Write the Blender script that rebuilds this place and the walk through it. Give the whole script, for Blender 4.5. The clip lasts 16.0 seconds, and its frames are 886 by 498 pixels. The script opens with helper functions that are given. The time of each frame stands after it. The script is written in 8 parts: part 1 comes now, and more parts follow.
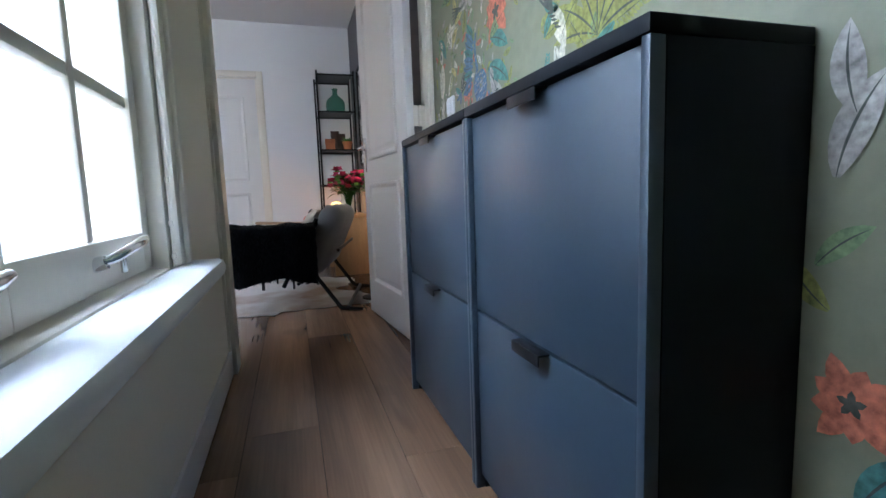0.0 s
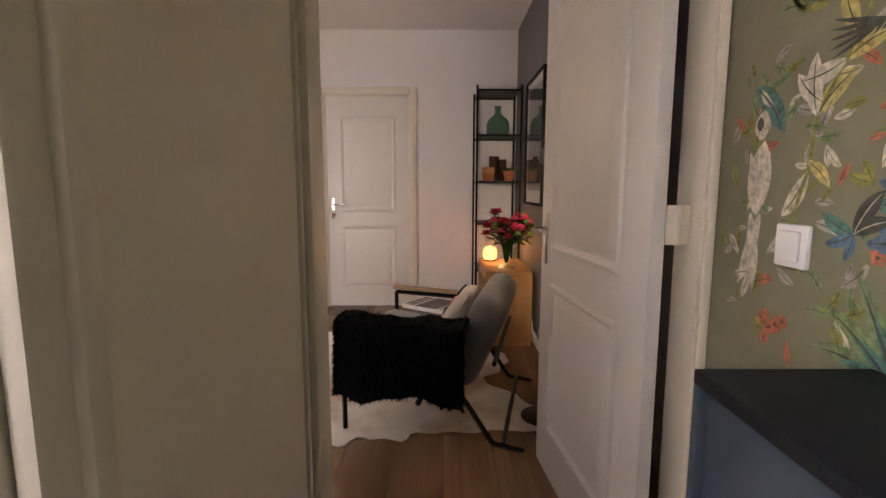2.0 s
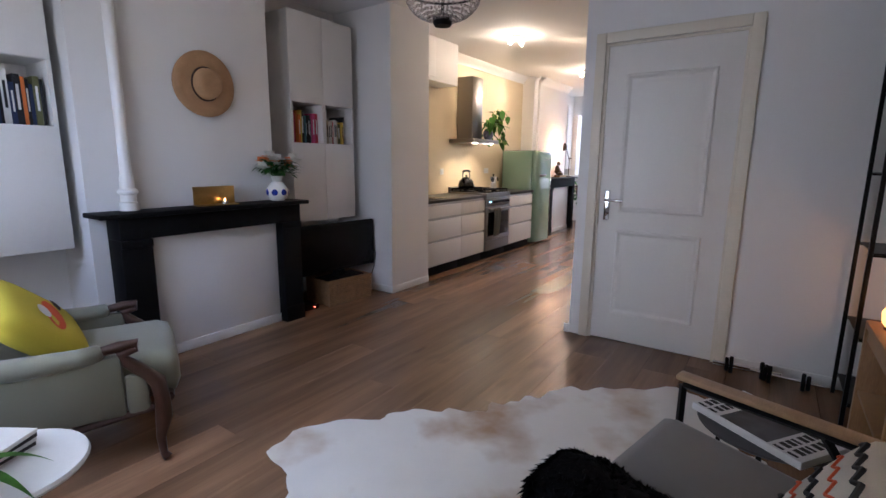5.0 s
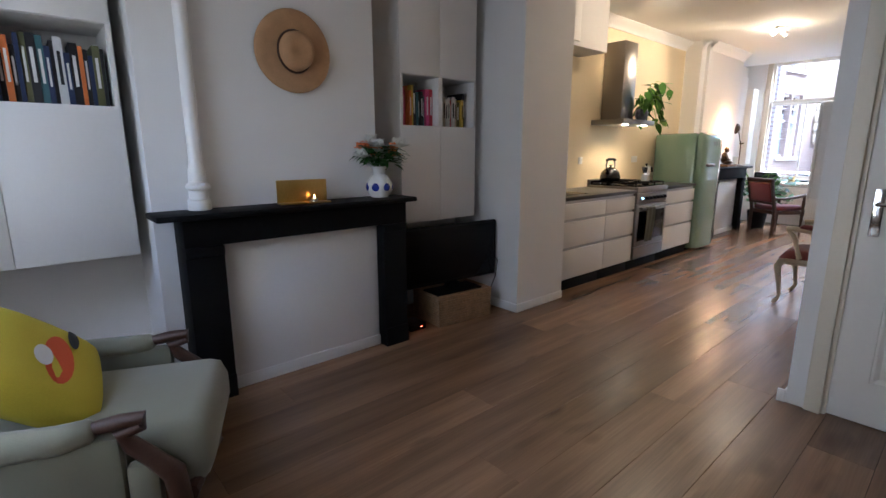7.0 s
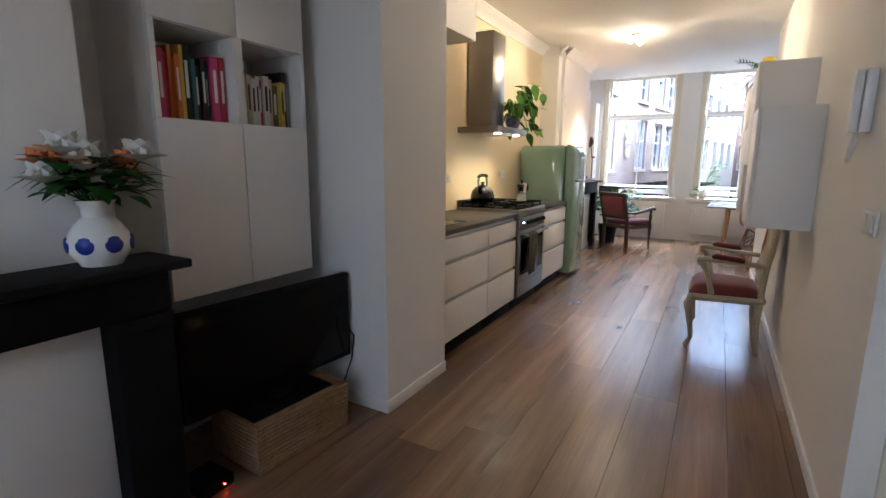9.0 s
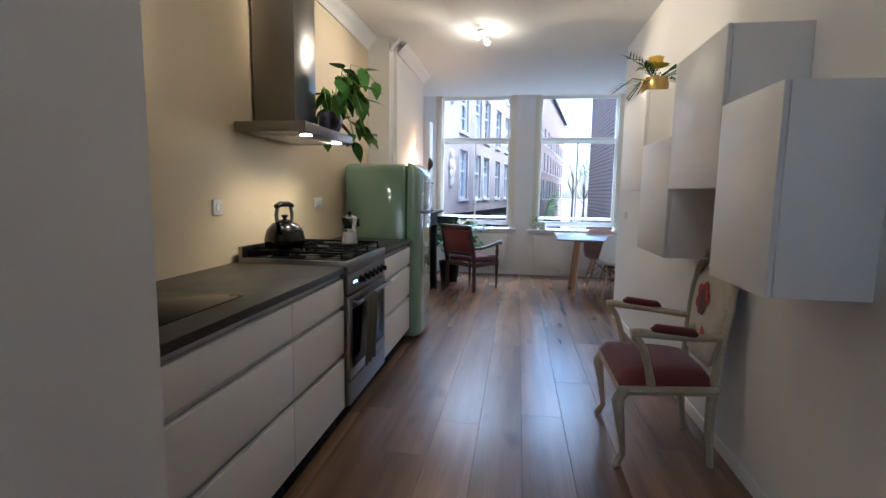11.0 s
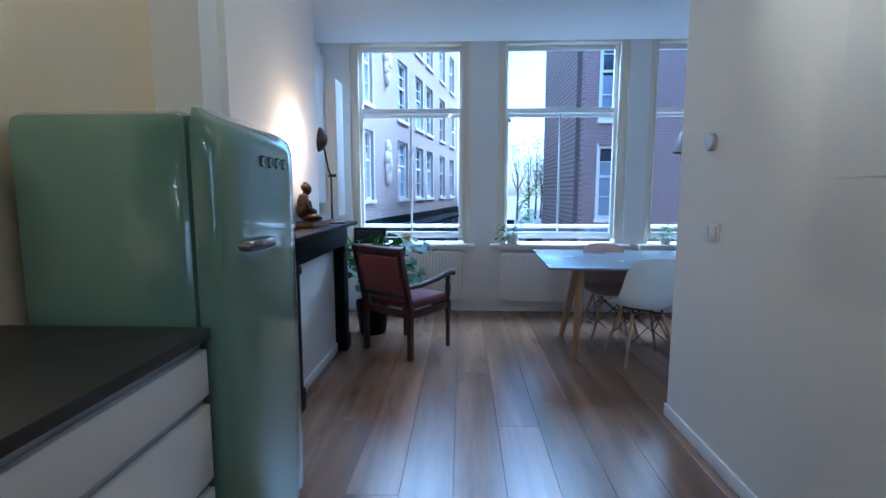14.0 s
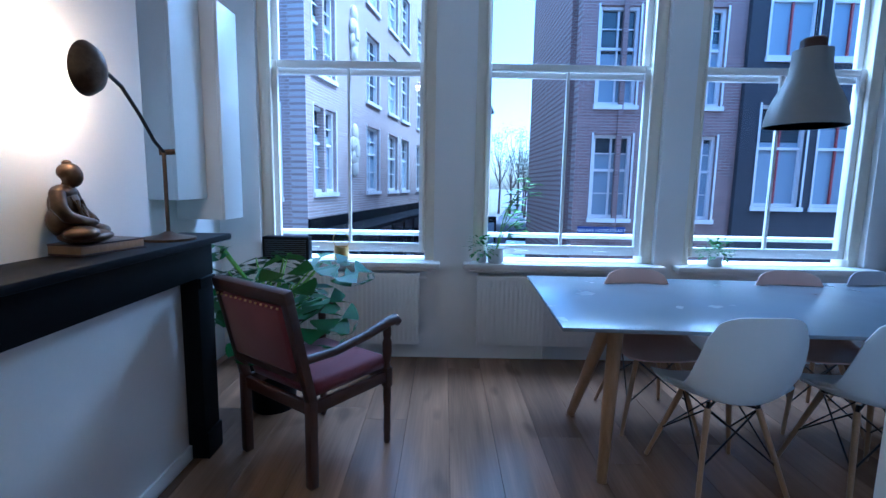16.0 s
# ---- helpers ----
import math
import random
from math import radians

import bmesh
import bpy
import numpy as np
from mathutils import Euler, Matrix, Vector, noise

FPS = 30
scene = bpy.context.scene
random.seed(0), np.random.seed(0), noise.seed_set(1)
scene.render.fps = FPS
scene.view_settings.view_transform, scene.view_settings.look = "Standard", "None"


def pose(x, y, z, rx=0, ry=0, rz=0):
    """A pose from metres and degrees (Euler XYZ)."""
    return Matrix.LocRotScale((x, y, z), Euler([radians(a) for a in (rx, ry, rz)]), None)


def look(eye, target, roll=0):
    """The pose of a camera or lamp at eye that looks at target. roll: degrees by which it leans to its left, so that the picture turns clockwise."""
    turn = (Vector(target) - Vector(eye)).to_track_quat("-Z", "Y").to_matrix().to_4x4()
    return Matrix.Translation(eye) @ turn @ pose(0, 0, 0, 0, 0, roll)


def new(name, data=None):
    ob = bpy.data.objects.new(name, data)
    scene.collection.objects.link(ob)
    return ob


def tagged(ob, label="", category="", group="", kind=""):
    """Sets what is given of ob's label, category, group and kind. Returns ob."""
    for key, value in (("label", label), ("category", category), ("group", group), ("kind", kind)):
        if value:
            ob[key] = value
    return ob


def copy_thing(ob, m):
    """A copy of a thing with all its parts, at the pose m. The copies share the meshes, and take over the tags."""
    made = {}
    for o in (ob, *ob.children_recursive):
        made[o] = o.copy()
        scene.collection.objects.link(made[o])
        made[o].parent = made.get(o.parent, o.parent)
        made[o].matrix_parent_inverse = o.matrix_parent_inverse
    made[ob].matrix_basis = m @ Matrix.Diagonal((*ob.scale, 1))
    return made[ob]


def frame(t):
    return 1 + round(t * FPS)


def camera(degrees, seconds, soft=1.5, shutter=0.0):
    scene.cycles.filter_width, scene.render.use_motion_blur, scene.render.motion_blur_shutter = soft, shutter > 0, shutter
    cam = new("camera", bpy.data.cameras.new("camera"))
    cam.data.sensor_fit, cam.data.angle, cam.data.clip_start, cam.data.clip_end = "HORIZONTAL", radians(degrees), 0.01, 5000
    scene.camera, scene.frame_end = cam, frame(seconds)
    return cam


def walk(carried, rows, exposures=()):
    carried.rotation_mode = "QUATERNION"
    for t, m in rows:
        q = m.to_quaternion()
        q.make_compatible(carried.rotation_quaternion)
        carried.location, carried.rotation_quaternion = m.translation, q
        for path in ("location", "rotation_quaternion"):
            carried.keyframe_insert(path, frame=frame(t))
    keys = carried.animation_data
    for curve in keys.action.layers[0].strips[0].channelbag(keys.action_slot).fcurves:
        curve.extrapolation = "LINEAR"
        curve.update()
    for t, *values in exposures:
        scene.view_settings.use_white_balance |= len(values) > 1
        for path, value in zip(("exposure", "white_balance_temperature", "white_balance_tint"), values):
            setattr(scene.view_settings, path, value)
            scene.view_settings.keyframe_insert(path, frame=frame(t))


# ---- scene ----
import itertools
cam = camera(85.9, 16.0, soft=1.5)
PATH = [
    (0, (0.21, 0.153, 0.776), (0.805, 2.049, 0.546), -2.0),
    (0.5, (0.263, 0.471, 0.835), (0.667, 2.422, 0.653), -2.0),
    (1, (0.256, 0.744, 0.959), (0.452, 2.728, 0.801), -1.4),
    (1.5, (0.245, 1.001, 1.118), (0.356, 2.99, 0.941), -0.9),
    (2, (0.243, 1.27, 1.253), (0.249, 3.253, 0.997), 0.1),
    (2.5, (0.229, 1.565, 1.318), (0.194, 3.542, 1.019), 0.9),
    (3, (0.24, 1.886, 1.342), (0.151, 3.856, 1.009), 0.7),
    (3.5, (0.238, 2.174, 1.349), (-0.01, 4.127, 0.997), 0.9),
    (4, (0.196, 2.378, 1.346), (-0.329, 4.27, 0.966), 0.5),
    (4.5, (0.175, 2.51, 1.359), (-0.678, 4.28, 0.986), 0.6),
    (5, (0.122, 2.596, 1.354), (-0.986, 4.22, 0.989), 0.6),
    (7.5, (-0.793, 3.526, 1.322), (-2.273, 4.807, 0.909), -0.1),
    (8, (-1.043, 3.756, 1.329), (-2.428, 5.138, 0.914), -0.0),
    (8.5, (-1.314, 3.989, 1.347), (-2.511, 5.542, 0.95), 0.2),
    (9, (-1.555, 4.318, 1.339), (-2.53, 6.026, 0.979), 0.3),
    (9.5, (-1.79, 4.674, 1.343), (-2.537, 6.496, 0.995), 0.6),
    (12, (-2.231, 6.752, 1.264), (-2.404, 8.735, 1.071), 0.7),
    (12.5, (-2.251, 7.186, 1.265), (-2.392, 9.171, 1.067), 0.6),
    (13, (-2.263, 7.619, 1.274), (-2.392, 9.604, 1.066), -0.1),
    (13.5, (-2.279, 8.059, 1.286), (-2.381, 10.045, 1.071), -0.8),
    (14, (-2.301, 8.473, 1.295), (-2.381, 10.458, 1.059), -0.0),
    (14.5, (-2.291, 8.878, 1.291), (-2.32, 10.862, 1.042), 0.5),
    (15, (-2.256, 9.289, 1.292), (-2.263, 11.272, 1.028), 1.1),
    (15.5, (-2.195, 9.717, 1.293), (-2.185, 11.698, 1.014), 0.9),
    (16, (-2.148, 10.118, 1.307), (-2.149, 12.1, 1.041), 1.0),
]
walk(cam, [(t, look(eye, target, roll)) for t, eye, target, roll in PATH],
     exposures=[(0, 4.45, 5000, 8), (0.5, 3.85, 4700, 2), (1, 3.65, 4700, 6), (1.5, 3.15, 6300, 20), (2, 4.15, 7200, 25), (2.5, 4.2, 7100, 26), (3, 3.95, 6700, 25), (3.5, 3.75, 6050, 24), (5, 3.62, 5250, 15), (7.5, 3.45, 5350, 9), (9, 3.45, 5350, 7), (9.5, 3.3, 5250, 7), (12, 2.6, 4400, 3), (14, 2.4, 3950, 0), (16, 2.18, 3750, 2)])

# ---- world and light ----
world = bpy.data.worlds.new("world")
scene.world = world
world.use_nodes = True
wn = world.node_tree
sky = wn.nodes.new("ShaderNodeTexSky")
sky.sky_type, sky.sun_disc = "NISHITA", False
sky.sun_elevation, sky.sun_rotation = radians(58), radians(76)
sky.air_density, sky.dust_density, sky.ozone_density = 1.0, 3.0, 1.0
wn.links.new(sky.outputs[0], wn.nodes["Background"].inputs[0])
wn.nodes["Background"].inputs[1].default_value = 0.15


def lamp(name, kind, at, watts, colour, size=0.05, aim=None, angle=None, blend=0.5):
    data = bpy.data.lights.new(name, kind)
    data.energy, data.color = watts, colour
    if kind == "SUN":
        data.angle = size
    elif kind == "AREA":
        data.size = size
    else:
        data.shadow_soft_size = size
    if angle:
        data.spot_size, data.spot_blend = radians(angle), blend
    ob = new(name, data)
    ob.matrix_world = look(at, aim) if aim else pose(*at)
    return ob


lamp("sun", "SUN", (0, 0, 20), 1.7, (1.0, 0.97, 0.94), radians(10), aim=(-12, -3, 0.2))
WARM, AMBER = (1.0, 0.72, 0.42), (1.0, 0.5, 0.18)

# lamps that are lit: kitchen spots, desk lamp, floor lamp, pendant, lantern
SPOTS = ((-2.52, 7.95), (-2.53, 10.5))
for sx, sy in SPOTS:
    for ex, ey, ez, watts in ((-3.66, 9.15, 2.25, 8.0), (-1.12, 9.75, 2.2, 9.0)):
        lamp("spot_bulb", "SPOT", (sx + (0.09 if ex > sx else -0.09), sy + 0.07, 2.66), watts, (1.0, 0.70, 0.40), 0.03, aim=(ex, ey, ez), angle=70, blend=0.9)
    lamp("spot_spill", "POINT", (sx, sy, 2.64), 1.3, (1.0, 0.72, 0.44), 0.04)
lamp("pendant_bulb", "POINT", (-0.40, 12.5, 1.638), 3.0, WARM, 0.008)
lamp("desk_bulb", "POINT", (-3.275, 11.61, 1.63), 2.4, (1.0, 0.52, 0.2), 0.02)
lamp("floor_lamp_bulb", "SPOT", (0.815, 3.66, 1.39), 7, WARM, 0.02, aim=(1.0, 3.74, 1.36), angle=150, blend=0.7)
# skylight falling in over the heads of the three sash windows
for wx in (-2.86, -1.25, 0.30):
    lamp("window_daylight", "AREA", (wx, 14.75, 3.75), 26, (0.92, 0.96, 1.0), 1.3, aim=(wx, 12.0, 0.0))
# skylight of the courtyard in the opening of the living room window
lamp("courtyard_daylight", "AREA", (-1.92, 2.50, 1.45), 1.1, (1.0, 0.95, 0.89), 1.7, aim=(-1.7, 6.0, 1.2))
# skylight falling into the hall over the head of its window
lamp("hall_daylight", "AREA", (-1.0, 1.3, 3.0), 6, (0.92, 0.96, 1.0), 1.2, aim=(0.25, 1.45, 0.0))
lamp("lantern_bulb", "POINT", (0.80, 5.60, 0.75), 0.16, AMBER, 0.03)

# ---- materials ----
def mat(name, colour, rough=0.6, metal=0.0, var=0.06, scale=4.0, grain=60.0, bump=0.15, stretch=(1, 1, 1), emit=0.0, coat=0.0, trans=0.0, sheen=0.0, per_object=0.0, emit_colour=None):
    m = bpy.data.materials.new(name)
    m.use_nodes = True
    n, l = m.node_tree.nodes, m.node_tree.links
    b = n["Principled BSDF"]
    b.inputs["Metallic"].default_value = metal
    b.inputs["Coat Weight"].default_value = coat
    b.inputs["Transmission Weight"].default_value = trans
    b.inputs["Sheen Weight"].default_value = sheen
    tc, mp = n.new("ShaderNodeTexCoord"), n.new("ShaderNodeMapping")
    mp.inputs["Scale"].default_value = stretch
    l.new(tc.outputs["Object"], mp.inputs[0])
    big, fine = n.new("ShaderNodeTexNoise"), n.new("ShaderNodeTexNoise")
    big.inputs["Scale"].default_value, big.inputs["Detail"].default_value = scale, 4
    fine.inputs["Scale"].default_value, fine.inputs["Detail"].default_value = grain, 3
    for t in (big, fine):
        l.new(mp.outputs[0], t.inputs["Vector"])
    add = n.new("ShaderNodeMath")
    add.operation = "ADD"
    l.new(big.outputs[0], add.inputs[0])
    l.new(fine.outputs[0], add.inputs[1])
    rng = n.new("ShaderNodeMapRange")
    rng.inputs[1].default_value, rng.inputs[2].default_value = 0.6, 1.4
    rng.inputs[3].default_value, rng.inputs[4].default_value = 1 - var, 1 + var
    l.new(add.outputs[0], rng.inputs[0])
    value = rng.outputs[0]
    if per_object:
        info, r2, mul = n.new("ShaderNodeObjectInfo"), n.new("ShaderNodeMapRange"), n.new("ShaderNodeMath")
        r2.inputs[3].default_value, r2.inputs[4].default_value = 1 - per_object, 1 + per_object
        l.new(info.outputs["Random"], r2.inputs[0])
        mul.operation = "MULTIPLY"
        l.new(value, mul.inputs[0])
        l.new(r2.outputs[0], mul.inputs[1])
        value = mul.outputs[0]
    mix = n.new("ShaderNodeMix")
    mix.data_type, mix.blend_type = "RGBA", "MULTIPLY"
    mix.inputs["Factor"].default_value = 1
    mix.inputs["A"].default_value = (*colour, 1)
    l.new(value, mix.inputs["B"])
    l.new(mix.outputs["Result"], b.inputs["Base Color"])
    rr = n.new("ShaderNodeMapRange")
    rr.inputs[3].default_value, rr.inputs[4].default_value = max(0.02, rough - 0.07), min(1, rough + 0.07)
    l.new(big.outputs[0], rr.inputs[0])
    l.new(rr.outputs[0], b.inputs["Roughness"])
    if bump:
        bp = n.new("ShaderNodeBump")
        bp.inputs["Strength"].default_value, bp.inputs["Distance"].default_value = bump, 0.004
        l.new(add.outputs[0], bp.inputs["Height"])
        l.new(bp.outputs[0], b.inputs["Normal"])
    if emit:
        b.inputs["Emission Color"].default_value = (*(emit_colour or colour), 1)
        b.inputs["Emission Strength"].default_value = emit
    return m


def glass_mat(name, tint=(1, 1, 1), gloss=0.02):
    """A thin pane: clear, with a mirror's gloss that grows at a slant."""
    m = bpy.data.materials.new(name)
    m.use_nodes = True
    n, l = m.node_tree.nodes, m.node_tree.links
    n.remove(n["Principled BSDF"])
    clear, shine, mix, fr = n.new("ShaderNodeBsdfTransparent"), n.new("ShaderNodeBsdfGlossy"), n.new("ShaderNodeMixShader"), n.new("ShaderNodeLayerWeight")
    clear.inputs[0].default_value = (*tint, 1)
    shine.inputs["Roughness"].default_value = gloss
    fr.inputs[0].default_value = 0.5
    steep, level = n.new("ShaderNodeMath"), n.new("ShaderNodeMath")
    steep.operation, level.operation = "POWER", "MULTIPLY_ADD"
    steep.inputs[1].default_value, level.inputs[1].default_value, level.inputs[2].default_value = 4.0, 0.75, 0.025
    l.new(fr.outputs["Facing"], steep.inputs[0])
    l.new(steep.outputs[0], level.inputs[0])
    l.new(level.outputs[0], mix.inputs[0])
    l.new(clear.outputs[0], mix.inputs[1])
    l.new(shine.outputs[0], mix.inputs[2])
    l.new(mix.outputs[0], n["Material Output"].inputs[0])
    return m


def wood_floor(name):
    """Oiled oak: broad tone, long fine grain, sparse knots, each plank from another part of the tree."""
    m = bpy.data.materials.new(name)
    m.use_nodes = True
    n, l = m.node_tree.nodes, m.node_tree.links
    b = n["Principled BSDF"]
    tc, info, off, at = n.new("ShaderNodeTexCoord"), n.new("ShaderNodeObjectInfo"), n.new("ShaderNodeVectorMath"), n.new("ShaderNodeVectorMath")
    off.operation, at.operation = "MULTIPLY", "ADD"
    off.inputs[1].default_value = (37.0, 71.0, 19.0)
    l.new(info.outputs["Random"], off.inputs[0])
    l.new(tc.outputs["Object"], at.inputs[0])
    l.new(off.outputs[0], at.inputs[1])

    def layer(scale, detail):
        mp, t = n.new("ShaderNodeMapping"), n.new("ShaderNodeTexNoise")
        mp.inputs["Scale"].default_value = scale
        l.new(at.outputs[0], mp.inputs[0])
        l.new(mp.outputs[0], t.inputs["Vector"])
        t.inputs["Scale"].default_value = 1.0
        t.inputs["Detail"].default_value = detail
        return t.outputs["Fac"]

    def ranged(src, a, c, lo, hi):
        r = n.new("ShaderNodeMapRange")
        for k, v in enumerate((a, c, lo, hi)):
            r.inputs[k + 1].default_value = v
        l.new(src, r.inputs[0])
        return r.outputs[0]

    def times(p, q):
        x = n.new("ShaderNodeMath")
        x.operation = "MULTIPLY"
        l.new(p, x.inputs[0])
        l.new(q, x.inputs[1])
        return x.outputs[0]
    broad, flame = layer((5.0, 0.6, 1.0), 2), layer((16.0, 0.8, 1.0), 3)
    grain = layer((140.0, 4.0, 1.0), 3)
    knot = ranged(layer((7.0, 2.2, 1.0), 1), 0.66, 0.78, 1.0, 0.6)
    value = times(times(ranged(broad, 0.3, 0.7, 0.66, 1.26), ranged(flame, 0.3, 0.7, 0.84, 1.14)), times(ranged(grain, 0.3, 0.7, 0.9, 1.08), knot))
    value = times(value, ranged(info.outputs["Random"], 0.0, 1.0, 0.8, 1.2))
    mix = n.new("ShaderNodeMix")
    mix.data_type, mix.blend_type = "RGBA", "MULTIPLY"
    mix.inputs["Factor"].default_value, mix.inputs["A"].default_value = 1, (0.228, 0.13, 0.071, 1)
    l.new(value, mix.inputs["B"])
    l.new(mix.outputs["Result"], b.inputs["Base Color"])
    b.inputs["Roughness"].default_value = 0.27
    b.inputs["Specular IOR Level"].default_value = 0.6
    bp = n.new("ShaderNodeBump")
    bp.inputs["Strength"].default_value, bp.inputs["Distance"].default_value = 0.12, 0.001
    l.new(grain, bp.inputs["Height"])
    l.new(bp.outputs[0], b.inputs["Normal"])
    return m


def brick_mat(name, brick, mortar):
    m = mat(name, brick, rough=0.85, var=0.1)
    n, l = m.node_tree.nodes, m.node_tree.links
    b = n["Principled BSDF"]
    tc, mp, br = n.new("ShaderNodeTexCoord"), n.new("ShaderNodeMapping"), n.new("ShaderNodeTexBrick")
    mp.inputs["Rotation"].default_value = (radians(90), 0, 0)
    l.new(tc.outputs["Object"], mp.inputs[0])
    l.new(mp.outputs[0], br.inputs["Vector"])
    br.inputs["Color1"].default_value = (*brick, 1)
    br.inputs["Color2"].default_value = (*[c * 0.72 for c in brick], 1)
    br.inputs["Mortar"].default_value = (*mortar, 1)
    br.inputs["Scale"].default_value = 1.0
    br.inputs["Mortar Size"].default_value = 0.008
    br.inputs["Brick Width"].default_value = 0.22
    br.inputs["Row Height"].default_value = 0.065
    l.new(br.outputs[0], b.inputs["Base Color"])
    return m


M = dict(
    wall=mat("wall_paint", (0.78, 0.76, 0.735), 0.75, var=0.02, scale=1.2, grain=120, bump=0.05),
    ceil=mat("ceiling_paint", (0.8, 0.79, 0.77), 0.8, var=0.015, scale=1.0, bump=0.03),
    white=mat("white_lacquer", (0.78, 0.76, 0.73), 0.35, var=0.02, bump=0.02),
    trim=mat("trim_paint", (0.74, 0.68, 0.56), 0.4, var=0.03, scale=3, bump=0.05),
    doorp=mat("door_paint", (0.76, 0.73, 0.68), 0.42, var=0.02, bump=0.03),
    grey=mat("grey_wall", (0.16, 0.155, 0.16), 0.75, var=0.04, scale=1.5, grain=110, bump=0.05),
    paper=mat("wallpaper_ground", (0.20, 0.20, 0.125), 0.6, var=0.14, scale=3.0, grain=25, bump=0.05),
    floor=wood_floor("oak_planks"),
    joint=mat("floor_joint", (0.05, 0.034, 0.024), 0.9),
    black=mat("black_paint", (0.006, 0.006, 0.007), 0.6, var=0.2, scale=6, bump=0.1),
    metal_b=mat("black_metal", (0.015, 0.015, 0.016), 0.35, metal=0.3, bump=0.05),
    steel=mat("brushed_steel", (0.24, 0.225, 0.21), 0.3, metal=1.0, var=0.025, scale=2, grain=200, stretch=(1, 1, 0.05), bump=0.0),
    chrome=mat("chrome", (0.75, 0.75, 0.76), 0.12, metal=1.0, var=0.02, bump=0),
    alu=mat("aluminium_strip", (0.5, 0.5, 0.5), 0.35, metal=0.9, var=0.03, bump=0.02),
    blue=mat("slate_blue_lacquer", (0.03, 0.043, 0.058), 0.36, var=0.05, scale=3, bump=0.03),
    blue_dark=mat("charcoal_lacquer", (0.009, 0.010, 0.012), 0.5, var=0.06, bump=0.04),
    stone=mat("dark_worktop", (0.032, 0.028, 0.025), 0.38, var=0.08, scale=12, grain=220, bump=0.03),
    mint=mat("mint_enamel", (0.20, 0.305, 0.225), 0.14, var=0.02, bump=0.01, coat=0.9),
    glass=glass_mat("window_glass"),
    oak=mat("oak_wood", (0.34, 0.19, 0.085), 0.45, var=0.22, scale=3, grain=30, bump=0.1, stretch=(8, 8, 1)),
    oak_l=mat("light_oak", (0.38, 0.24, 0.13), 0.5, var=0.2, scale=3, grain=30, bump=0.1, stretch=(8, 1, 8)),
    walnut=mat("dark_walnut", (0.048, 0.019, 0.011), 0.4, var=0.3, scale=4, grain=40, bump=0.1, stretch=(6, 6, 1)),
    screen=mat("tv_screen", (0.006, 0.006, 0.007), 0.15, bump=0),
    wicker=mat("wicker", (0.27, 0.16, 0.08), 0.7, var=0.4, scale=25, grain=90, bump=0.8),
    fabric=mat("grey_fabric", (0.15, 0.145, 0.14), 0.9, var=0.12, scale=5, grain=400, bump=0.3, sheen=0.3),
    fur=mat("black_fur", (0.006, 0.007, 0.009), 0.95, var=0.4, scale=20, grain=150, bump=0.6),
    red=mat("red_velvet", (0.10, 0.008, 0.010), 0.8, var=0.2, scale=8, grain=300, bump=0.2, sheen=0.2),
    maroon=mat("maroon_velvet", (0.13, 0.018, 0.028), 0.8, var=0.2, scale=8, grain=300, bump=0.2, sheen=0.2),
    plastic=mat("white_plastic", (0.72, 0.72, 0.71), 0.35, var=0.015, bump=0.01),
)


for dull in ("black", "screen", "fur", "metal_b", "blue_dark"):
    M[dull].node_tree.nodes["Principled BSDF"].inputs["Specular IOR Level"].default_value = 0.1


# ---- mesh helpers ----
def box(bm, x0, x1, y0, y1, z0, z1, r=0.0, m=None):
    vs = bmesh.ops.create_cube(bm, size=1.0, matrix=Matrix.Translation(((x0 + x1) / 2, (y0 + y1) / 2, (z0 + z1) / 2)) @ Matrix.Diagonal((abs(x1 - x0), abs(y1 - y0), abs(z1 - z0), 1)))["verts"]
    if r:
        es = list({e for v in vs for e in v.link_edges})
        out = bmesh.ops.bevel(bm, geom=es, offset=r, segments=2, affect="EDGES", profile=0.5, clamp_overlap=True)
        vs = list({v for v in out["verts"]} | {v for v in vs if v.is_valid})
    if m is not None:
        bmesh.ops.transform(bm, matrix=m, verts=vs)
    return vs


def rod(bm, a, b, r0, r1=None, seg=12):
    a, b = Vector(a), Vector(b)
    d = b - a
    q = d.to_track_quat("Z", "Y").to_matrix().to_4x4()
    return bmesh.ops.create_cone(bm, cap_ends=True, segments=seg, radius1=r0, radius2=r0 if r1 is None else r1, depth=d.length, matrix=Matrix.Translation((a + b) / 2) @ q)["verts"]


def tube(bm, pts, r, seg=8, closed=False):
    pts = [Vector(p) for p in pts]
    radii = r if isinstance(r, (list, tuple)) else [r] * len(pts)
    rings = []
    n = len(pts)
    up = None
    for i, p in enumerate(pts):
        a = pts[i - 1] if i or closed else p
        b = pts[(i + 1) % n] if i < n - 1 or closed else p
        d = (b - a).normalized()
        if up is None:
            up = d.orthogonal().normalized()
        up = (up - d * up.dot(d)).normalized()
        side = d.cross(up)
        rings.append([bm.verts.new(p + radii[i] * (math.cos(2 * math.pi * k / seg) * up + math.sin(2 * math.pi * k / seg) * side)) for k in range(seg)])
    for i in range(n if closed else n - 1):
        a, b = rings[i], rings[(i + 1) % n]
        for k in range(seg):
            bm.faces.new((a[k], a[(k + 1) % seg], b[(k + 1) % seg], b[k]))
    if not closed:
        bm.faces.new(rings[0][::-1])
        bm.faces.new(rings[-1])
    return [v for ring in rings for v in ring]


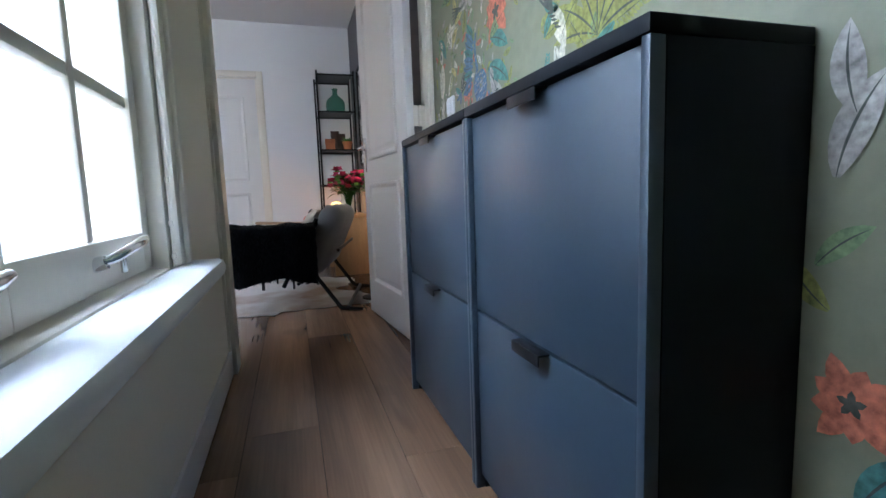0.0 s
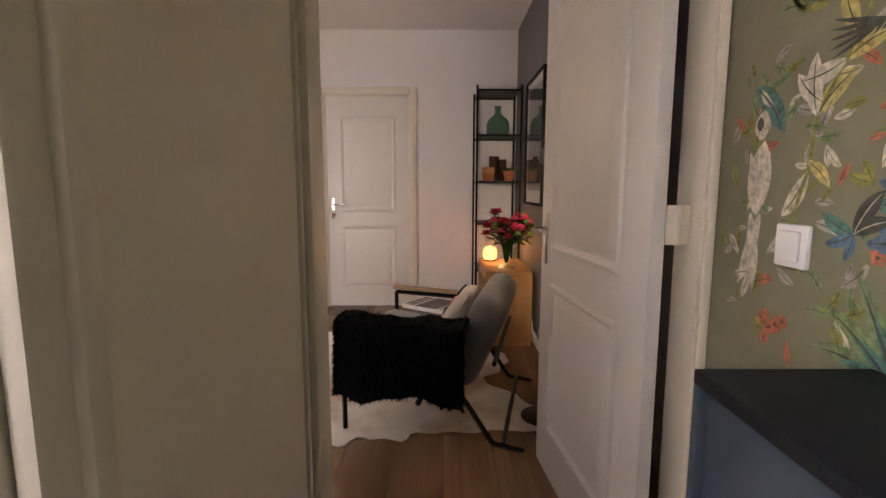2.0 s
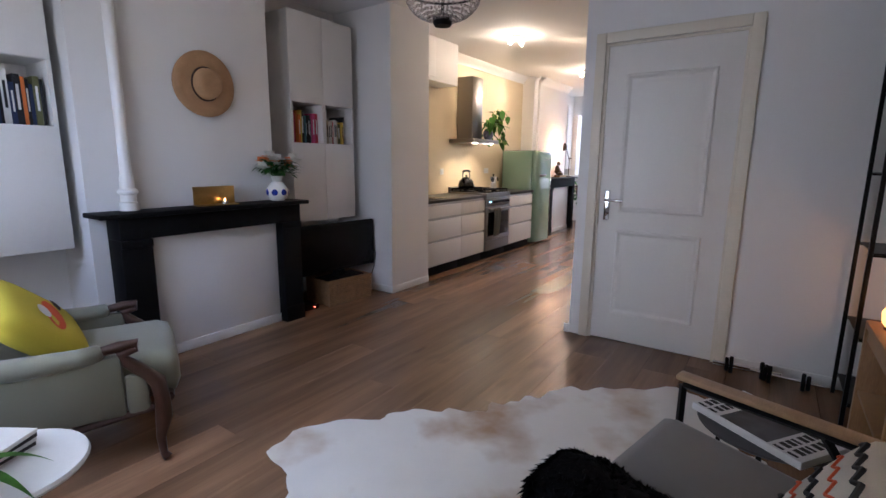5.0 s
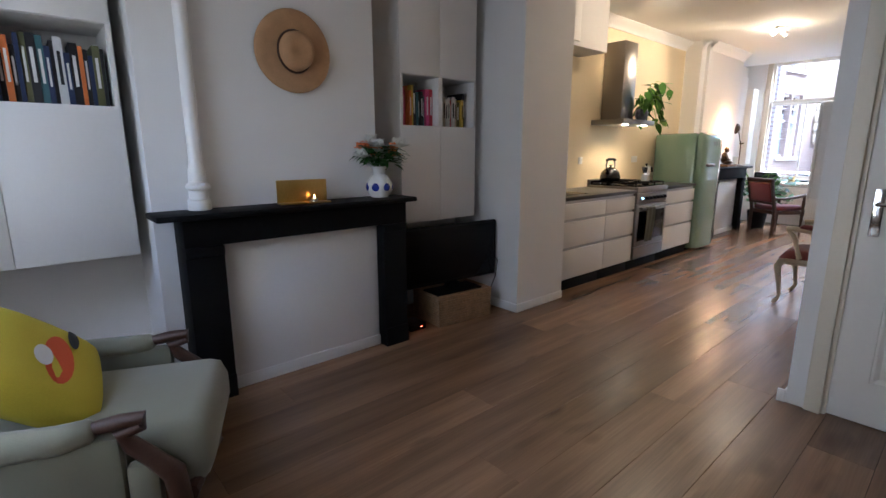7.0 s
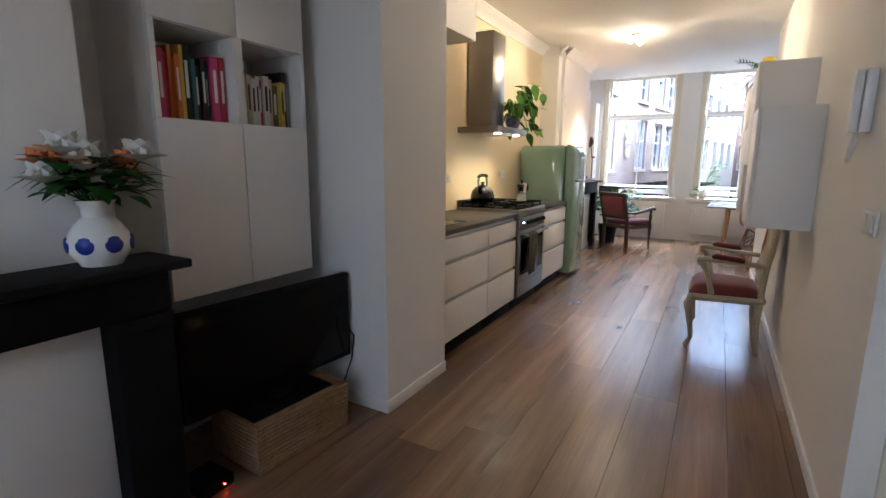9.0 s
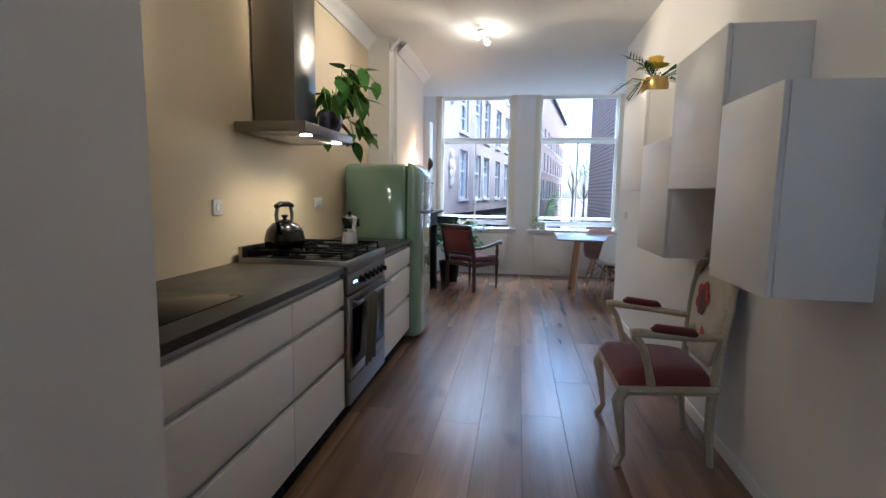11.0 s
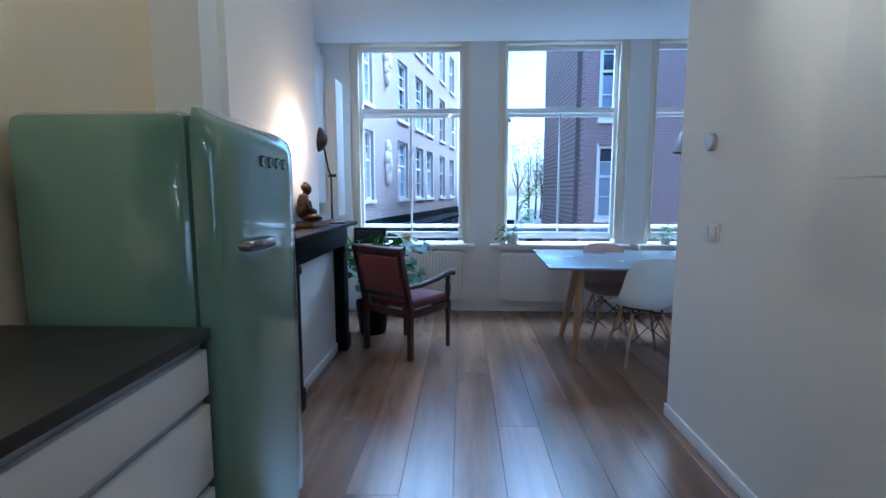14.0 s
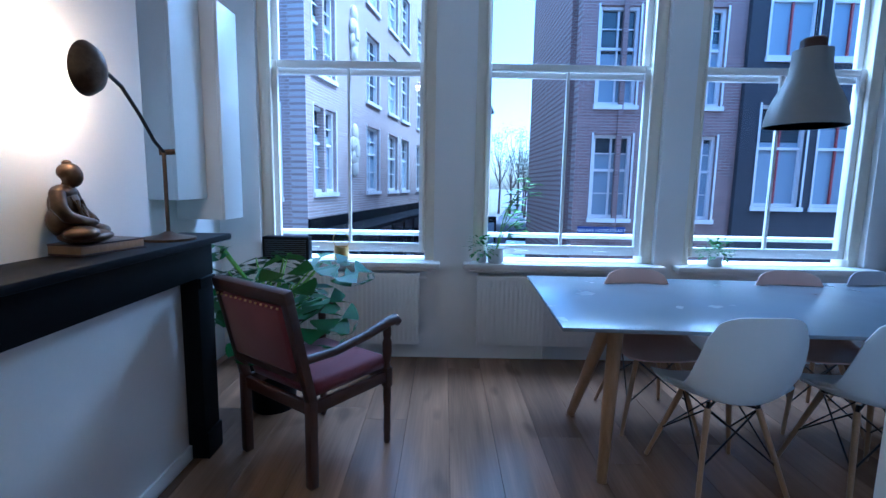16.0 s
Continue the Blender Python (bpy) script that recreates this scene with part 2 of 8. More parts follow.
def lathe(bm, profile, at=(0, 0, 0), seg=24, m=None):
    """Turned shape from (radius, height) pairs."""
    rings = []
    for r, z in profile:
        rings.append([bm.verts.new((at[0] + r * math.cos(2 * math.pi * k / seg), at[1] + r * math.sin(2 * math.pi * k / seg), at[2] + z)) for k in range(seg)])
    for a, b in zip(rings, rings[1:]):
        for k in range(seg):
            bm.faces.new((a[k], a[(k + 1) % seg], b[(k + 1) % seg], b[k]))
    for ring in (rings[0][::-1], rings[-1]):
        if (ring[0].co - ring[1].co).length > 1e-4:
            bm.faces.new(ring)
    vs = [v for ring in rings for v in ring]
    if m is not None:
        bmesh.ops.transform(bm, matrix=m, verts=vs)
    return vs


def sheet(bm, fn, nu, nv, thick=0.0):
    """A surface fn(u, v) over the unit square; with thick, a shell."""
    g = [[bm.verts.new(fn(i / nu, j / nv)) for j in range(nv + 1)] for i in range(nu + 1)]
    fs = [bm.faces.new((g[i][j], g[i + 1][j], g[i + 1][j + 1], g[i][j + 1])) for i in range(nu) for j in range(nv)]
    if thick:
        bmesh.ops.recalc_face_normals(bm, faces=fs)
        bmesh.ops.solidify(bm, geom=fs, thickness=thick)
    return g


def cushion(bm, sx, sy, sz, m=None, power=0.35, n=12):
    """A stuffed cushion, centred on the origin."""
    vs = []
    for s in (1, -1):
        def fn(u, v):
            a, b = 2 * u - 1, 2 * v - 1
            edge = max(0.0, (1 - a ** 4) * (1 - b ** 4)) ** power
            return (a * sx / 2 * (1 - 0.06 * b * b), b * sy / 2 * (1 - 0.06 * a * a), s * sz / 2 * edge)
        g = sheet(bm, fn, n, n)
        vs += [v for row in g for v in row]
    bmesh.ops.remove_doubles(bm, verts=vs, dist=1e-5)
    vs = [v for v in vs if v.is_valid]
    bmesh.ops.recalc_face_normals(bm, faces=list({f for v in vs for f in v.link_faces}))
    if m is not None:
        bmesh.ops.transform(bm, matrix=m, verts=vs)
    return vs


def mesh_of(name, bm, material, smooth=None):
    me = bpy.data.meshes.new(name)
    bm.normal_update()
    if smooth is not None:
        lim = radians(smooth)
        for e in bm.edges:
            e.smooth = len(e.link_faces) == 2 and e.calc_face_angle(0) < lim
        for f in bm.faces:
            f.smooth = True
    bm.to_mesh(me)
    bm.free()
    me.materials.append(material)
    return me


def part(name, bm, material, parent=None, label="", smooth=40, kind=""):
    """Links a bmesh as one mesh object, under a thing where one is given."""
    ob = new(name, mesh_of(name, bm, material, smooth))
    if parent:
        ob.parent = parent
    return tagged(ob, label, kind=kind)


def thing(name, at, label, category, group="", rz=0.0):
    ob = tagged(new(name), label, category, group)
    ob.empty_display_size = 0.1
    ob.matrix_world = pose(*at, 0, 0, rz)
    return ob


def B():
    return bmesh.new()


def boxpart(name, dims, material, parent=None, label="", r=0.003, kind=""):
    bm = B()
    box(bm, *dims, r=r)
    return part(name, bm, material, parent, label, kind=kind)


def structure(name, dims_list, material, label="", category=""):
    bm = B()
    for d in dims_list:
        box(bm, *d)
    ob = part(name, bm, material, None, label, smooth=None)
    return tagged(ob, label, category, kind="structure")


# ---- structure ----
H = 2.80
XW, XE = -3.75, 1.0          # living room's outer walls
KB, KR = -3.68, -1.10        # kitchen's back and right walls
YD, YC, YF = 6.21, 11.18, 13.62   # closet wall, end of the kitchen's right wall, front wall
W0 = 0.36   # south end of the hall window
# warm glow of a hall lamp is mixed into this cream colour
structure("wall_hall_west", [(-0.34, -0.10, -2.2, W0, -0.25, H), (-0.34, -0.10, 1.72, 2.42, 0, H), (-0.34, -0.10, W0, 1.72, -0.25, 0.56), (-0.34, -0.10, W0, 1.72, 2.35, H)], mat("hall_cream_lamplit", (0.80, 0.73, 0.60), 0.75, var=0.03, scale=1.5, grain=110, bump=0.05), "cream plastered hall wall, colour warmed as by lamplight, with a window opening", "wall")
structure("wall_hall_east", [(0.90, 1.1, -2.2, 2.42, -0.25, H)], M["paper"], "hall wall papered in olive green jungle print", "wall")
structure("wall_hall_end", [(-0.34, 1.1, -2.4, -2.2, -0.25, H)], M["wall"], "plain off-white wall closing the hall", "wall")
structure("wall_south", [(XW - 0.2, -2.95, 2.42, 2.54, 0, H), (-2.95, -0.90, 2.42, 2.54, 0, 0.4), (-2.95, -0.90, 2.42, 2.54, 2.4, H), (-0.90, -0.092, 2.42, 2.54, 0, H), (0.882, 1.2, 2.42, 2.54, 0, H), (-0.092, 0.882, 2.42, 2.54, 2.22, H)], M["wall"], "white wall between the hall and the living room", "wall")
structure("wall_east", [(XE, XE + 0.2, 2.54, 6.21, 0, H)], M["grey"], "dark grey painted living room wall", "wall")
structure("wall_west", [(XW - 0.2, XW, 2.54, 6.24, 0, H)], M["wall"], "white wall in the chimney recesses", "wall")
structure("chimney_breast", [(XW, -3.30, 3.76, 5.10, 0, H)], M["wall"], "white chimney breast behind the black mantelpiece", "wall")
structure("wall_pier", [(-3.88, -2.99, 6.24, 6.86, 0, H)], M["wall"], "white pier between the living room and the kitchen", "wall")
structure("wall_closet", [(KR, -0.955, YD, YD + 0.12, 0, H), (-0.07, 1.2, YD, YD + 0.12, 0, H), (-0.955, -0.07, YD, YD + 0.12, 2.2, H)], M["wall"], "white wall with a panelled door", "wall")
structure("wall_kitchen_east", [(KR, KR + 0.12, YD + 0.12, YC, 0, H), (KR + 0.12, 1.6, YC - 0.12, YC, 0, H)], M["wall"], "white kitchen wall", "wall")
structure("wall_closet_back", [(-0.98, 1.2, YD + 0.9, YD + 1.0, 0, H)], M["wall"], "plain wall closing the cupboard", "wall")
structure("wall_kitchen_west", [(KB - 0.2, KB, 6.86, 10.62, 0, H)], mat("cream_wall", (0.68, 0.57, 0.38), 0.6, var=0.03, scale=1.2, grain=120, bump=0.05), "cream painted kitchen wall", "wall")
structure("wall_dining_breast", [(-3.88, -3.46, 10.62, 10.78, 0, H), (-3.88, -3.42, 10.78, 12.17, 0, H)], M["wall"], "white chimney breast in the dining room", "wall")
structure("wall_dining_west", [(-3.95, -3.80, 12.17, YF, 0, H)], M["wall"], "white wall in the window corner", "wall")
structure("wall_dining_east", [(1.6, 1.8, YC - 0.12, YF, 0, H)], M["wall"], "plain white wall of the dining room", "wall")
WIN = [(-3.50, -2.22), (-1.93, -0.58), (-0.37, 0.98)]
SILL, WTOP = 0.74, 2.90
segs, x0 = [], -3.95
for a, b in WIN:
    segs.append((x0, a, YF, YF + 0.30, 0, 3.1))
    segs.append((a, b, YF, YF + 0.30, 0, SILL))
    segs.append((a, b, YF, YF + 0.30, WTOP, 3.1))
    x0 = b
segs.append((x0, 1.8, YF, YF + 0.30, 0, 3.1))
structure("wall_north", segs, M["wall"], "white front wall with three tall sash windows", "wall")
structure("ceiling", [(-0.34, 1.2, -2.4, 2.45, H, H + 0.15), (-4.1, 1.9, 2.45, YF - 0.16, H, H + 0.15), (-4.1, 1.9, YF - 0.16, YF + 0.3, H + 0.12, H + 0.3)], M["ceil"], "white plastered ceiling", "ceiling")
# ---- floor boards ----
floor = structure("floor", [(-0.34, 1.1, -2.4, 0.36, -0.30, -0.202), (-0.34, 1.1, 0.36, 2.45, -0.3, -0.022), (-4.0, 1.8, 2.45, YF, -0.12, -0.022)], M["joint"], "wide brown oak plank floor", "floor")
PW = 0.235
plank_meshes = {}
rnd = random.Random(5)
for i in range(25):
    xa = -3.98 + i * PW
    y = -2.4 - rnd.random() * 2.0
    while y < YF:
        ln = 1.9 + 0.1 * rnd.randrange(8)
        ya, yb = max(y, -2.4 if xa > -0.36 else 2.45), min(y + ln, YF)
        # the landing behind the hall lies one step lower
        for a, b, z in ((ya, min(yb, 0.345), -0.18), (max(ya, 0.345) if ya < 0.345 else ya, yb, 0.0)):
            if b - a > 0.05:
                bm = B()
                box(bm, 0.0007, PW - 0.0007, 0.0005, b - a - 0.0005, -0.022, 0.0, r=0.0008)
                p = part("plank", bm, M["floor"], floor, smooth=None)
                p.location = (xa, a, z)
        y += ln
# ---- doors, windows, trim ----
def door_leaf(name, w, h, label, material, at, rz, handle_x, structure_kind=True):
    d = thing(name, at, label, "door", rz=rz)
    d["kind"] = "structure"
    bm = B()
    t = 0.04
    box(bm, 0, w, -t / 2, t / 2, 0.006, h, r=0.003)
    part("leaf", bm, material, d)
    for z0, z1 in ((0.22, 0.86), (1.0, h - 0.2)):
        for s in (1, -1):
            bm = B()
            xa, xb = 0.15, w - 0.15
            y0 = s * t / 2
            # sunk moulding: bolection frame, hollow and raised field, mitred
            rows = [(0.0, 0.0005), (0.006, 0.011), (0.016, 0.013), (0.026, 0.006), (0.034, 0.001), (0.046, 0.001), (0.064, 0.009), (0.07, 0.010)]
            rings = [[bm.verts.new((x, y0 + s * e, z)) for x, z in ((xa + k, z0 + k), (xb - k, z0 + k), (xb - k, z1 - k), (xa + k, z1 - k))] for k, e in rows]
            for p, q in zip(rings, rings[1:]):
                for k in range(4):
                    f = (p[k], p[(k + 1) % 4], q[(k + 1) % 4], q[k])
                    bm.faces.new(f if s < 0 else f[::-1])
            bm.faces.new(rings[-1] if s < 0 else rings[-1][::-1])
            part("panel", bm, material, d, smooth=30)
    for s in (1, -1):
        bm = B()
        hx = handle_x
        box(bm, hx - 0.02, hx + 0.02, min(s * t / 2, s * (t / 2 + 0.008)), max(s * t / 2, s * (t / 2 + 0.008)), 0.93, 1.15, r=0.003)
        hp = part("handle_plate", bm, M["chrome"], d, "brushed steel plate")
        bm = B()
        y1 = s * (t / 2 + 0.05)
        dirx = 1 if hx < w / 2 else -1
        tube(bm, [(hx, s * t / 2, 1.08), (hx, y1 * 0.9, 1.08), (hx + dirx * 0.012, y1, 1.08), (hx + dirx * 0.12, y1, 1.078)], 0.0095, 10)
        part("handle", bm, M["chrome"], hp, "steel lever handle")
    return d


def casing(name, x0, x1, z1, y, depth, w, material, label, lining=None, slim=0.018):
    """Door frame in a wall across y; the casing stands proud of the wall face at y."""
    c = tagged(new(name), label, "door frame", kind="structure")
    for nm, d in (("jamb", (x0 - w, x0, y - depth, y - 0.001, 0, z1 + w)), ("jamb", (x1, x1 + w, y - depth, y - 0.001, 0, z1 + w)), ("head", (x0, x1, y - depth, y - 0.001, z1, z1 + w))):
        boxpart(nm, d, material, c, r=0.006)
    if lining:
        for d in ((x0 - 0.006, x0 + 0.018, y + 0.001, lining, 0, z1), (x1 - slim, x1 + 0.006, y + 0.001, lining, 0, z1), (x0 + 0.018, x1 - 0.018, y + 0.001, lining, z1 - 0.018, z1)):
            boxpart("lining", d, material, c, r=0.002)
    return c


door_leaf("door_1", 0.862, 2.165, "closed white two-panel door in the living room wall", M["doorp"], (-0.945, YD + 0.035, 0), 0, 0.07)
casing("door_frame_1", -0.95, -0.078, 2.18, YD, 0.022, 0.07, M["trim"], "cream painted frame round the white door", YD + 0.12)
door_leaf("door_2", 0.885, 2.165, "open white panelled hall door with a steel lever", M["doorp"], (0.795, 2.478, 0), 95.8, 0.815)
casing("door_frame_2", -0.088, 0.878, 2.18, 2.42, 0.018, 0.022, M["trim"], "cream painted frame of the hall door", 2.55, slim=0.005)
for z in (0.3, 1.16, 1.95):
    hg = tagged(new("hinge"), "white painted butt hinge on the hall door frame", "hinge")
    hg.location = (0.838, 2.462, z)
    bm = B()
    rod(bm, (0, 0, -0.05), (0, 0, 0.05), 0.008)
    box(bm, -0.03, 0.03, 0.002, 0.005, -0.05, 0.05, r=0.001)
    part("knuckle", bm, M["trim"], hg)


def skirting(dims):
    bm = B()
    for d in dims:
        box(bm, *d, r=0.003)
    return bm


tagged(part("baseboard", skirting([(-2.99, -2.978, 6.238, 6.86, 0, 0.07), (-3.4, -2.978, 6.226, 6.239, 0, 0.07), (KR - 0.012, KR, YD - 0.012, YC, 0, 0.07), (KR - 0.012, KR - 0.04 + 0.0, YD - 0.012, YD, 0, 0.07),
       (-0.10, -0.088, -2.2, 2.43, 0, 0.11), (KR - 0.012, 0.8, YC, YC + 0.012, 0, 0.07), (0.01, XE, YD - 0.012, YD, 0, 0.07), (XE - 0.012, XE, 3.4, YD - 0.012, 0, 0.09),
       (-3.42, -3.405, 10.78, 12.17, 0, 0.10)]), M["white"]), "white painted skirting board", "baseboard", kind="structure")


def cornice(dims):
    bm = B()
    for axis, fixed, out, a, b in dims:
        rows = []
        for e, z in ((0.0, -0.11), (0.012, -0.11), (0.014, -0.095), (0.03, -0.075), (0.055, -0.045), (0.085, -0.028), (0.09, -0.015), (0.10, -0.014), (0.10, -0.001)):
            p, q = (fixed + out * e, a), (fixed + out * e, b)
            if axis == "x":
                p, q = (a, fixed + out * e), (b, fixed + out * e)
            rows.append((bm.verts.new((*p, H + z)), bm.verts.new((*q, H + z))))
        for r0, r1 in zip(rows, rows[1:]):
            bm.faces.new((r0[0], r0[1], r1[1], r1[0]))
    bmesh.ops.recalc_face_normals(bm, faces=bm.faces[:])
    return bm


tagged(part("trim", cornice([("y", -3.42, 1, 10.78, 12.17), ("y", -3.46, 1, 10.62, 10.70), ("y", KB, 1, 8.0, 10.62)]), M["ceil"]), "white plaster cornice under the ceiling", "cornice", kind="structure")


def sash_window(name, x0, x1, label):
    """Tall sash window: box frame, upper and lower sash, panes, sill board."""
    w = tagged(new(name), label, "window", kind="structure")
    yf = YF + 0.10
    f = 0.07
    bm = B()
    for d in ((x0, x0 + f, yf - 0.05, yf + 0.12, SILL, WTOP), (x1 - f, x1, yf - 0.05, yf + 0.12, SILL, WTOP), (x0 + f, x1 - f, yf - 0.05, yf + 0.12, WTOP - 0.06, WTOP)):
        box(bm, *d, r=0.004)
    for s in (x0 + f, x1 - f - 0.02):
        box(bm, s, s + 0.02, yf - 0.062, yf - 0.03, SILL + 0.06, WTOP - 0.06, r=0.004)
    part("window_frame", bm, M["trim"], w)
    for nm, yo, z0, z1, mull in (("lower_sash", 0.0, SILL + 0.055, 2.19, True), ("upper_sash", 0.045, 2.10, WTOP - 0.06, False)):
        bm = B()
        a, b, r = x0 + f + 0.002, x1 - f - 0.002, 0.045
        y0, y1 = yf + yo, yf + yo + 0.04
        box(bm, a, a + r, y0, y1, z0, z1, r=0.004)
        box(bm, b - r, b, y0, y1, z0, z1, r=0.004)
        box(bm, a + r, b - r, y0, y1, z0, z0 + (0.07 if mull else 0.05), r=0.004)
        box(bm, a + r, b - r, y0, y1, z1 - 0.05, z1, r=0.004)
        if mull:
            m = (a + b) / 2
            box(bm, m - 0.011, m + 0.011, y0 + 0.006, y1 - 0.006, z0 + 0.07, z1 - 0.05, r=0.003)
        s = part(nm, bm, M["white"], w)
        bm = B()
        box(bm, a + r - 0.005, b - r + 0.005, y0 + 0.018, y0 + 0.022, z0 + 0.04, z1 - 0.03)
        pane = part("pane", bm, M["glass"], s, smooth=None)
        pane.visible_shadow = False
    bm = B()
    box(bm, x0 - 0.07, x1 + 0.05, YF - 0.10, yf - 0.045, SILL - 0.035, SILL + 0.005, r=0.008)
    box(bm, x0 - 0.05, x1 + 0.03, YF - 0.07, YF - 0.002, SILL - 0.06, SILL - 0.036, r=0.006)
    part("window_sill", bm, M["white"], w)
    bm = B()
    for s in (0.28, 0.72):
        xc = x0 + (x1 - x0) * s
        tube(bm, [(xc - 0.05, yf + 0.001, SILL + 0.085), (xc - 0.045, yf - 0.02, SILL + 0.085), (xc + 0.045, yf - 0.02, SILL + 0.085), (xc + 0.05, yf + 0.001, SILL + 0.085)], 0.005, 8)
    part("sash_lift", bm, M["white"], w)
    return w


for i, (a, b) in enumerate(WIN):
    sash_window("window_%d" % (i + 1), a, b, "tall white sash window looking onto the street")


# hall casement windows
def casement(name, shift):
    hw = tagged(new(name), "cream painted casement window with small panes", "window", kind="structure")
    hw.location.y = shift
    bm = B()
    for d in ((-0.26, -0.12, W0, W0 + 0.08, 0.56, 2.35), (-0.26, -0.12, 1.62, 1.72, 0.56, 2.35), (-0.26, -0.12, W0 + 0.08, 1.62, 2.27, 2.35), (-0.26, -0.12, W0 + 0.08, 1.62, 0.56, 0.60)):
        box(bm, *d, r=0.006)
    box(bm, -0.118, -0.092, 1.64, 1.74, 0.60, 2.40, r=0.01)
    box(bm, -0.119, -0.078, 1.685, 1.715, 0.60, 2.40, r=0.008)
    part("window_frame", bm, M["trim"], hw)
    for s, (ya, yb) in enumerate(((W0 + 0.085, 0.875), (0.88, 1.615))):
        bm = B()
        xa, xb = -0.205, -0.16
        z0, z1 = 0.605, 2.265
        r = 0.055
        for d in ((xa, xb, ya, ya + r, z0, z1), (xa, xb, yb - r, yb, z0, z1), (xa, xb, ya + r, yb - r, z0, z0 + 0.10), (xa, xb, ya + r, yb - r, z1 - r, z1)):
            box(bm, *d, r=0.006)
        m = (ya + yb) / 2
        box(bm, xa + 0.008, xb - 0.008, m - 0.014, m + 0.014, z0 + 0.10, z1 - r, r=0.004)
        for z in (1.03, 1.52):
            box(bm, xa + 0.009, xb - 0.009, ya + r, m - 0.0145, z - 0.014, z + 0.014, r=0.004)
            box(bm, xa + 0.009, xb - 0.009, m + 0.0145, yb - r, z - 0.014, z + 0.014, r=0.004)
        sash = part("sash", bm, M["trim"], hw)
        bm = B()
        box(bm, -0.186, -0.182, ya + r - 0.005, yb - r + 0.005, z0 + 0.09, z1 - r + 0.005)
        pane = part("pane", bm, M["glass"], sash, smooth=None)
        pane.visible_shadow = False
        bm = B()
        yc = (ya + yb) / 2 + 0.1
        tube(bm, [(-0.150, yc - 0.12, 0.665), (-0.132, yc - 0.10, 0.672), (-0.128, yc + 0.08, 0.69), (-0.133, yc + 0.12, 0.693)], [0.008, 0.011, 0.012, 0.009], 10)
        rod(bm, (-0.165, yc - 0.12, 0.66), (-0.14, yc - 0.12, 0.667), 0.014)
        box(bm, -0.162, -0.152, yc + 0.02, yc + 0.045, 0.625, 0.68, r=0.004)
        part("latch", bm, M["chrome"], sash, "worn steel espagnolette handle")
    bm = B()
    box(bm, -0.125, 0.0, W0 - 0.06, 1.80, 0.545, 0.60, r=0.02)
    part("window_sill", bm, M["white"], hw, "white bullnose sill board")
    bm = B()
    rod(bm, (-0.113, 1.645, 0.60), (-0.113, 1.645, 0.86), 0.004)
    for z in (0.63, 0.72, 0.84):
        box(bm, -0.119, -0.106, 1.638, 1.652, z - 0.008, z + 0.008, r=0.002)
    part("bolt", bm, M["trim"], hw, "old iron window bolt")


casement("window_4", 0.0)
# ---- hall ----
def shoe_cabinet(y0, y1):
    c = thing("shoe_cabinet", (0.64, y0, 0), "slate blue two-flap shoe cabinet with charcoal sides", "cabinet", "shoe cabinets")
    w, d, h = y1 - y0, 0.258, 0.982
    for a in (0.0, w - 0.018):
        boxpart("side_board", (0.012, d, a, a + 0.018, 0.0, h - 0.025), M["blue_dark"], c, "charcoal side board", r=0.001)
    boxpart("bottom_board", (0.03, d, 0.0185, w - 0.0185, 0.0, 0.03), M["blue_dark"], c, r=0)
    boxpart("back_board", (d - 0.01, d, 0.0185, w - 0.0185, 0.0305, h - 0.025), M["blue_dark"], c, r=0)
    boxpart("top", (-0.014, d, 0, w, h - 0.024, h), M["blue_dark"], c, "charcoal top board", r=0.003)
    for a in (0.0, w - 0.016):
        boxpart("edge_strip", (-0.013, 0.011, a, a + 0.016, 0.0, h - 0.025), M["blue"], c, r=0.002)
    for z0, z1 in ((0.04, 0.478), (0.484, h - 0.029)):
        fl = boxpart("flap", (0.0, 0.022, 0.018, w - 0.018, z0, z1), M["blue"], c, "slate blue flap", r=0.002)
        bm = B()
        box(bm, -0.022, 0.002, w / 2 - 0.055, w / 2 + 0.055, z1 - 0.004, z1 + 0.0005, r=0.001)
        box(bm, -0.024, -0.021, w / 2 - 0.055, w / 2 + 0.055, z1 - 0.022, z1, r=0.001)
        part("pull", bm, M["metal_b"], fl, "small black metal tab pull")
    return c


shoe_cabinet(1.273, 1.962)
shoe_cabinet(0.636, 1.271)


# ---- kitchen ----
def drawer_unit(y0, y1, heights, front=-3.055):
    u = thing("kitchen_cabinet", (front, y0, 0), "white lacquered kitchen drawer unit with recessed aluminium grips", "cabinet", "kitchen base units")
    w = y1 - y0
    bm = B()
    box(bm, -0.58, -0.022, 0.0, w, 0.12, 0.865)
    part("body", bm, M["alu"], u)
    boxpart("plinth", (-0.5, -0.05, 0.0, w, 0.0, 0.119), M["black"], u, "dark recessed plinth")
    for z0, z1 in heights:
        boxpart("drawer_front", (-0.021, 0.0, 0.002, w - 0.002, z0, z1), M["white"], u, "plain white drawer front", r=0.002)
    return u


HS = ((0.125, 0.40), (0.43, 0.665), (0.695, 0.835))
drawer_unit(6.875, 7.66, HS)
drawer_unit(7.662, 8.248, HS)
drawer_unit(8.962, 9.81, HS)
for a, b in ((6.868, 8.248), (8.962, 9.812)):
    w = thing("worktop", (-3.36, a, 0.868), "dark grey stone kitchen worktop", "worktop")
    boxpart("slab", (-0.318, 0.318, 0, b - a, 0, 0.032), M["stone"], w, r=0.002)
    if a < 7:
        boxpart("induction_plate", (-0.22, 0.2, 0.15, 0.62, 0.0325, 0.036), M["screen"], w, "black sunken sink plate", r=0.001)


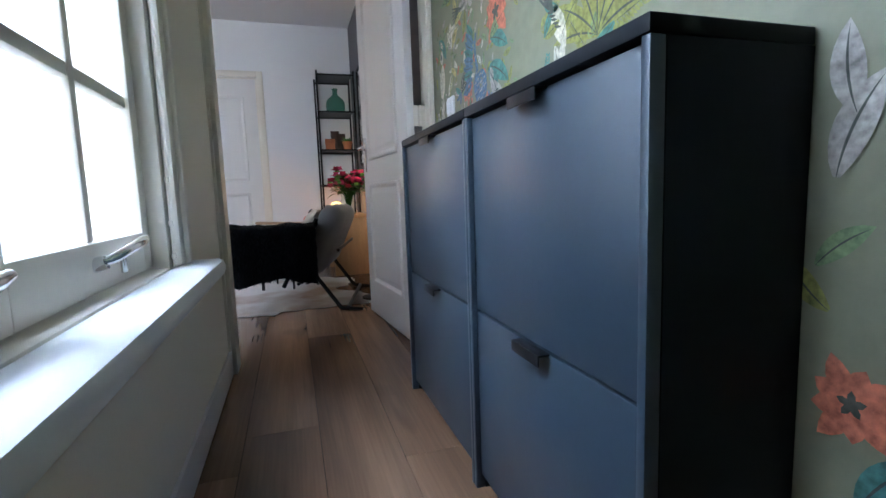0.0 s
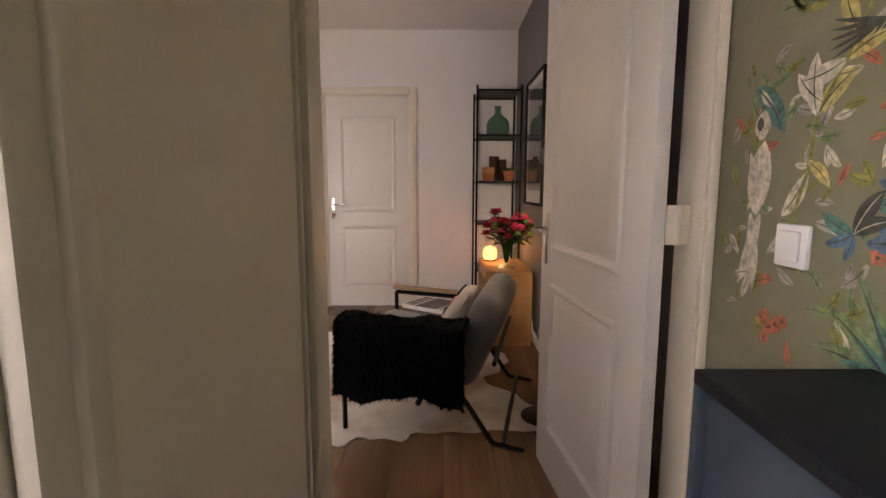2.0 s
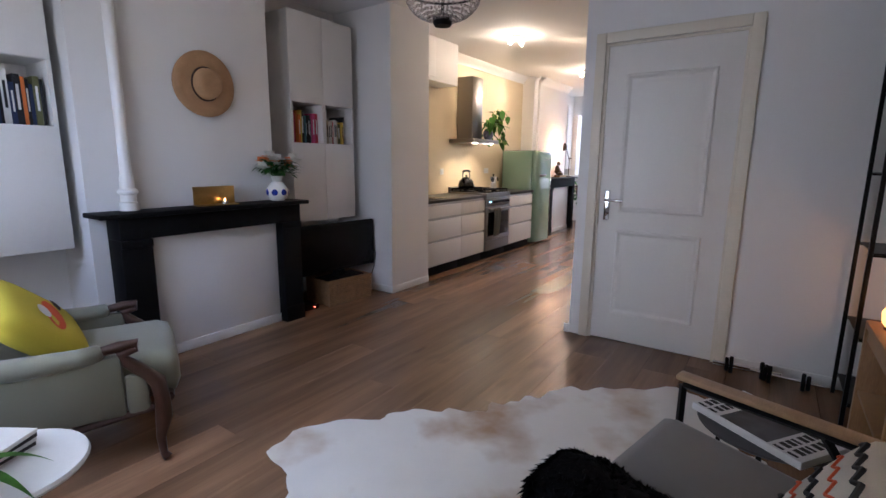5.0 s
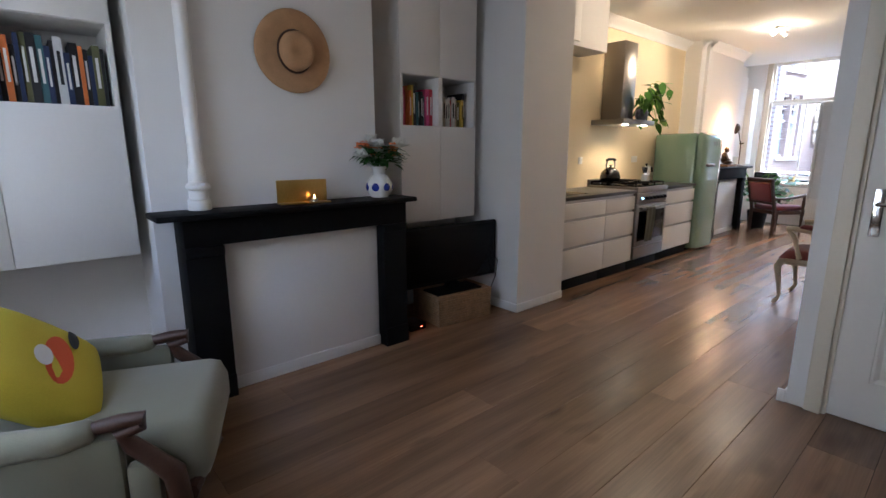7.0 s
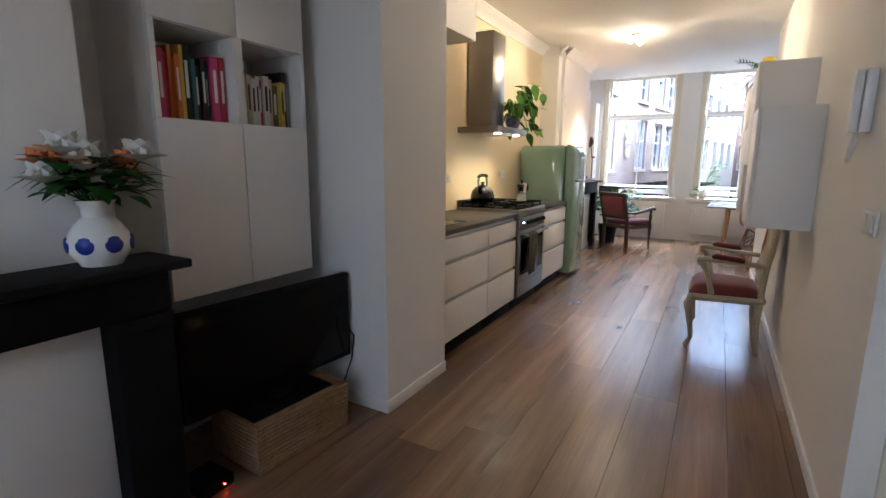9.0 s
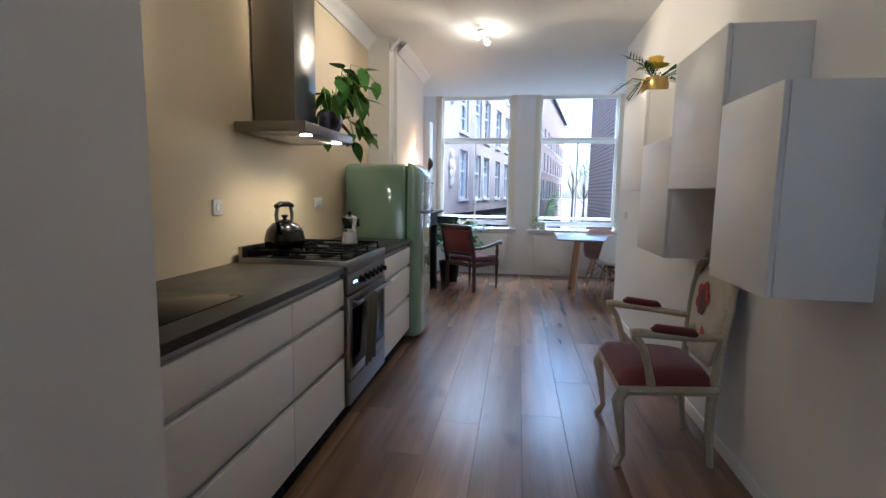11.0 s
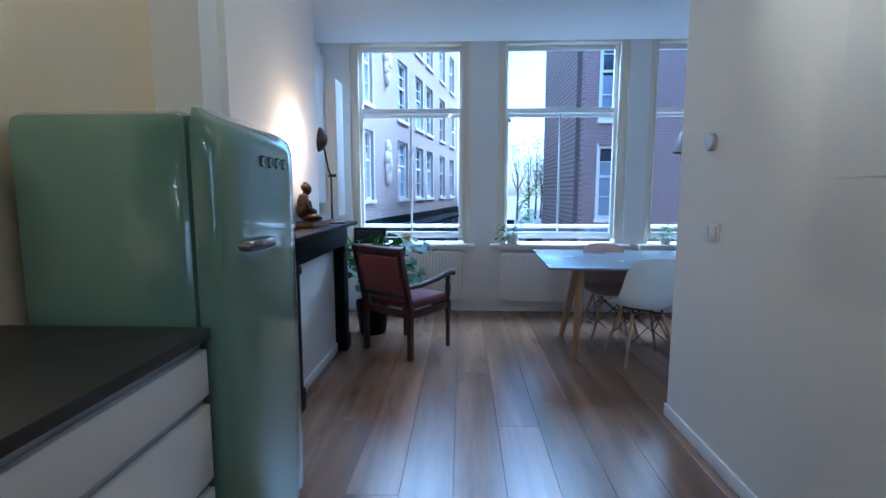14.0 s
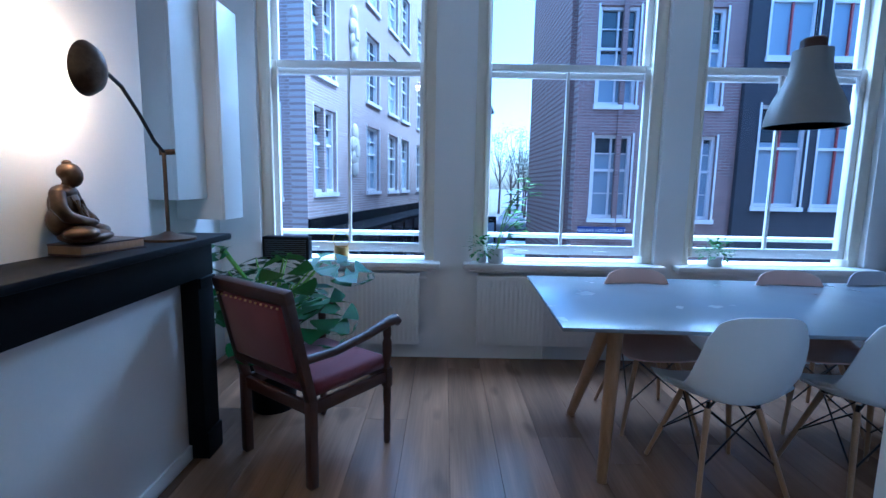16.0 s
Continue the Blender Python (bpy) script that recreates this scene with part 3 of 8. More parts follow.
def stove():
    s = thing("stove", (-3.055, 8.25, 0), "stainless steel range cooker with black gas burners", "stove")
    w = 0.708
    bm = B()
    box(bm, -0.6, 0.0, 0.002, w, 0.12, 0.86)
    part("body", bm, M["steel"], s)
    boxpart("plinth", (-0.5, -0.05, 0.0, w, 0.0, 0.119), M["black"], s)
    bm = B()
    box(bm, -0.6, 0.025, 0.0, w, 0.861, 0.925, r=0.004)
    box(bm, -0.6, -0.575, 0.0, w, 0.92, 0.985, r=0.003)
    hob = part("hob", bm, M["steel"], s, "steel hob tray with a raised back")
    boxpart("burner_plate", (-0.565, 0.0, 0.02, w - 0.02, 0.9255, 0.929), M["screen"], hob, "black enamel plate", r=0.001)
    for bx, by, r in ((-0.16, 0.17, 0.045), (-0.42, 0.17, 0.035), (-0.16, w - 0.17, 0.035), (-0.42, w - 0.17, 0.045), (-0.29, w / 2, 0.055)):
        bm = B()
        lathe(bm, [(r, 0.929), (r, 0.94), (r * 0.7, 0.944), (r * 0.7, 0.952), (0.001, 0.954)], (bx, by, 0), 16)
        part("burner", bm, M["black"], hob)
    for gx0, gx1, gy0, gy1 in ((-0.555, -0.02, 0.03, 0.245), (-0.555, -0.02, 0.25, 0.458), (-0.555, -0.02, 0.463, w - 0.03)):
        bm = B()
        z = 0.965
        ym = (gy0 + gy1) / 2
        for a, b in (((gx0, gy0), (gx1, gy0)), ((gx0, gy1), (gx1, gy1)), ((gx0, gy0), (gx0, gy1)), ((gx1, gy0), (gx1, gy1)), ((gx0, ym), (gx0 + 0.2, ym)), ((gx1, ym), (gx1 - 0.2, ym)), ((-0.16, gy0), (-0.16, ym - 0.03)), ((-0.16, gy1), (-0.16, ym + 0.03)), ((-0.42, gy0), (-0.42, ym - 0.03)), ((-0.42, gy1), (-0.42, ym + 0.03))):
            x0, x1 = sorted((a[0], b[0]))
            y0, y1 = sorted((a[1], b[1]))
            box(bm, x0 - 0.005, x1 + 0.005, y0 - 0.005, y1 + 0.005, z - 0.007, z + 0.004)
        for fx in (gx0, gx1):
            for fy in (gy0, gy1):
                rod(bm, (fx, fy, 0.929), (fx, fy, z), 0.006, seg=6)
        part("pan_support", bm, M["black"], hob, "black cast iron grate", smooth=None)
    boxpart("control_panel", (0.001, 0.022, 0.004, w - 0.004, 0.745, 0.855), M["steel"], s, r=0.003)
    dsp = boxpart("display", (0.0225, 0.025, 0.07, 0.15, 0.785, 0.82), M["screen"], s, "black clock display", r=0.001)
    for i, ch in enumerate("02:32"):
        bm = B()
        for k in range(2 if ch == ":" else 3):
            box(bm, 0.0, 0.001, i * 0.012, i * 0.012 + (0.003 if ch == ":" else 0.008), 0.004 + k * 0.006, 0.006 + k * 0.006)
        g = part("digit", bm, M["digit"], dsp)
        g.location = (0.0255, 0.082, 0.793)
    for i in range(6):
        bm = B()
        y = 0.20 + i * 0.085
        m = Matrix.Translation((0.022, y, 0.80)) @ Matrix.Rotation(radians(90), 4, "Y")
        lathe(bm, [(0.022, 0), (0.022, 0.006), (0.017, 0.008), (0.016, 0.032), (0.012, 0.035)], seg=16, m=m)
        part("knob", bm, M["metal_b"], s, "black control knob")
    door = boxpart("oven_door", (0.001, 0.026, 0.006, w - 0.006, 0.27, 0.735), M["steel"], s, r=0.003)
    boxpart("oven_window", (0.0265, 0.030, 0.05, w - 0.05, 0.33, 0.66), M["screen"], door, "dark oven glass", r=0.003)
    bm = B()
    tube(bm, [(0.026, 0.06, 0.70), (0.065, 0.06, 0.70)], 0.008)
    tube(bm, [(0.026, w - 0.06, 0.70), (0.065, w - 0.06, 0.70)], 0.008)
    tube(bm, [(0.068, 0.03, 0.70), (0.068, w - 0.03, 0.70)], 0.011, 12)
    part("door_handle", bm, M["steel"], door)
    boxpart("drawer", (0.001, 0.024, 0.006, w - 0.006, 0.13, 0.262), M["steel"], s, r=0.003)
    return s


M["digit"] = mat("display_digit", (0.4, 0.7, 1.0), 0.5, emit=2.0, bump=0)
stove()


def fridge():
    f = thing("fridge", (-3.34, 10.14, 0), "mint green retro fridge with rounded edges", "fridge")
    w = 0.60
    bm = B()
    box(bm, -0.31, 0.245, -w / 2, w / 2, 0.02, 1.535, r=0.045)
    part("body", bm, M["mint"], f)
    bm = B()
    # bulged door: wide rounded slab

    def section(u, v):
        a = -math.pi / 2 + math.pi * u
        y = math.copysign(abs(math.sin(a)) ** 0.55, math.sin(a)) * (w / 2 + 0.004)
        x = 0.255 + 0.115 * max(0.0, math.cos(a)) ** 0.45
        z = 0.05 + 1.49 * v
        k = 1.0
        if v > 0.93:
            k = math.sqrt(max(0.0, 1 - ((v - 0.93) / 0.07) ** 2))
        return (0.255 + (x - 0.255) * (0.25 + 0.75 * k), y * (0.93 + 0.07 * k), z)
    g = sheet(bm, section, 28, 30)
    bm.faces.new([g[i][0] for i in range(29)])
    bm.faces.new([g[i][30] for i in range(29)][::-1])
    bm.faces.new([g[0][j] for j in range(31)][::-1] + [g[28][j] for j in range(31)])
    bmesh.ops.recalc_face_normals(bm, faces=bm.faces[:])
    d = part("door", bm, M["mint"], f, smooth=60)
    bm = B()
    tube(bm, [(0.345, -0.235, 1.13), (0.375, -0.23, 1.13), (0.395, -0.17, 1.13), (0.398, -0.10, 1.132), (0.375, -0.06, 1.134)], [0.014, 0.018, 0.019, 0.018, 0.013], 10)
    part("door_handle", bm, M["steel"], d, "chrome bar handle")
    for i in range(4):
        bm = B()
        box(bm, -0.002, 0.003, i * 0.062, i * 0.062 + 0.006, 0, 0.036)
        box(bm, -0.002, 0.003, i * 0.062, i * 0.062 + 0.03, 0.0, 0.006)
        box(bm, -0.002, 0.003, i * 0.062, i * 0.062 + 0.03, 0.030, 0.036)
        m = part("badge", bm, M["chrome"], d, "chrome badge stroke")
        m.location = (0.3725, -0.09, 1.38)
    for x in (-0.25, 0.2):
        for y in (-0.24, 0.24):
            bm = B()
            rod(bm, (x, y, 0), (x, y, 0.03), 0.02)
            part("foot", bm, M["black"], f)
    return f


fridge()


def hood():
    h = thing("cooker_hood", (-3.66, 8.62, 1.60), "stainless steel chimney cooker hood with two lights", "cooker hood")
    bm = B()
    box(bm, 0.0, 0.40, -0.36, 0.36, 0.0, 0.055, r=0.004)
    part("canopy", bm, M["steel"], h)
    bm = B()
    box(bm, 0.0, 0.25, -0.16, 0.12, 0.056, 0.90, r=0.003)
    part("chimney", bm, M["steel"], h)
    boxpart("filter", (0.05, 0.3, -0.22, 0.22, -0.004, -0.0005), M["alu"], h, r=0.001)
    for y in (-0.22, 0.22):
        bm = B()
        rod(bm, (0.34, y, -0.006), (0.34, y, -0.001), 0.03, seg=20)
        part("lamp_lens", bm, M["glow"], h, "lit halogen lens")
    return h


M["glow"] = mat("lit_lens", (1.0, 0.85, 0.6), 0.3, emit=8, bump=0)
hood()
for y in (-0.22, 0.22):
    lamp("hood_light", "SPOT", (-3.32, 8.62 + y, 1.585), 2.2, WARM, 0.03, aim=(-3.45, 8.62 + y, 0.9), angle=120, blend=0.8)

# ---- mantelpieces ----
def mantel(name, x_face, x_wall, y0, y1, leg_w, h, opening_h, label, shelf_over):
    """Black mantelpiece standing against a wall that faces +x."""
    m = thing(name, (x_face, y0, 0), label, "mantelpiece")
    w = y1 - y0
    back = x_wall - x_face
    for a in (0.0, w - leg_w):
        leg = boxpart("jamb", (back, 0.0, a, a + leg_w, 0.0, opening_h), M["black"], m, r=0.005)
        boxpart("foot_block", (0.001, 0.012, a - 0.008 + 0.008, a + leg_w, 0.0, 0.13), M["black"], leg, r=0.004)
        boxpart("capital", (0.001, 0.012, a, a + leg_w, opening_h - 0.05, opening_h - 0.001), M["black"], leg, r=0.004)
    boxpart("frieze", (back, 0.002, 0.0, w, opening_h + 0.001, h - 0.03), M["black"], m, r=0.004)
    bm = B()
    box(bm, back, shelf_over, -0.12, w + 0.04, h - 0.029, h, r=0.006)
    part("shelf", bm, M["black"], m, "black slab shelf")
    boxpart("infill_panel", (back, -0.08, leg_w + 0.001, w - leg_w - 0.001, 0.0, opening_h - 0.001), M["white"], m, "white boarded-up fireplace panel", r=0.002)
    boxpart("infill_base", (-0.079, -0.066, leg_w + 0.001, w - leg_w - 0.001, 0.0, 0.07), M["white"], m, r=0.002)
    return m


mantel("mantelpiece", -3.12, -3.298, 3.85, 5.21, 0.185, 1.02, 0.845, "black marble mantelpiece with a white closed fireplace", 0.075)
mantel("mantelpiece", -3.25, -3.418, 11.05, 12.36, 0.14, 1.06, 0.87, "black mantelpiece with a white closed fireplace in the dining room", 0.08)


# ---- wall cabinets of the living room ----
def alcove_cabinet(y0, y1, z0, z1, n0, n1, label):
    c = thing("wall_cabinet", (-3.38, y0, z0), label, "cabinet", "alcove cabinets")
    w = y1 - y0
    d = -0.36
    for a, b in ((0.0, 0.018), (w / 2 - 0.018, w / 2 + 0.018), (w - 0.018, w)):
        boxpart("upright", (d, -0.02, a, b, 0.0, z1 - z0), M["white"], c, r=0)
    for z in (0.0, n0 - z0 - 0.018, n1 - z0, z1 - z0 - 0.018):
        boxpart("shelf", (d, -0.02, 0.019, w / 2 - 0.019, z, z + 0.018), M["white"], c, r=0)
        boxpart("shelf", (d, -0.02, w / 2 + 0.019, w - 0.019, z, z + 0.018), M["white"], c, r=0)
    boxpart("back_panel", (d - 0.01, d - 0.001, 0, w, 0, z1 - z0), M["white"], c, r=0)
    for a, b in ((0.0, 0.022), (w / 2 - 0.02, w / 2 + 0.02), (w - 0.022, w)):
        boxpart("niche_edge", (-0.019, 0.0, a, b, n0 - z0, n1 - z0), M["white"], c, r=0)
    for a, b in ((0.0, w / 2 - 0.0015), (w / 2 + 0.0015, w)):
        boxpart("door", (-0.019, 0.0, a, b, 0.0, n0 - z0 - 0.002), M["white"], c, r=0.002)
        boxpart("door", (-0.019, 0.0, a, b, n1 - z0 + 0.002, z1 - z0), M["white"], c, r=0.002)
    return c


alcove_cabinet(5.37, 6.12, 0.785, 2.60, 1.50, 1.85, "white wall cabinet with an open shelf of books")
alcove_cabinet(2.74, 3.70, 0.80, 2.60, 1.53, 1.90, "white wall cabinet with an open book niche")


# ---- television ----
def television():
    t = thing("television", (-3.25, 5.76, 0.30), "black flat screen television on a wicker basket", "television", rz=-5)
    boxpart("bezel", (-0.04, 0.0, -0.45, 0.45, 0.0, 0.46), M["black"], t, r=0.008)
    boxpart("screen", (0.0005, 0.003, -0.43, 0.43, 0.03, 0.44), M["screen"], t, "switched-off screen", r=0.001)
    bm = B()
    box(bm, -0.05, 0.02, -0.05, 0.05, -0.05, 0.0, r=0.005)
    box(bm, -0.1, 0.1, -0.22, 0.22, -0.062, -0.05, r=0.005)
    part("stand", bm, M["black"], t)
    return t


def basket():
    b = thing("basket", (-3.30, 5.80, 0), "brown woven wicker storage basket", "basket", rz=-5)
    for k in range(12):
        bm = B()
        g = 1 + 0.012 * k / 12
        z = k * 0.0195
        tube(bm, [(sx * 0.17 * g, sy * 0.255 * g, z + 0.011) for sx, sy in ((-1, -1), (-1, -0.33), (-1, 0.33), (-1, 1), (-0.33, 1), (0.33, 1), (1, 1), (1, 0.33), (1, -0.33), (1, -1), (0.33, -1), (-0.33, -1))], 0.0115, 6, closed=True)
        part("woven_band", bm, M["wicker"], b)
    boxpart("lid", (-0.165, 0.165, -0.25, 0.25, 0.222, 0.236), M["wicker"], b, r=0.004)
    return b


television()
basket()
# ---- plants and flowers ----
def leaf(bm, base, aim, length, width, droop=0.3, n=6, fold=0.15):
    """One curved leaf blade from base along aim."""
    base, aim = Vector(base), Vector(aim).normalized()
    side = aim.cross(Vector((0, 0, 1)))
    side = side.normalized() if side.length > 0.05 else Vector((1, 0, 0))
    up = side.cross(aim)
    rows = []
    for i in range(n + 1):
        t = i / n
        c = base + aim * (length * t) + Vector((0, 0, -droop * length * t * t))
        w = width / 2 * math.sin(math.pi * (0.06 + 0.94 * t) ** 0.8) ** 0.9 if 0 < i < n else width * 0.03
        rows.append([bm.verts.new(c + side * w + up * fold * w), bm.verts.new(c), bm.verts.new(c - side * w + up * fold * w)])
    for a, b in zip(rows, rows[1:]):
        bm.faces.new((a[0], a[1], b[1], b[0]))
        bm.faces.new((a[1], a[2], b[2], b[1]))


def split_leaf(bm, base, aim, size, tilt, spin):
    """A monstera blade: a heart with deep cuts along its edge."""
    m = Matrix.Translation(base) @ Vector(aim).to_track_quat("Y", "Z").to_matrix().to_4x4() @ Matrix.Rotation(spin, 4, "Y") @ Matrix.Rotation(tilt, 4, "X")
    n = 44
    mid = [bm.verts.new(m @ Vector((0, size * t, -0.18 * size * t * t))) for t in (0.0, 0.35, 0.7, 1.0)]
    for s in (1, -1):
        edge = []
        for i in range(n + 1):
            t = i / n
            a = math.pi * (0.92 - 0.92 * t)
            r = 0.52 * (1 + 0.10 * math.cos(a)) * (1.0 - 0.42 * (max(0.0, math.sin(5.5 * math.pi * t)) ** 6))
            x, y = r * math.sin(a), 0.45 - 0.62 * math.cos(math.pi - a)
            edge.append(bm.verts.new(m @ Vector((s * x * size, y * size * 0.9, (-0.18 * y * y - 0.25 * x * x) * size))))
        for i in range(n):
            c = mid[min(3, int(4 * i / n))]
            f = (c, edge[i], edge[i + 1])
            bm.faces.new(f if s > 0 else f[::-1])


def blossom(bm, at, r, rows=3, petals=7, rnd=random.Random(2)):
    at = Vector(at)
    for k in range(rows):
        for j in range(petals):
            a = 2 * math.pi * (j + 0.5 * k) / petals + rnd.random() * 0.2
            el = 0.35 + 0.5 * k
            d = Vector((math.cos(a) * math.cos(el), math.sin(a) * math.cos(el), math.sin(el)))
            leaf(bm, at, d, r * (1 - 0.2 * k), r * 0.95, droop=-0.25 if k else 0.1, n=4, fold=0.3)


def foliage(name, base, colour, rough=0.45):
    return mat(name, colour, rough, var=0.25, scale=9, grain=60, bump=0.08)


M.update(
    leaf=foliage("green_leaf", (0, 0, 0), (0.06, 0.15, 0.025)),
    leaf_d=foliage("dark_green_leaf", 0, (0.022, 0.085, 0.012), 0.4),
    # light green, brightened in place of daylight passing through the sill leaves
    leaf_l=foliage("light_green_leaf", 0, (0.22, 0.40, 0.07)),
    pink=mat("pink_petal", (0.75, 0.07, 0.19), 0.6, var=0.25, scale=20),
    rose=mat("deep_rose_petal", (0.38, 0.015, 0.05), 0.6, var=0.25, scale=20),
    peach=mat("peach_petal", (0.80, 0.27, 0.10), 0.6, var=0.15, scale=20),
    cream=mat("white_petal", (0.75, 0.74, 0.68), 0.6, var=0.06, scale=20),
    yellow=mat("yellow_petal", (0.7, 0.5, 0.04), 0.6, var=0.2, scale=20),
    terracotta=mat("terracotta", (0.42, 0.15, 0.06), 0.8, var=0.12, scale=8, bump=0.2),
    gglass=glass_mat("green_glass", (0.42, 0.62, 0.52)),
    cglass=glass_mat("clear_glass", (0.9, 0.95, 0.93)),
    ceramic=mat("white_ceramic", (0.72, 0.72, 0.70), 0.2, var=0.03, bump=0.02),
    cobalt=mat("cobalt_glaze", (0.015, 0.03, 0.25), 0.2, var=0.2, bump=0),
    straw=mat("straw", (0.43, 0.25, 0.12), 0.8, var=0.15, scale=20, grain=200, bump=0.4),
    brass=mat("brass", (0.55, 0.38, 0.13), 0.3, metal=1.0, var=0.1),
    bronze=mat("dark_bronze", (0.09, 0.055, 0.03), 0.4, metal=0.8, var=0.3, scale=15),
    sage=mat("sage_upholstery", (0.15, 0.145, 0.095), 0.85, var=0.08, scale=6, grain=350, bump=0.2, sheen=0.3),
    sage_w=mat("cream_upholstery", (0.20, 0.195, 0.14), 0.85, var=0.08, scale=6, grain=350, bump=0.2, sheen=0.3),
    cushion_y=mat("yellow_cotton", (0.55, 0.45, 0.035), 0.9, var=0.1, grain=300, bump=0.2),
    orange=mat("orange_print", (0.62, 0.10, 0.03), 0.9, var=0.1, grain=300),
    ivory=mat("ivory_cotton", (0.55, 0.50, 0.42), 0.95, var=0.12, scale=6, grain=300, bump=0.3),
    ink=mat("black_ink", (0.02, 0.02, 0.022), 0.7, bump=0),
    page=mat("white_page", (0.72, 0.71, 0.69), 0.6, var=0.03, bump=0.02),
    photo=mat("dark_photo", (0.05, 0.05, 0.055), 0.4, var=0.9, scale=6, grain=14, bump=0),
    grey_d=mat("dark_grey_plastic", (0.06, 0.06, 0.065), 0.5, bump=0.02),
    cream_wood=mat("cream_painted_wood", (0.42, 0.36, 0.25), 0.5, var=0.2, scale=10, grain=60, bump=0.15),
    lit_amber=mat("lit_lantern", (1.0, 0.42, 0.1), 0.5, emit=0.35, emit_colour=(1.0, 0.36, 0.07), bump=0),
    flame=mat("flame", (1.0, 0.6, 0.2), 0.5, emit=3.0, emit_colour=(1.0, 0.45, 0.12), bump=0),
)


for waxy in ("leaf", "leaf_d", "leaf_l"):
    M[waxy].node_tree.nodes["Principled BSDF"].inputs["Specular IOR Level"].default_value = 0.18


def vase_of_flowers(at, name, label, body, prof, blooms, spread, height, seed, leaves=26):
    v = thing(name, at, label, "vase")
    rnd = random.Random(seed)
    bm = B()
    lathe(bm, prof, seg=24)
    part("vase", bm, body, v)
    top = prof[-1][1]
    bms = B()
    bml = B()
    heads = []
    for k in range(sum(n for _, n, _ in blooms)):
        a = rnd.uniform(0, 2 * math.pi)
        rr = spread * math.sqrt(rnd.uniform(0.05, 1))
        z = top + height * rnd.uniform(0.35, 1.0) * (1 - 0.35 * (rr / spread) ** 2)
        p = Vector((rr * math.cos(a), rr * math.sin(a), z))
        heads.append(p)
        tube(bms, [(p.x * 0.05, p.y * 0.05, top * 0.25), (p.x * 0.25, p.y * 0.25, top), tuple(p)], 0.0028, 5)
    for k in range(leaves):
        a = rnd.uniform(0, 2 * math.pi)
        el = rnd.uniform(-0.2, 0.9)
        rr = spread * rnd.uniform(0.15, 0.7)
        leaf(bml, (rr * math.cos(a), rr * math.sin(a), top + height * rnd.uniform(0.05, 0.75)), (math.cos(a), math.sin(a), el), rnd.uniform(0.06, 0.11), 0.05, 0.35)
    part("stems", bms, M["leaf_d"], v, kind="stuff")
    part("leaves", bml, M["leaf_d"], v, kind="stuff")
    i = 0
    for m, n, r in blooms:
        for _ in range(n):
            bm = B()
            blossom(bm, heads[i], r * rnd.uniform(0.85, 1.15), rnd=rnd)
            part("blossom", bm, m, v)
            i += 1
    return v


# ---- living room ----
def lounge_chair():
    """Low lounge chair on a black steel frame. Local: x runs to the back, y across, seat faces -x."""
    c = thing("lounge_chair", (0.20, 3.95, 0), "grey upholstered lounge chair with black steel frame and oak arms", "chair", rz=-13)
    w = 0.86
    h = w / 2
    for s in (-1, 1):
        bm = B()
        y = s * h
        for a, b in (((-0.37, 0.0), (-0.37, 0.55)), ((-0.37, 0.55), (0.22, 0.53)), ((0.05, 0.53), (0.40, 0.02)), ((0.40, 0.02), (0.55, 0.0)), ((0.02, 0.18), (0.27, 0.64))):
            rod(bm, (a[0], y, a[1]), (b[0], y, b[1]), 0.014, seg=4)
        part("side_frame", bm, M["metal_b"], c, "black square steel tube frame")
        bm = B()
        box(bm, -0.39, 0.20, y - 0.03, y + 0.03, -0.012, 0.01, r=0.008, m=Matrix.Translation((0, 0, 0.568)) @ Matrix.Rotation(radians(2.5), 4, "Y"))
        part("armrest", bm, M["oak_l"], c, "oak armrest board")
    for x, z in ((-0.36, 0.27), (0.12, 0.20), (0.45, 0.02)):
        bm = B()
        rod(bm, (x, -h, z), (x, h, z), 0.013, seg=6)
        part("cross_bar", bm, M["metal_b"], c)
    bm = B()
    box(bm, -0.42, 0.20, -0.38, 0.38, 0.0, 0.13, r=0.05, m=Matrix.Translation((0, 0, 0.28)) @ Matrix.Rotation(radians(7), 4, "Y"))
    part("seat", bm, M["fabric"], c, smooth=60)
    bm = B()
    box(bm, -0.07, 0.11, -0.385, 0.385, 0.0, 0.50, r=0.075, m=Matrix.Translation((0.17, 0, 0.27)) @ Matrix.Rotation(radians(24), 4, "Y"))
    part("backrest", bm, M["fabric"], c, smooth=60)
    bm = B()
    rod(bm, (0.40, -h, 0.42), (0.40, h, 0.42), 0.012, seg=6)
    part("back_strap", bm, M["metal_b"], c)
    return c


lounge_chair()
CH = pose(0.20, 3.95, 0, 0, 0, -13)


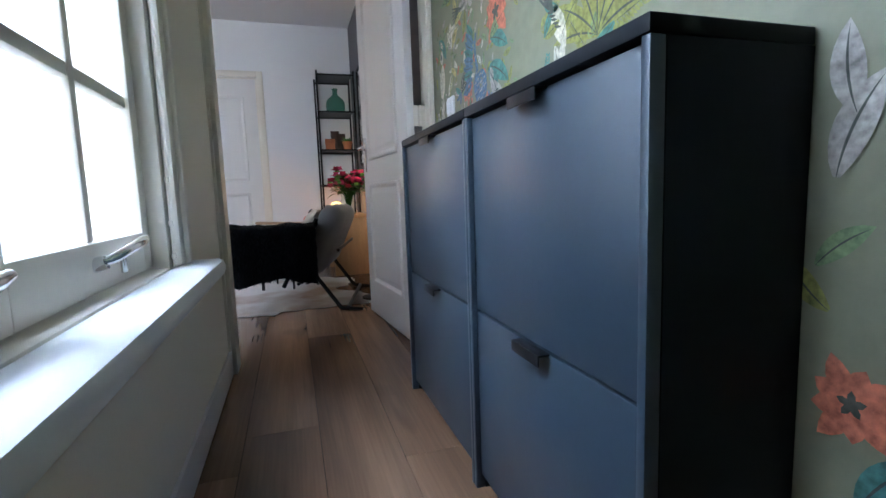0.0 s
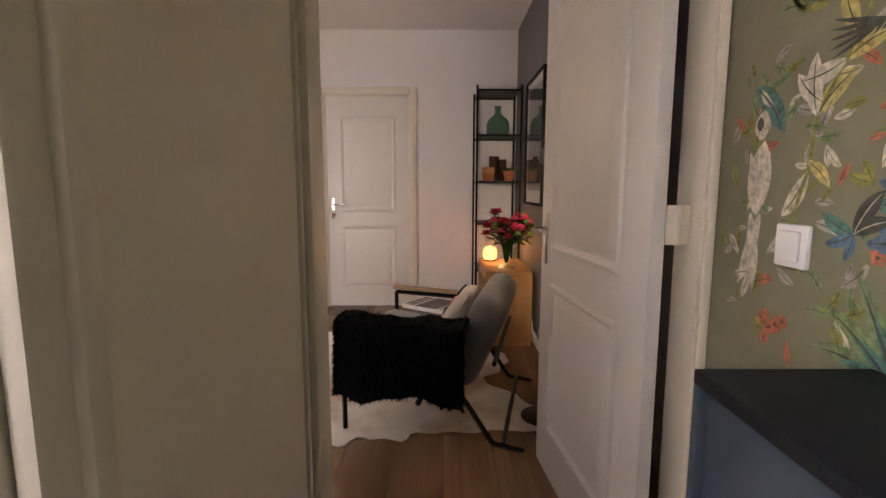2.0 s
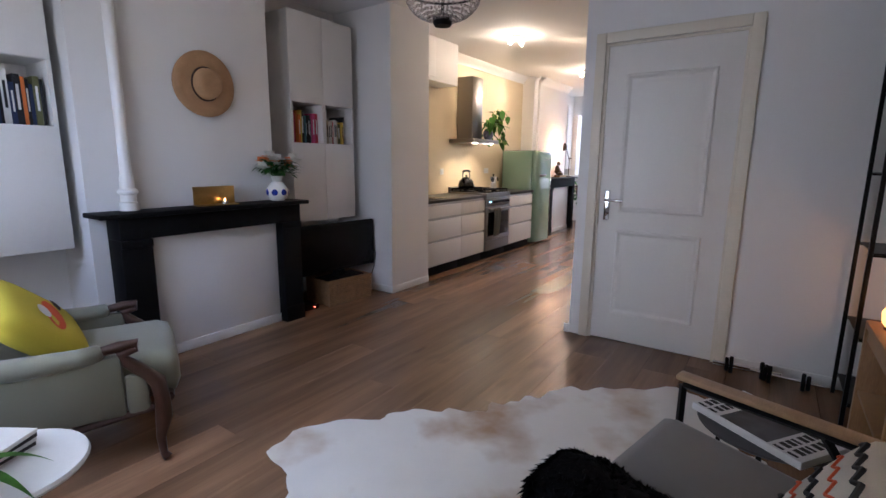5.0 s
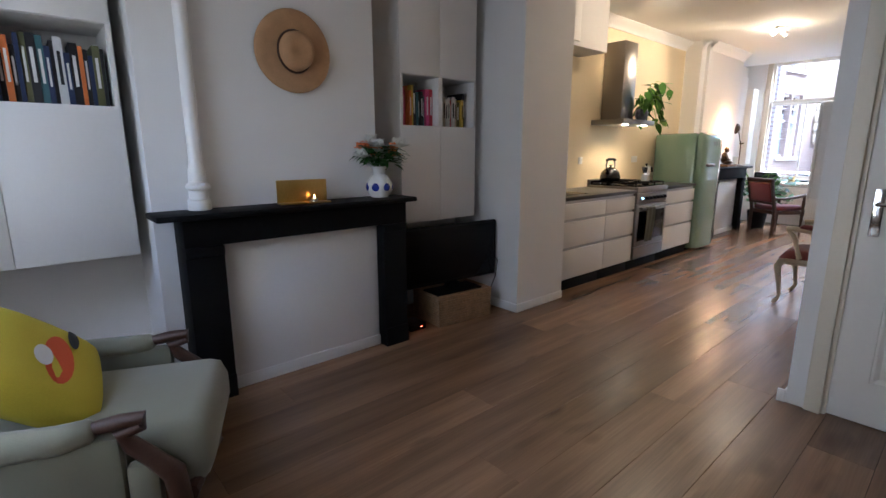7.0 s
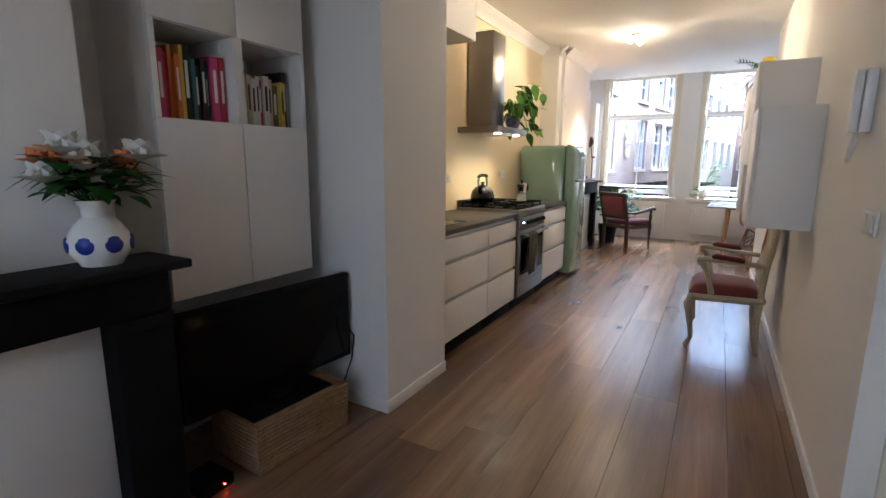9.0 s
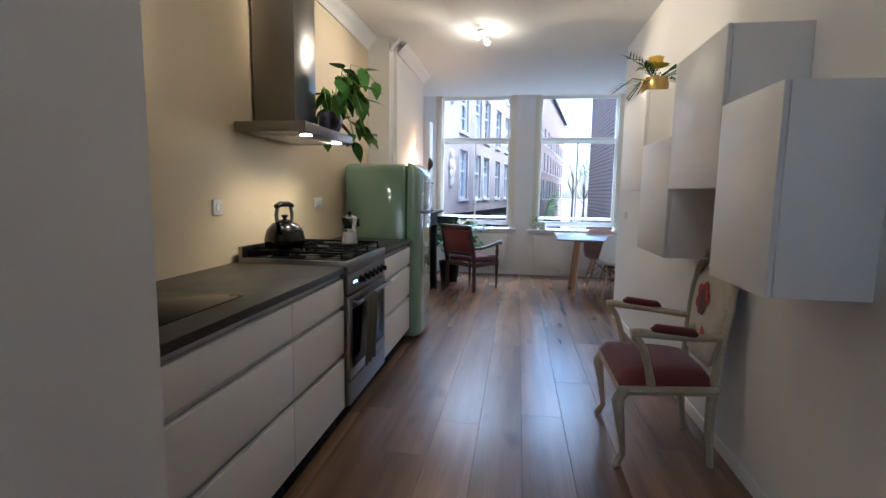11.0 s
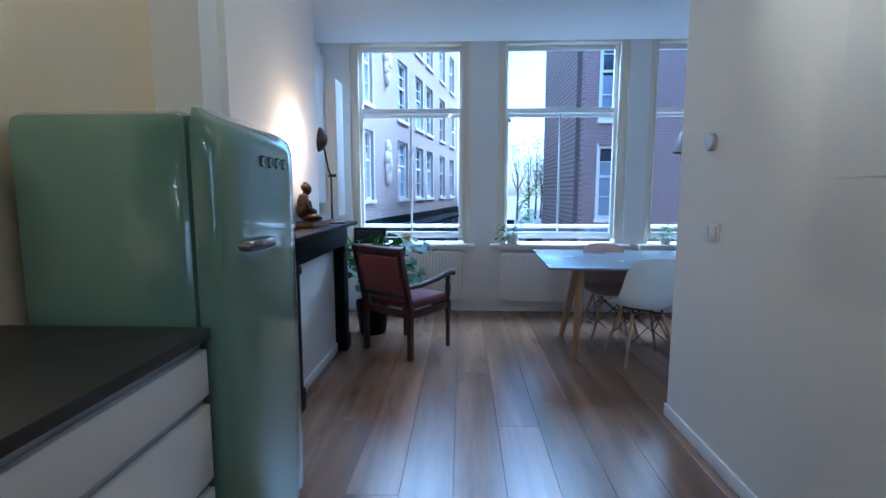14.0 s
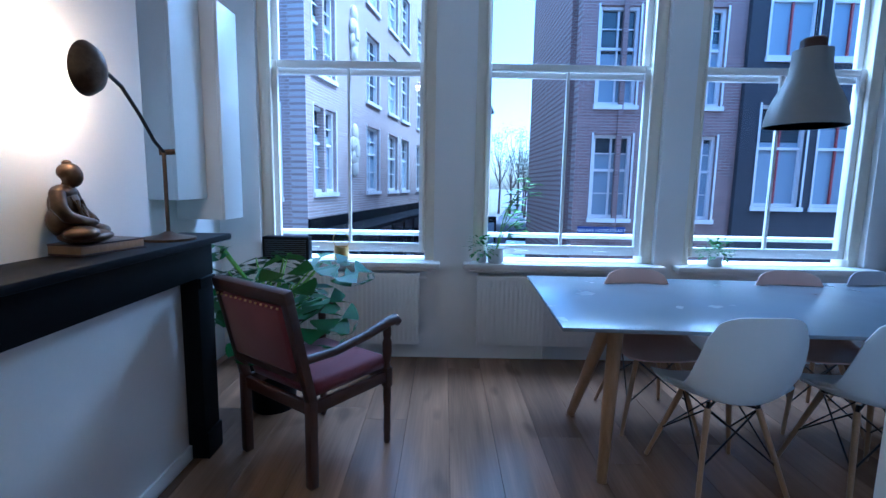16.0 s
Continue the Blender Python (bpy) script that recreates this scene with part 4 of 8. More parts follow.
def sheepskin():
    s = thing("sheepskin", CH @ Vector((-0.12, -0.42, 0.538)), "black long-haired sheepskin draped over the armrest", "sheepskin", rz=-13)
    rnd = random.Random(8)

    def surf(u, v):
        # u along the arm, v from the seat, over the arm and down outside
        x = -0.26 + 0.64 * u
        t = v * 1.0
        wob = 0.012 * math.sin(9 * u + 3 * v) + 0.01 * math.sin(21 * u)
        if t < 0.3:
            k = t / 0.3
            y, z = 0.30 - 0.23 * k, -0.09 + 0.175 * k ** 0.6
        elif t < 0.42:
            k = (t - 0.3) / 0.12
            y, z = 0.07 - 0.145 * k, 0.085 - 0.01 * k
        else:
            k = (t - 0.42) / 0.58
            y, z = -0.075 - 0.02 * k, 0.075 - (0.37 + 0.02 * math.sin(7 * u)) * k
        return Vector((x, y + wob * 0.6, z + wob * 0.4 - 0.012 - 0.006 * u))
    bm = B()
    sheet(bm, surf, 36, 30, thick=0.02)
    pelt = part("pelt", bm, M["fur"], s, smooth=80)
    bm = B()
    for _ in range(5200):
        u, v = rnd.random(), rnd.random()
        if rnd.random() < 0.25:
            u = rnd.choice((0.0, 1.0)) + rnd.uniform(-0.01, 0.01)
        p = surf(min(1, max(0, u)), v)
        q = surf(min(1, max(0, u)) * 0.98 + 0.01, min(1, v + 0.04))
        n = Vector((rnd.uniform(-1, 1) * 0.6 + (0.9 if u > 0.99 else -0.9 if u < 0.01 else 0), -0.6 if v > 0.4 else 0.1, 0.9 if v < 0.45 else 0.05))
        tip = p + n.normalized() * rnd.uniform(0.012, 0.026) + (q - p) * 0.5 + Vector((rnd.uniform(-0.008, 0.008), rnd.uniform(-0.008, 0.008), -0.012))
        d = Vector((rnd.uniform(-1, 1), rnd.uniform(-1, 1), rnd.uniform(-1, 1))).normalized() * 0.006
        bm.faces.new((bm.verts.new(p + d), bm.verts.new(p - d), bm.verts.new(tip)))
    part("wool", bm, M["fur"], pelt, smooth=None, kind="stuff")


sheepskin()


def throw_pillow():
    p = tagged(new("throw_pillow"), "ivory pillow with a black and rust bird print", "pillow")
    p.matrix_world = CH @ pose(0.13, 0.03, 0.535, 0, -56, 0) @ pose(0, 0, 0, 0, 0, 6)
    bm = B()
    cushion(bm, 0.36, 0.48, 0.12)
    part("cover", bm, M["ivory"], p, smooth=80)
    rnd = random.Random(3)
    for k in range(5):
        bm = B()
        pts = []
        for j in range(9):
            a, b = -0.13 + 0.065 * k, -0.17 + 0.0425 * j
            u, v = a / 0.18, b / 0.24
            z = 0.06 * max(0.0, (1 - u ** 4) * (1 - v ** 4)) ** 0.35 + 0.002
            pts.append((a + (0.012 if j % 2 else -0.012), b, z))
        tube(bm, pts, 0.004 if k % 2 else 0.007, 5)
        part("print_line", bm, M["ink"] if k % 2 == 0 else M["orange"], p, "printed zigzag line")


throw_pillow()


def cowhide():
    def radius(a):
        d = lambda c, w: math.exp(-(((math.degrees(a) - c + 180) % 360 - 180) / w) ** 2)
        return 0.92 + 0.42 * d(198, 15) + 0.36 * d(77, 18) + 0.48 * d(331, 16) + 0.30 * d(18, 16) - 0.22 * d(143, 22) + 0.03 * math.sin(11 * a) + 0.02 * math.sin(23 * a + 1) + 0.02 * math.sin(41 * a) + 0.22 * d(222, 10)
    bm = B()
    n, rings = 180, 26
    for side in (0.007, 0.001):
        prev = None
        for k in range(rings + 1):
            t = k / rings
            ring = []
            for i in range(n):
                a = 2 * math.pi * i / n
                r = radius(a) * t
                z = side + (0.012 * max(0.0, noise.noise((r * math.cos(a) * 2.5, r * math.sin(a) * 2.5, 3))) * (1 if side > 0.002 else 0)) * (1 - 0.5 * t)
                ring.append(bm.verts.new((r * math.cos(a), r * math.sin(a), z)))
            if prev:
                for i in range(n):
                    bm.faces.new((prev[i], ring[i], ring[(i + 1) % n], prev[(i + 1) % n]))
            prev = ring
    bmesh.ops.remove_doubles(bm, verts=bm.verts[:], dist=1e-6)
    m = mat("cowhide", (0.70, 0.67, 0.62), 0.85, var=0.06, scale=5, grain=260, bump=0.25, sheen=0.3)
    nn, l = m.node_tree.nodes, m.node_tree.links
    b = nn["Principled BSDF"]
    tc, no, rm, mx = nn.new("ShaderNodeTexCoord"), nn.new("ShaderNodeTexNoise"), nn.new("ShaderNodeMapRange"), nn.new("ShaderNodeMix")
    no.inputs["Scale"].default_value, no.inputs["Detail"].default_value = 1.7, 5
    l.new(tc.outputs["Object"], no.inputs["Vector"])
    l.new(no.outputs[0], rm.inputs[0])
    rm.inputs[1].default_value, rm.inputs[2].default_value = 0.49, 0.66
    mx.data_type = "RGBA"
    l.new(rm.outputs[0], mx.inputs["Factor"])
    l.new(b.inputs["Base Color"].links[0].from_socket, mx.inputs["A"])
    mx.inputs["B"].default_value = (0.36, 0.22, 0.11, 1)
    l.new(mx.outputs["Result"], b.inputs["Base Color"])
    ob = part("cowhide_rug", bm, m, None, smooth=60)
    ob.location = (-0.45, 4.35, 0)
    return tagged(ob, "white and tan cowhide rug on the plank floor", "rug")


cowhide()


def stool_with_magazine():
    t = thing("side_table", (0.21, 4.60, 0), "small round glass side table with black legs", "table")
    bm = B()
    lathe(bm, [(0.001, 0.395), (0.225, 0.395), (0.23, 0.40), (0.225, 0.405), (0.001, 0.405)], seg=32)
    part("tabletop", bm, M["grey_d"], t)
    for k in range(3):
        a = 2.1 * k + 0.4
        bm = B()
        rod(bm, (0.18 * math.cos(a), 0.18 * math.sin(a), 0.394), (0.21 * math.cos(a), 0.21 * math.sin(a), 0.008), 0.009)
        part("leg", bm, M["metal_b"], t)
    g = thing("magazine", (0.21, 4.58, 0.405), "white photo book with black lettering on the side table", "book", rz=-35)
    boxpart("page_block", (-0.205, 0.205, -0.14, 0.14, 0.0, 0.028), M["page"], g, r=0.002)
    boxpart("cover_photo", (-0.09, 0.09, -0.135, 0.135, 0.0285, 0.0295), M["photo"], g, r=0)
    for x0 in (-0.19, -0.145, 0.105, 0.15):
        for k in range(9):
            boxpart("lettering", (x0, x0 + 0.034, -0.13 + k * 0.029, -0.13 + k * 0.029 + (0.02 if k % 3 else 0.012), 0.0285, 0.0292), M["ink"], g, "printed letter bar", r=0)


stool_with_magazine()


def dumbbell(x, y, rz):
    d = thing("dumbbell", (x, y, 0), "steel dumbbell with black weight discs on the floor", "dumbbell", "dumbbells", rz=rz)
    bm = B()
    rod(bm, (-0.19, 0, 0.055), (0.19, 0, 0.055), 0.012)
    part("bar", bm, M["chrome"], d)
    for sx in (-0.11, -0.085, 0.085, 0.11):
        bm = B()
        m = Matrix.Translation((sx, 0, 0.055)) @ Matrix.Rotation(radians(90), 4, "Y")
        r = 0.055 if abs(sx) < 0.1 else 0.045
        lathe(bm, [(0.012, -0.01), (r - 0.005, -0.011), (r, -0.007), (r, 0.007), (r - 0.005, 0.011), (0.012, 0.01)], seg=20, m=m)
        part("weight_disc", bm, M["black"], d)


dumbbell(0.12, 6.10, 3)
dumbbell(0.33, 6.06, -4)


def rack():
    r = thing("shelf_rack", (0.565, 5.70, 0), "tall narrow black metal shelf rack", "shelf")
    w, d, h = 0.40, 0.44, 2.17
    for x in (0.0, w):
        for y in (0.0, d):
            boxpart("post", (x - 0.01, x + 0.01, y - 0.01, y + 0.01, 0, h), M["metal_b"], r, r=0.002)
    for z in (0.12, 0.48, 0.92, 1.31, 1.73, 2.13):
        bm = B()
        box(bm, 0.011, w - 0.011, -0.004, d + 0.004, z, z + 0.006)
        for y in (0.0, d):
            box(bm, 0.011, w - 0.011, y - 0.008, y + 0.008, z - 0.012, z - 0.001)
        part("shelf_board", bm, M["metal_b"], r)
    return r


rack()
bm = B()
lathe(bm, [(0.001, 0.0), (0.085, 0.002), (0.105, 0.03), (0.108, 0.10), (0.09, 0.15), (0.045, 0.185), (0.028, 0.205), (0.026, 0.25), (0.034, 0.262), (0.034, 0.27), (0.024, 0.272)], seg=32)
dj = part("demijohn", bm, M["gglass"], None, smooth=60)
dj.location = (0.77, 5.86, 1.737)
tagged(dj, "green glass demijohn bottle on the rack", "bottle")


def plant_pot(at, r, h, name="flower_pot", label="terracotta flower pot with a small plant"):
    p = thing(name, at, label, "plant")
    bm = B()
    lathe(bm, [(0.001, 0), (r * 0.72, 0), (r * 0.95, h * 0.8), (r * 1.06, h * 0.8), (r * 1.06, h), (r * 0.95, h), (r * 0.9, h * 0.85), (0.001, h * 0.85)], seg=20)
    part("pot", bm, M["terracotta"], p)
    bm = B()
    rnd = random.Random(int(at[1] * 100))
    for k in range(24):
        a = rnd.uniform(0, 6.28)
        leaf(bm, (0.3 * r * math.cos(a), 0.3 * r * math.sin(a), h * 0.9), (math.cos(a), math.sin(a), rnd.uniform(0.5, 2.5)), rnd.uniform(0.05, 0.09), 0.02, 0.2)
    part("leaves", bm, M["leaf"], p, kind="stuff")


plant_pot((0.87, 5.78, 1.317), 0.055, 0.09)
hs = thing("toy_house", (0.68, 5.80, 1.317), "small terracotta house ornament on the rack", "ornament")
bm = B()
box(bm, -0.05, 0.05, -0.04, 0.04, 0, 0.075, r=0.003)
part("walls", bm, M["terracotta"], hs)
bm = B()
v = [bm.verts.new(p) for p in ((-0.055, -0.045, 0.075), (0.055, -0.045, 0.075), (0.055, 0.045, 0.075), (-0.055, 0.045, 0.075), (-0.055, 0, 0.125), (0.055, 0, 0.125))]
for f in ((0, 1, 5, 4), (2, 3, 4, 5), (0, 4, 3), (1, 2, 5), (3, 2, 1, 0)):
    bm.faces.new([v[i] for i in f])
part("roof", bm, M["terracotta"], hs, smooth=None)
for k in range(2):
    bk = thing("board", (0.76 + 0.07 * k, 6.02, 1.318), "dark board leaning upright on the rack", "board")
    boxpart("panel", (-0.05, 0.05, 0, 0.02, 0, 0.24 - 0.03 * k), M["walnut"], bk)
rnd = random.Random(12)
bookmats = [mat("book_" + n, c, 0.6, var=0.08, grain=80) for n, c in (("red", (0.45, 0.03, 0.05)), ("pink", (0.55, 0.06, 0.18)), ("orange", (0.6, 0.16, 0.03)), ("black", (0.015, 0.015, 0.018)), ("white", (0.68, 0.67, 0.64)), ("cream", (0.55, 0.48, 0.36)), ("teal", (0.05, 0.13, 0.15)), ("yellow", (0.6, 0.42, 0.06)), ("navy", (0.02, 0.035, 0.10)), ("olive", (0.12, 0.12, 0.05)))]


def book_row(x_front, y0, y1, z, hmax, seq, lean=0.0):
    """Books standing on a shelf with their spines to +x."""
    y = y0
    i = 0
    while True:
        t = rnd.uniform(0.014, 0.034)
        if y + t > y1:
            break
        h = hmax * rnd.uniform(0.72, 0.98)
        d = rnd.uniform(0.13, 0.18)
        b = thing("book", (x_front - rnd.uniform(0.0, 0.03), y, z), "upright book with a %s spine on the shelf" % seq[i % len(seq)], "book", "shelved books")
        mm = [m for m in bookmats if m.name == "book_" + seq[i % len(seq)]][0]
        bm = B()
        box(bm, -d, 0, 0, 0.0018, 0, h)
        box(bm, -d, 0, t - 0.0018, t, 0, h)
        box(bm, -0.0018, 0.0015, 0, t, 0, h, r=0.0006)
        part("cover", bm, mm, b, smooth=None)
        boxpart("page_block", (-d + 0.004, -0.002, 0.002, t - 0.002, 0.003, h - 0.003), M["page"], b, r=0)
        if t > 0.018:
            boxpart("spine_title", (0.0016, 0.0022, t * 0.3, t * 0.7, h * 0.3, h * 0.8), M["page"] if seq[i % len(seq)] not in ("white", "cream", "yellow") else M["ink"], b, "unreadable spine lettering", r=0)
        y += t + 0.0006
        i += 1


book_row(-3.44, 5.395, 5.72, 1.502, 0.30, ["pink", "red", "pink", "red", "orange", "orange", "yellow", "black", "teal", "black", "black", "teal"])
book_row(-3.44, 5.77, 6.09, 1.502, 0.27, ["white", "white", "cream", "white", "white", "red", "white", "cream", "olive", "yellow", "black"])
book_row(-3.44, 3.24, 3.67, 1.532, 0.31, ["white", "navy", "black", "orange", "black", "navy", "olive", "black", "teal", "navy", "black"])
book_row(-3.44, 2.77, 3.19, 1.532, 0.30, ["black", "white", "navy", "cream", "teal"])


def sideboard():
    s = thing("bench", (0.585, 4.93, 0), "oak bench used as a side table against the grey wall", "bench")
    w, l, h = 0.37, 0.72, 0.60
    boxpart("top", (0, w, 0, l, h - 0.035, h), M["oak"], s, r=0.004)
    for a, b in ((0.0, 0.035), (l - 0.035, l)):
        boxpart("side", (0.0, w, a, b, 0, h - 0.036), M["oak"], s, r=0.003)
    boxpart("rail", (0.012, 0.03, 0.036, l - 0.036, h - 0.10, h - 0.036), M["oak"], s, r=0.002)
    boxpart("shelf", (0.01, w, 0.036, l - 0.036, 0.22, 0.24), M["oak"], s, r=0.002)


sideboard()
vase_of_flowers((0.77, 5.10, 0.60), "flower_vase", "glass vase of pink and crimson flowers on the oak bench", M["cglass"], [(0.001, 0), (0.075, 0.003), (0.082, 0.04), (0.08, 0.12), (0.07, 0.17), (0.075, 0.20)], [(M["pink"], 17, 0.058), (M["rose"], 22, 0.056), (M["leaf_l"], 16, 0.045)], 0.20, 0.27, 4, 150)
ln = thing("lantern", (0.68, 5.52, 0.60), "amber glass lantern glowing on the oak bench", "lantern")
bm = B()
lathe(bm, [(0.001, 0.012), (0.045, 0.012), (0.06, 0.03), (0.065, 0.075), (0.05, 0.115), (0.028, 0.13)], seg=20)
part("glass", bm, M["lit_amber"], ln, "glowing amber glass")
bm = B()
lathe(bm, [(0.001, 0), (0.05, 0), (0.05, 0.011), (0.001, 0.011)], seg=20)
part("base", bm, M["metal_b"], ln)
bm = B()
for k in range(4):
    a = math.pi / 4 + k * math.pi / 2
    tube(bm, [(0.05 * math.cos(a), 0.05 * math.sin(a), 0.01), (0.07 * math.cos(a), 0.07 * math.sin(a), 0.07), (0.03 * math.cos(a), 0.03 * math.sin(a), 0.135)], 0.003, 5)
part("cage", bm, M["metal_b"], ln, "black wire cage")


def framed(name, y0, y1, z0, z1, frame_mat, art_mat, label, mount=0.06, depth=0.03, fw=0.02):
    f = thing(name, (XE, (y0 + y1) / 2, z0), label, "picture")
    w, h = y1 - y0, z1 - z0
    bm = B()
    for d in ((-depth, -0.001, -w / 2, -w / 2 + fw, 0, h), (-depth, -0.001, w / 2 - fw, w / 2, 0, h), (-depth, -0.001, -w / 2 + fw, w / 2 - fw, 0, fw), (-depth, -0.001, -w / 2 + fw, w / 2 - fw, h - fw, h)):
        box(bm, *d, r=0.002)
    part("frame", bm, frame_mat, f)
    boxpart("mount", (-0.012, -0.002, -w / 2 + fw, w / 2 - fw, fw, h - fw), M["page"], f, "white mount", r=0)
    boxpart("print", (-0.0145, -0.0125, -w / 2 + fw + mount, w / 2 - fw - mount, fw + mount * 1.6, h - fw - mount), art_mat, f, r=0)
    bm = B()
    box(bm, -depth + 0.006, -depth + 0.008, -w / 2 + fw, w / 2 - fw, fw, h - fw)
    g = part("glazing", bm, M["glass"], f, smooth=None)
    g.visible_shadow = False


framed("framed_print", 4.80, 5.50, 1.115, 2.13, M["black"], M["photo"], "large dark print in a thin black frame with glass")
framed("framed_photo", 4.14, 4.68, 1.70, 2.40, M["white"], M["photo"], "dark photograph in a white frame", mount=0.04)


def floor_lamp():
    l = thing("floor_lamp", (0.80, 3.74, 0), "grey gooseneck floor lamp, lit, beside the grey wall", "lamp")
    bm = B()
    lathe(bm, [(0.001, 0), (0.12, 0), (0.12, 0.015), (0.02, 0.03), (0.001, 0.03)], seg=28)
    part("base", bm, M["metal_b"], l)
    bm = B()
    rod(bm, (0, 0, 0.03), (0, 0, 0.62), 0.012)
    part("pole", bm, M["metal_b"], l)
    boxpart("switch_box", (-0.02, 0.02, -0.018, 0.018, 0.28, 0.40), M["plastic"], l, "white dimmer switch", r=0.004)
    bm = B()
    tube(bm, [(0, 0, 0.62), (0.0, 0.0, 0.85), (-0.01, 0.02, 1.05), (-0.01, 0.05, 1.22), (-0.01, 0.04, 1.34), (-0.03, -0.01, 1.395), (-0.05, -0.07, 1.41), (-0.045, -0.09, 1.405)], 0.009, 8)
    part("gooseneck", bm, M["grey_d"], l)
    bm = B()
    m = Matrix.Translation((-0.03, -0.09, 1.405)) @ Vector((0.95, 0.15, -0.12)).to_track_quat("Z", "Y").to_matrix().to_4x4()
    lathe(bm, [(0.012, -0.05), (0.024, -0.045), (0.042, -0.02), (0.052, 0.03), (0.05, 0.03), (0.04, -0.018), (0.022, -0.04)], seg=24, m=m)
    part("shade", bm, M["grey_d"], l, "grey metal cone shade")
    bm = B()
    lathe(bm, [(0.001, -0.03), (0.018, -0.02), (0.022, 0.0), (0.015, 0.015), (0.001, 0.02)], seg=16, m=m)
    part("bulb", bm, M["glow"], l, "lit bulb")


floor_lamp()
bm = B()
tube(bm, [(0.965, 4.3 + 0.12 * i, 0.02 + 0.25 * abs(math.sin(0.7 * i))) for i in range(7)], 0.004, 6)
cb = part("cable", bm, M["plastic"], None)
tagged(cb, "white electric cable along the grey wall", "cable")


# chimney side
def straw_hat():
    h = tagged(new("straw_hat"), "beige wide-brimmed straw hat hung on the chimney breast", "hat")
    h.matrix_world = pose(-3.288, 4.555, 1.87) @ pose(0, 0, 0, 0, 90, 0) @ pose(0, 0, 0, 1, 1, 0)
    bm = B()
    n = 40
    rings = []
    for r, z in ((0.225, 0.012), (0.218, 0.026), (0.17, 0.022), (0.11, 0.014), (0.098, 0.018), (0.092, 0.07), (0.082, 0.098), (0.055, 0.105), (0.02, 0.09), (0.001, 0.088)):
        rings.append([bm.verts.new((r * math.cos(6.2832 * k / n) * (1.12 if r < 0.12 else 1.0), r * math.sin(6.2832 * k / n), z + (0.010 * math.sin(2 * 6.2832 * k / n + 1) if r > 0.15 else 0))) for k in range(n)])
    for a, b in zip(rings, rings[1:]):
        for k in range(n):
            bm.faces.new((a[k], a[(k + 1) % n], b[(k + 1) % n], b[k]))
    part("brim_and_crown", bm, M["straw"], h, smooth=70)
    bm = B()
    tube(bm, [(0.1 * 1.12 * math.cos(6.2832 * k / 30), 0.1 * math.sin(6.2832 * k / 30), 0.026) for k in range(30)], 0.007, 6, closed=True)
    part("hat_band", bm, M["walnut"], h, "brown cord band")


straw_hat()
pp = thing("flue_pipe", (-3.24, 3.97, 1.021), "white painted pipe rising from the mantel shelf", "pipe")
bm = B()
lathe(bm, [(0.055, 0.0), (0.055, 0.05), (0.045, 0.055), (0.045, 0.10), (0.058, 0.11), (0.058, 0.125), (0.042, 0.14), (0.042, 0.20), (0.036, 0.22), (0.032, 0.24), (0.032, 1.775)], seg=24)
part("pipe", bm, M["white"], pp)
vase_of_flowers((-3.19, 5.05, 1.02), "flower_jug", "blue and white pottery jug of white and peach flowers", M["ceramic"], [(0.001, 0), (0.055, 0.002), (0.06, 0.012), (0.085, 0.05), (0.088, 0.085), (0.06, 0.13), (0.04, 0.15), (0.042, 0.18), (0.055, 0.20)], [(M["peach"], 9, 0.062), (M["cream"], 8, 0.075)], 0.17, 0.155, 9, 105)
for k in range(7):
    bm = B()
    a = 2 * math.pi * k / 7
    m = Matrix.Rotation(a, 4, "Z") @ Matrix.Translation((0.081, 0, 0.07)) @ Matrix.Rotation(radians(90), 4, "Y")
    lathe(bm, [(0.001, 0.010), (0.02, 0.007), (0.026, 0.002), (0.022, -0.004)], seg=14, m=m)
    for ob in [o for o in bpy.data.objects if o.name == "flower_jug"]:
        part("glaze_spot", bm, M["cobalt"], ob, "cobalt blue painted oval")
tr = thing("candle_tray", (-3.20, 4.52, 1.02), "brass tray standing upright with a candle", "candle holder", rz=-4)
boxpart("plate", (-0.012, 0.0, -0.15, 0.15, 0.0, 0.135), M["brass"], tr, r=0.004)
boxpart("ledge", (0.0005, 0.06, -0.15, 0.15, 0.0, 0.008), M["brass"], tr, r=0.003)
cd = thing("candle", (-3.155, 4.57, 1.029), "small lit tealight on the brass tray", "candle")
bm = B()
rod(bm, (0, 0, 0), (0, 0, 0.018), 0.019, seg=16)
part("cup", bm, M["alu"], cd)
bm = B()
lathe(bm, [(0.001, 0.019), (0.005, 0.024), (0.003, 0.034), (0.0008, 0.042)], seg=8)
part("flame", bm, M["flame"], cd, "small flame")


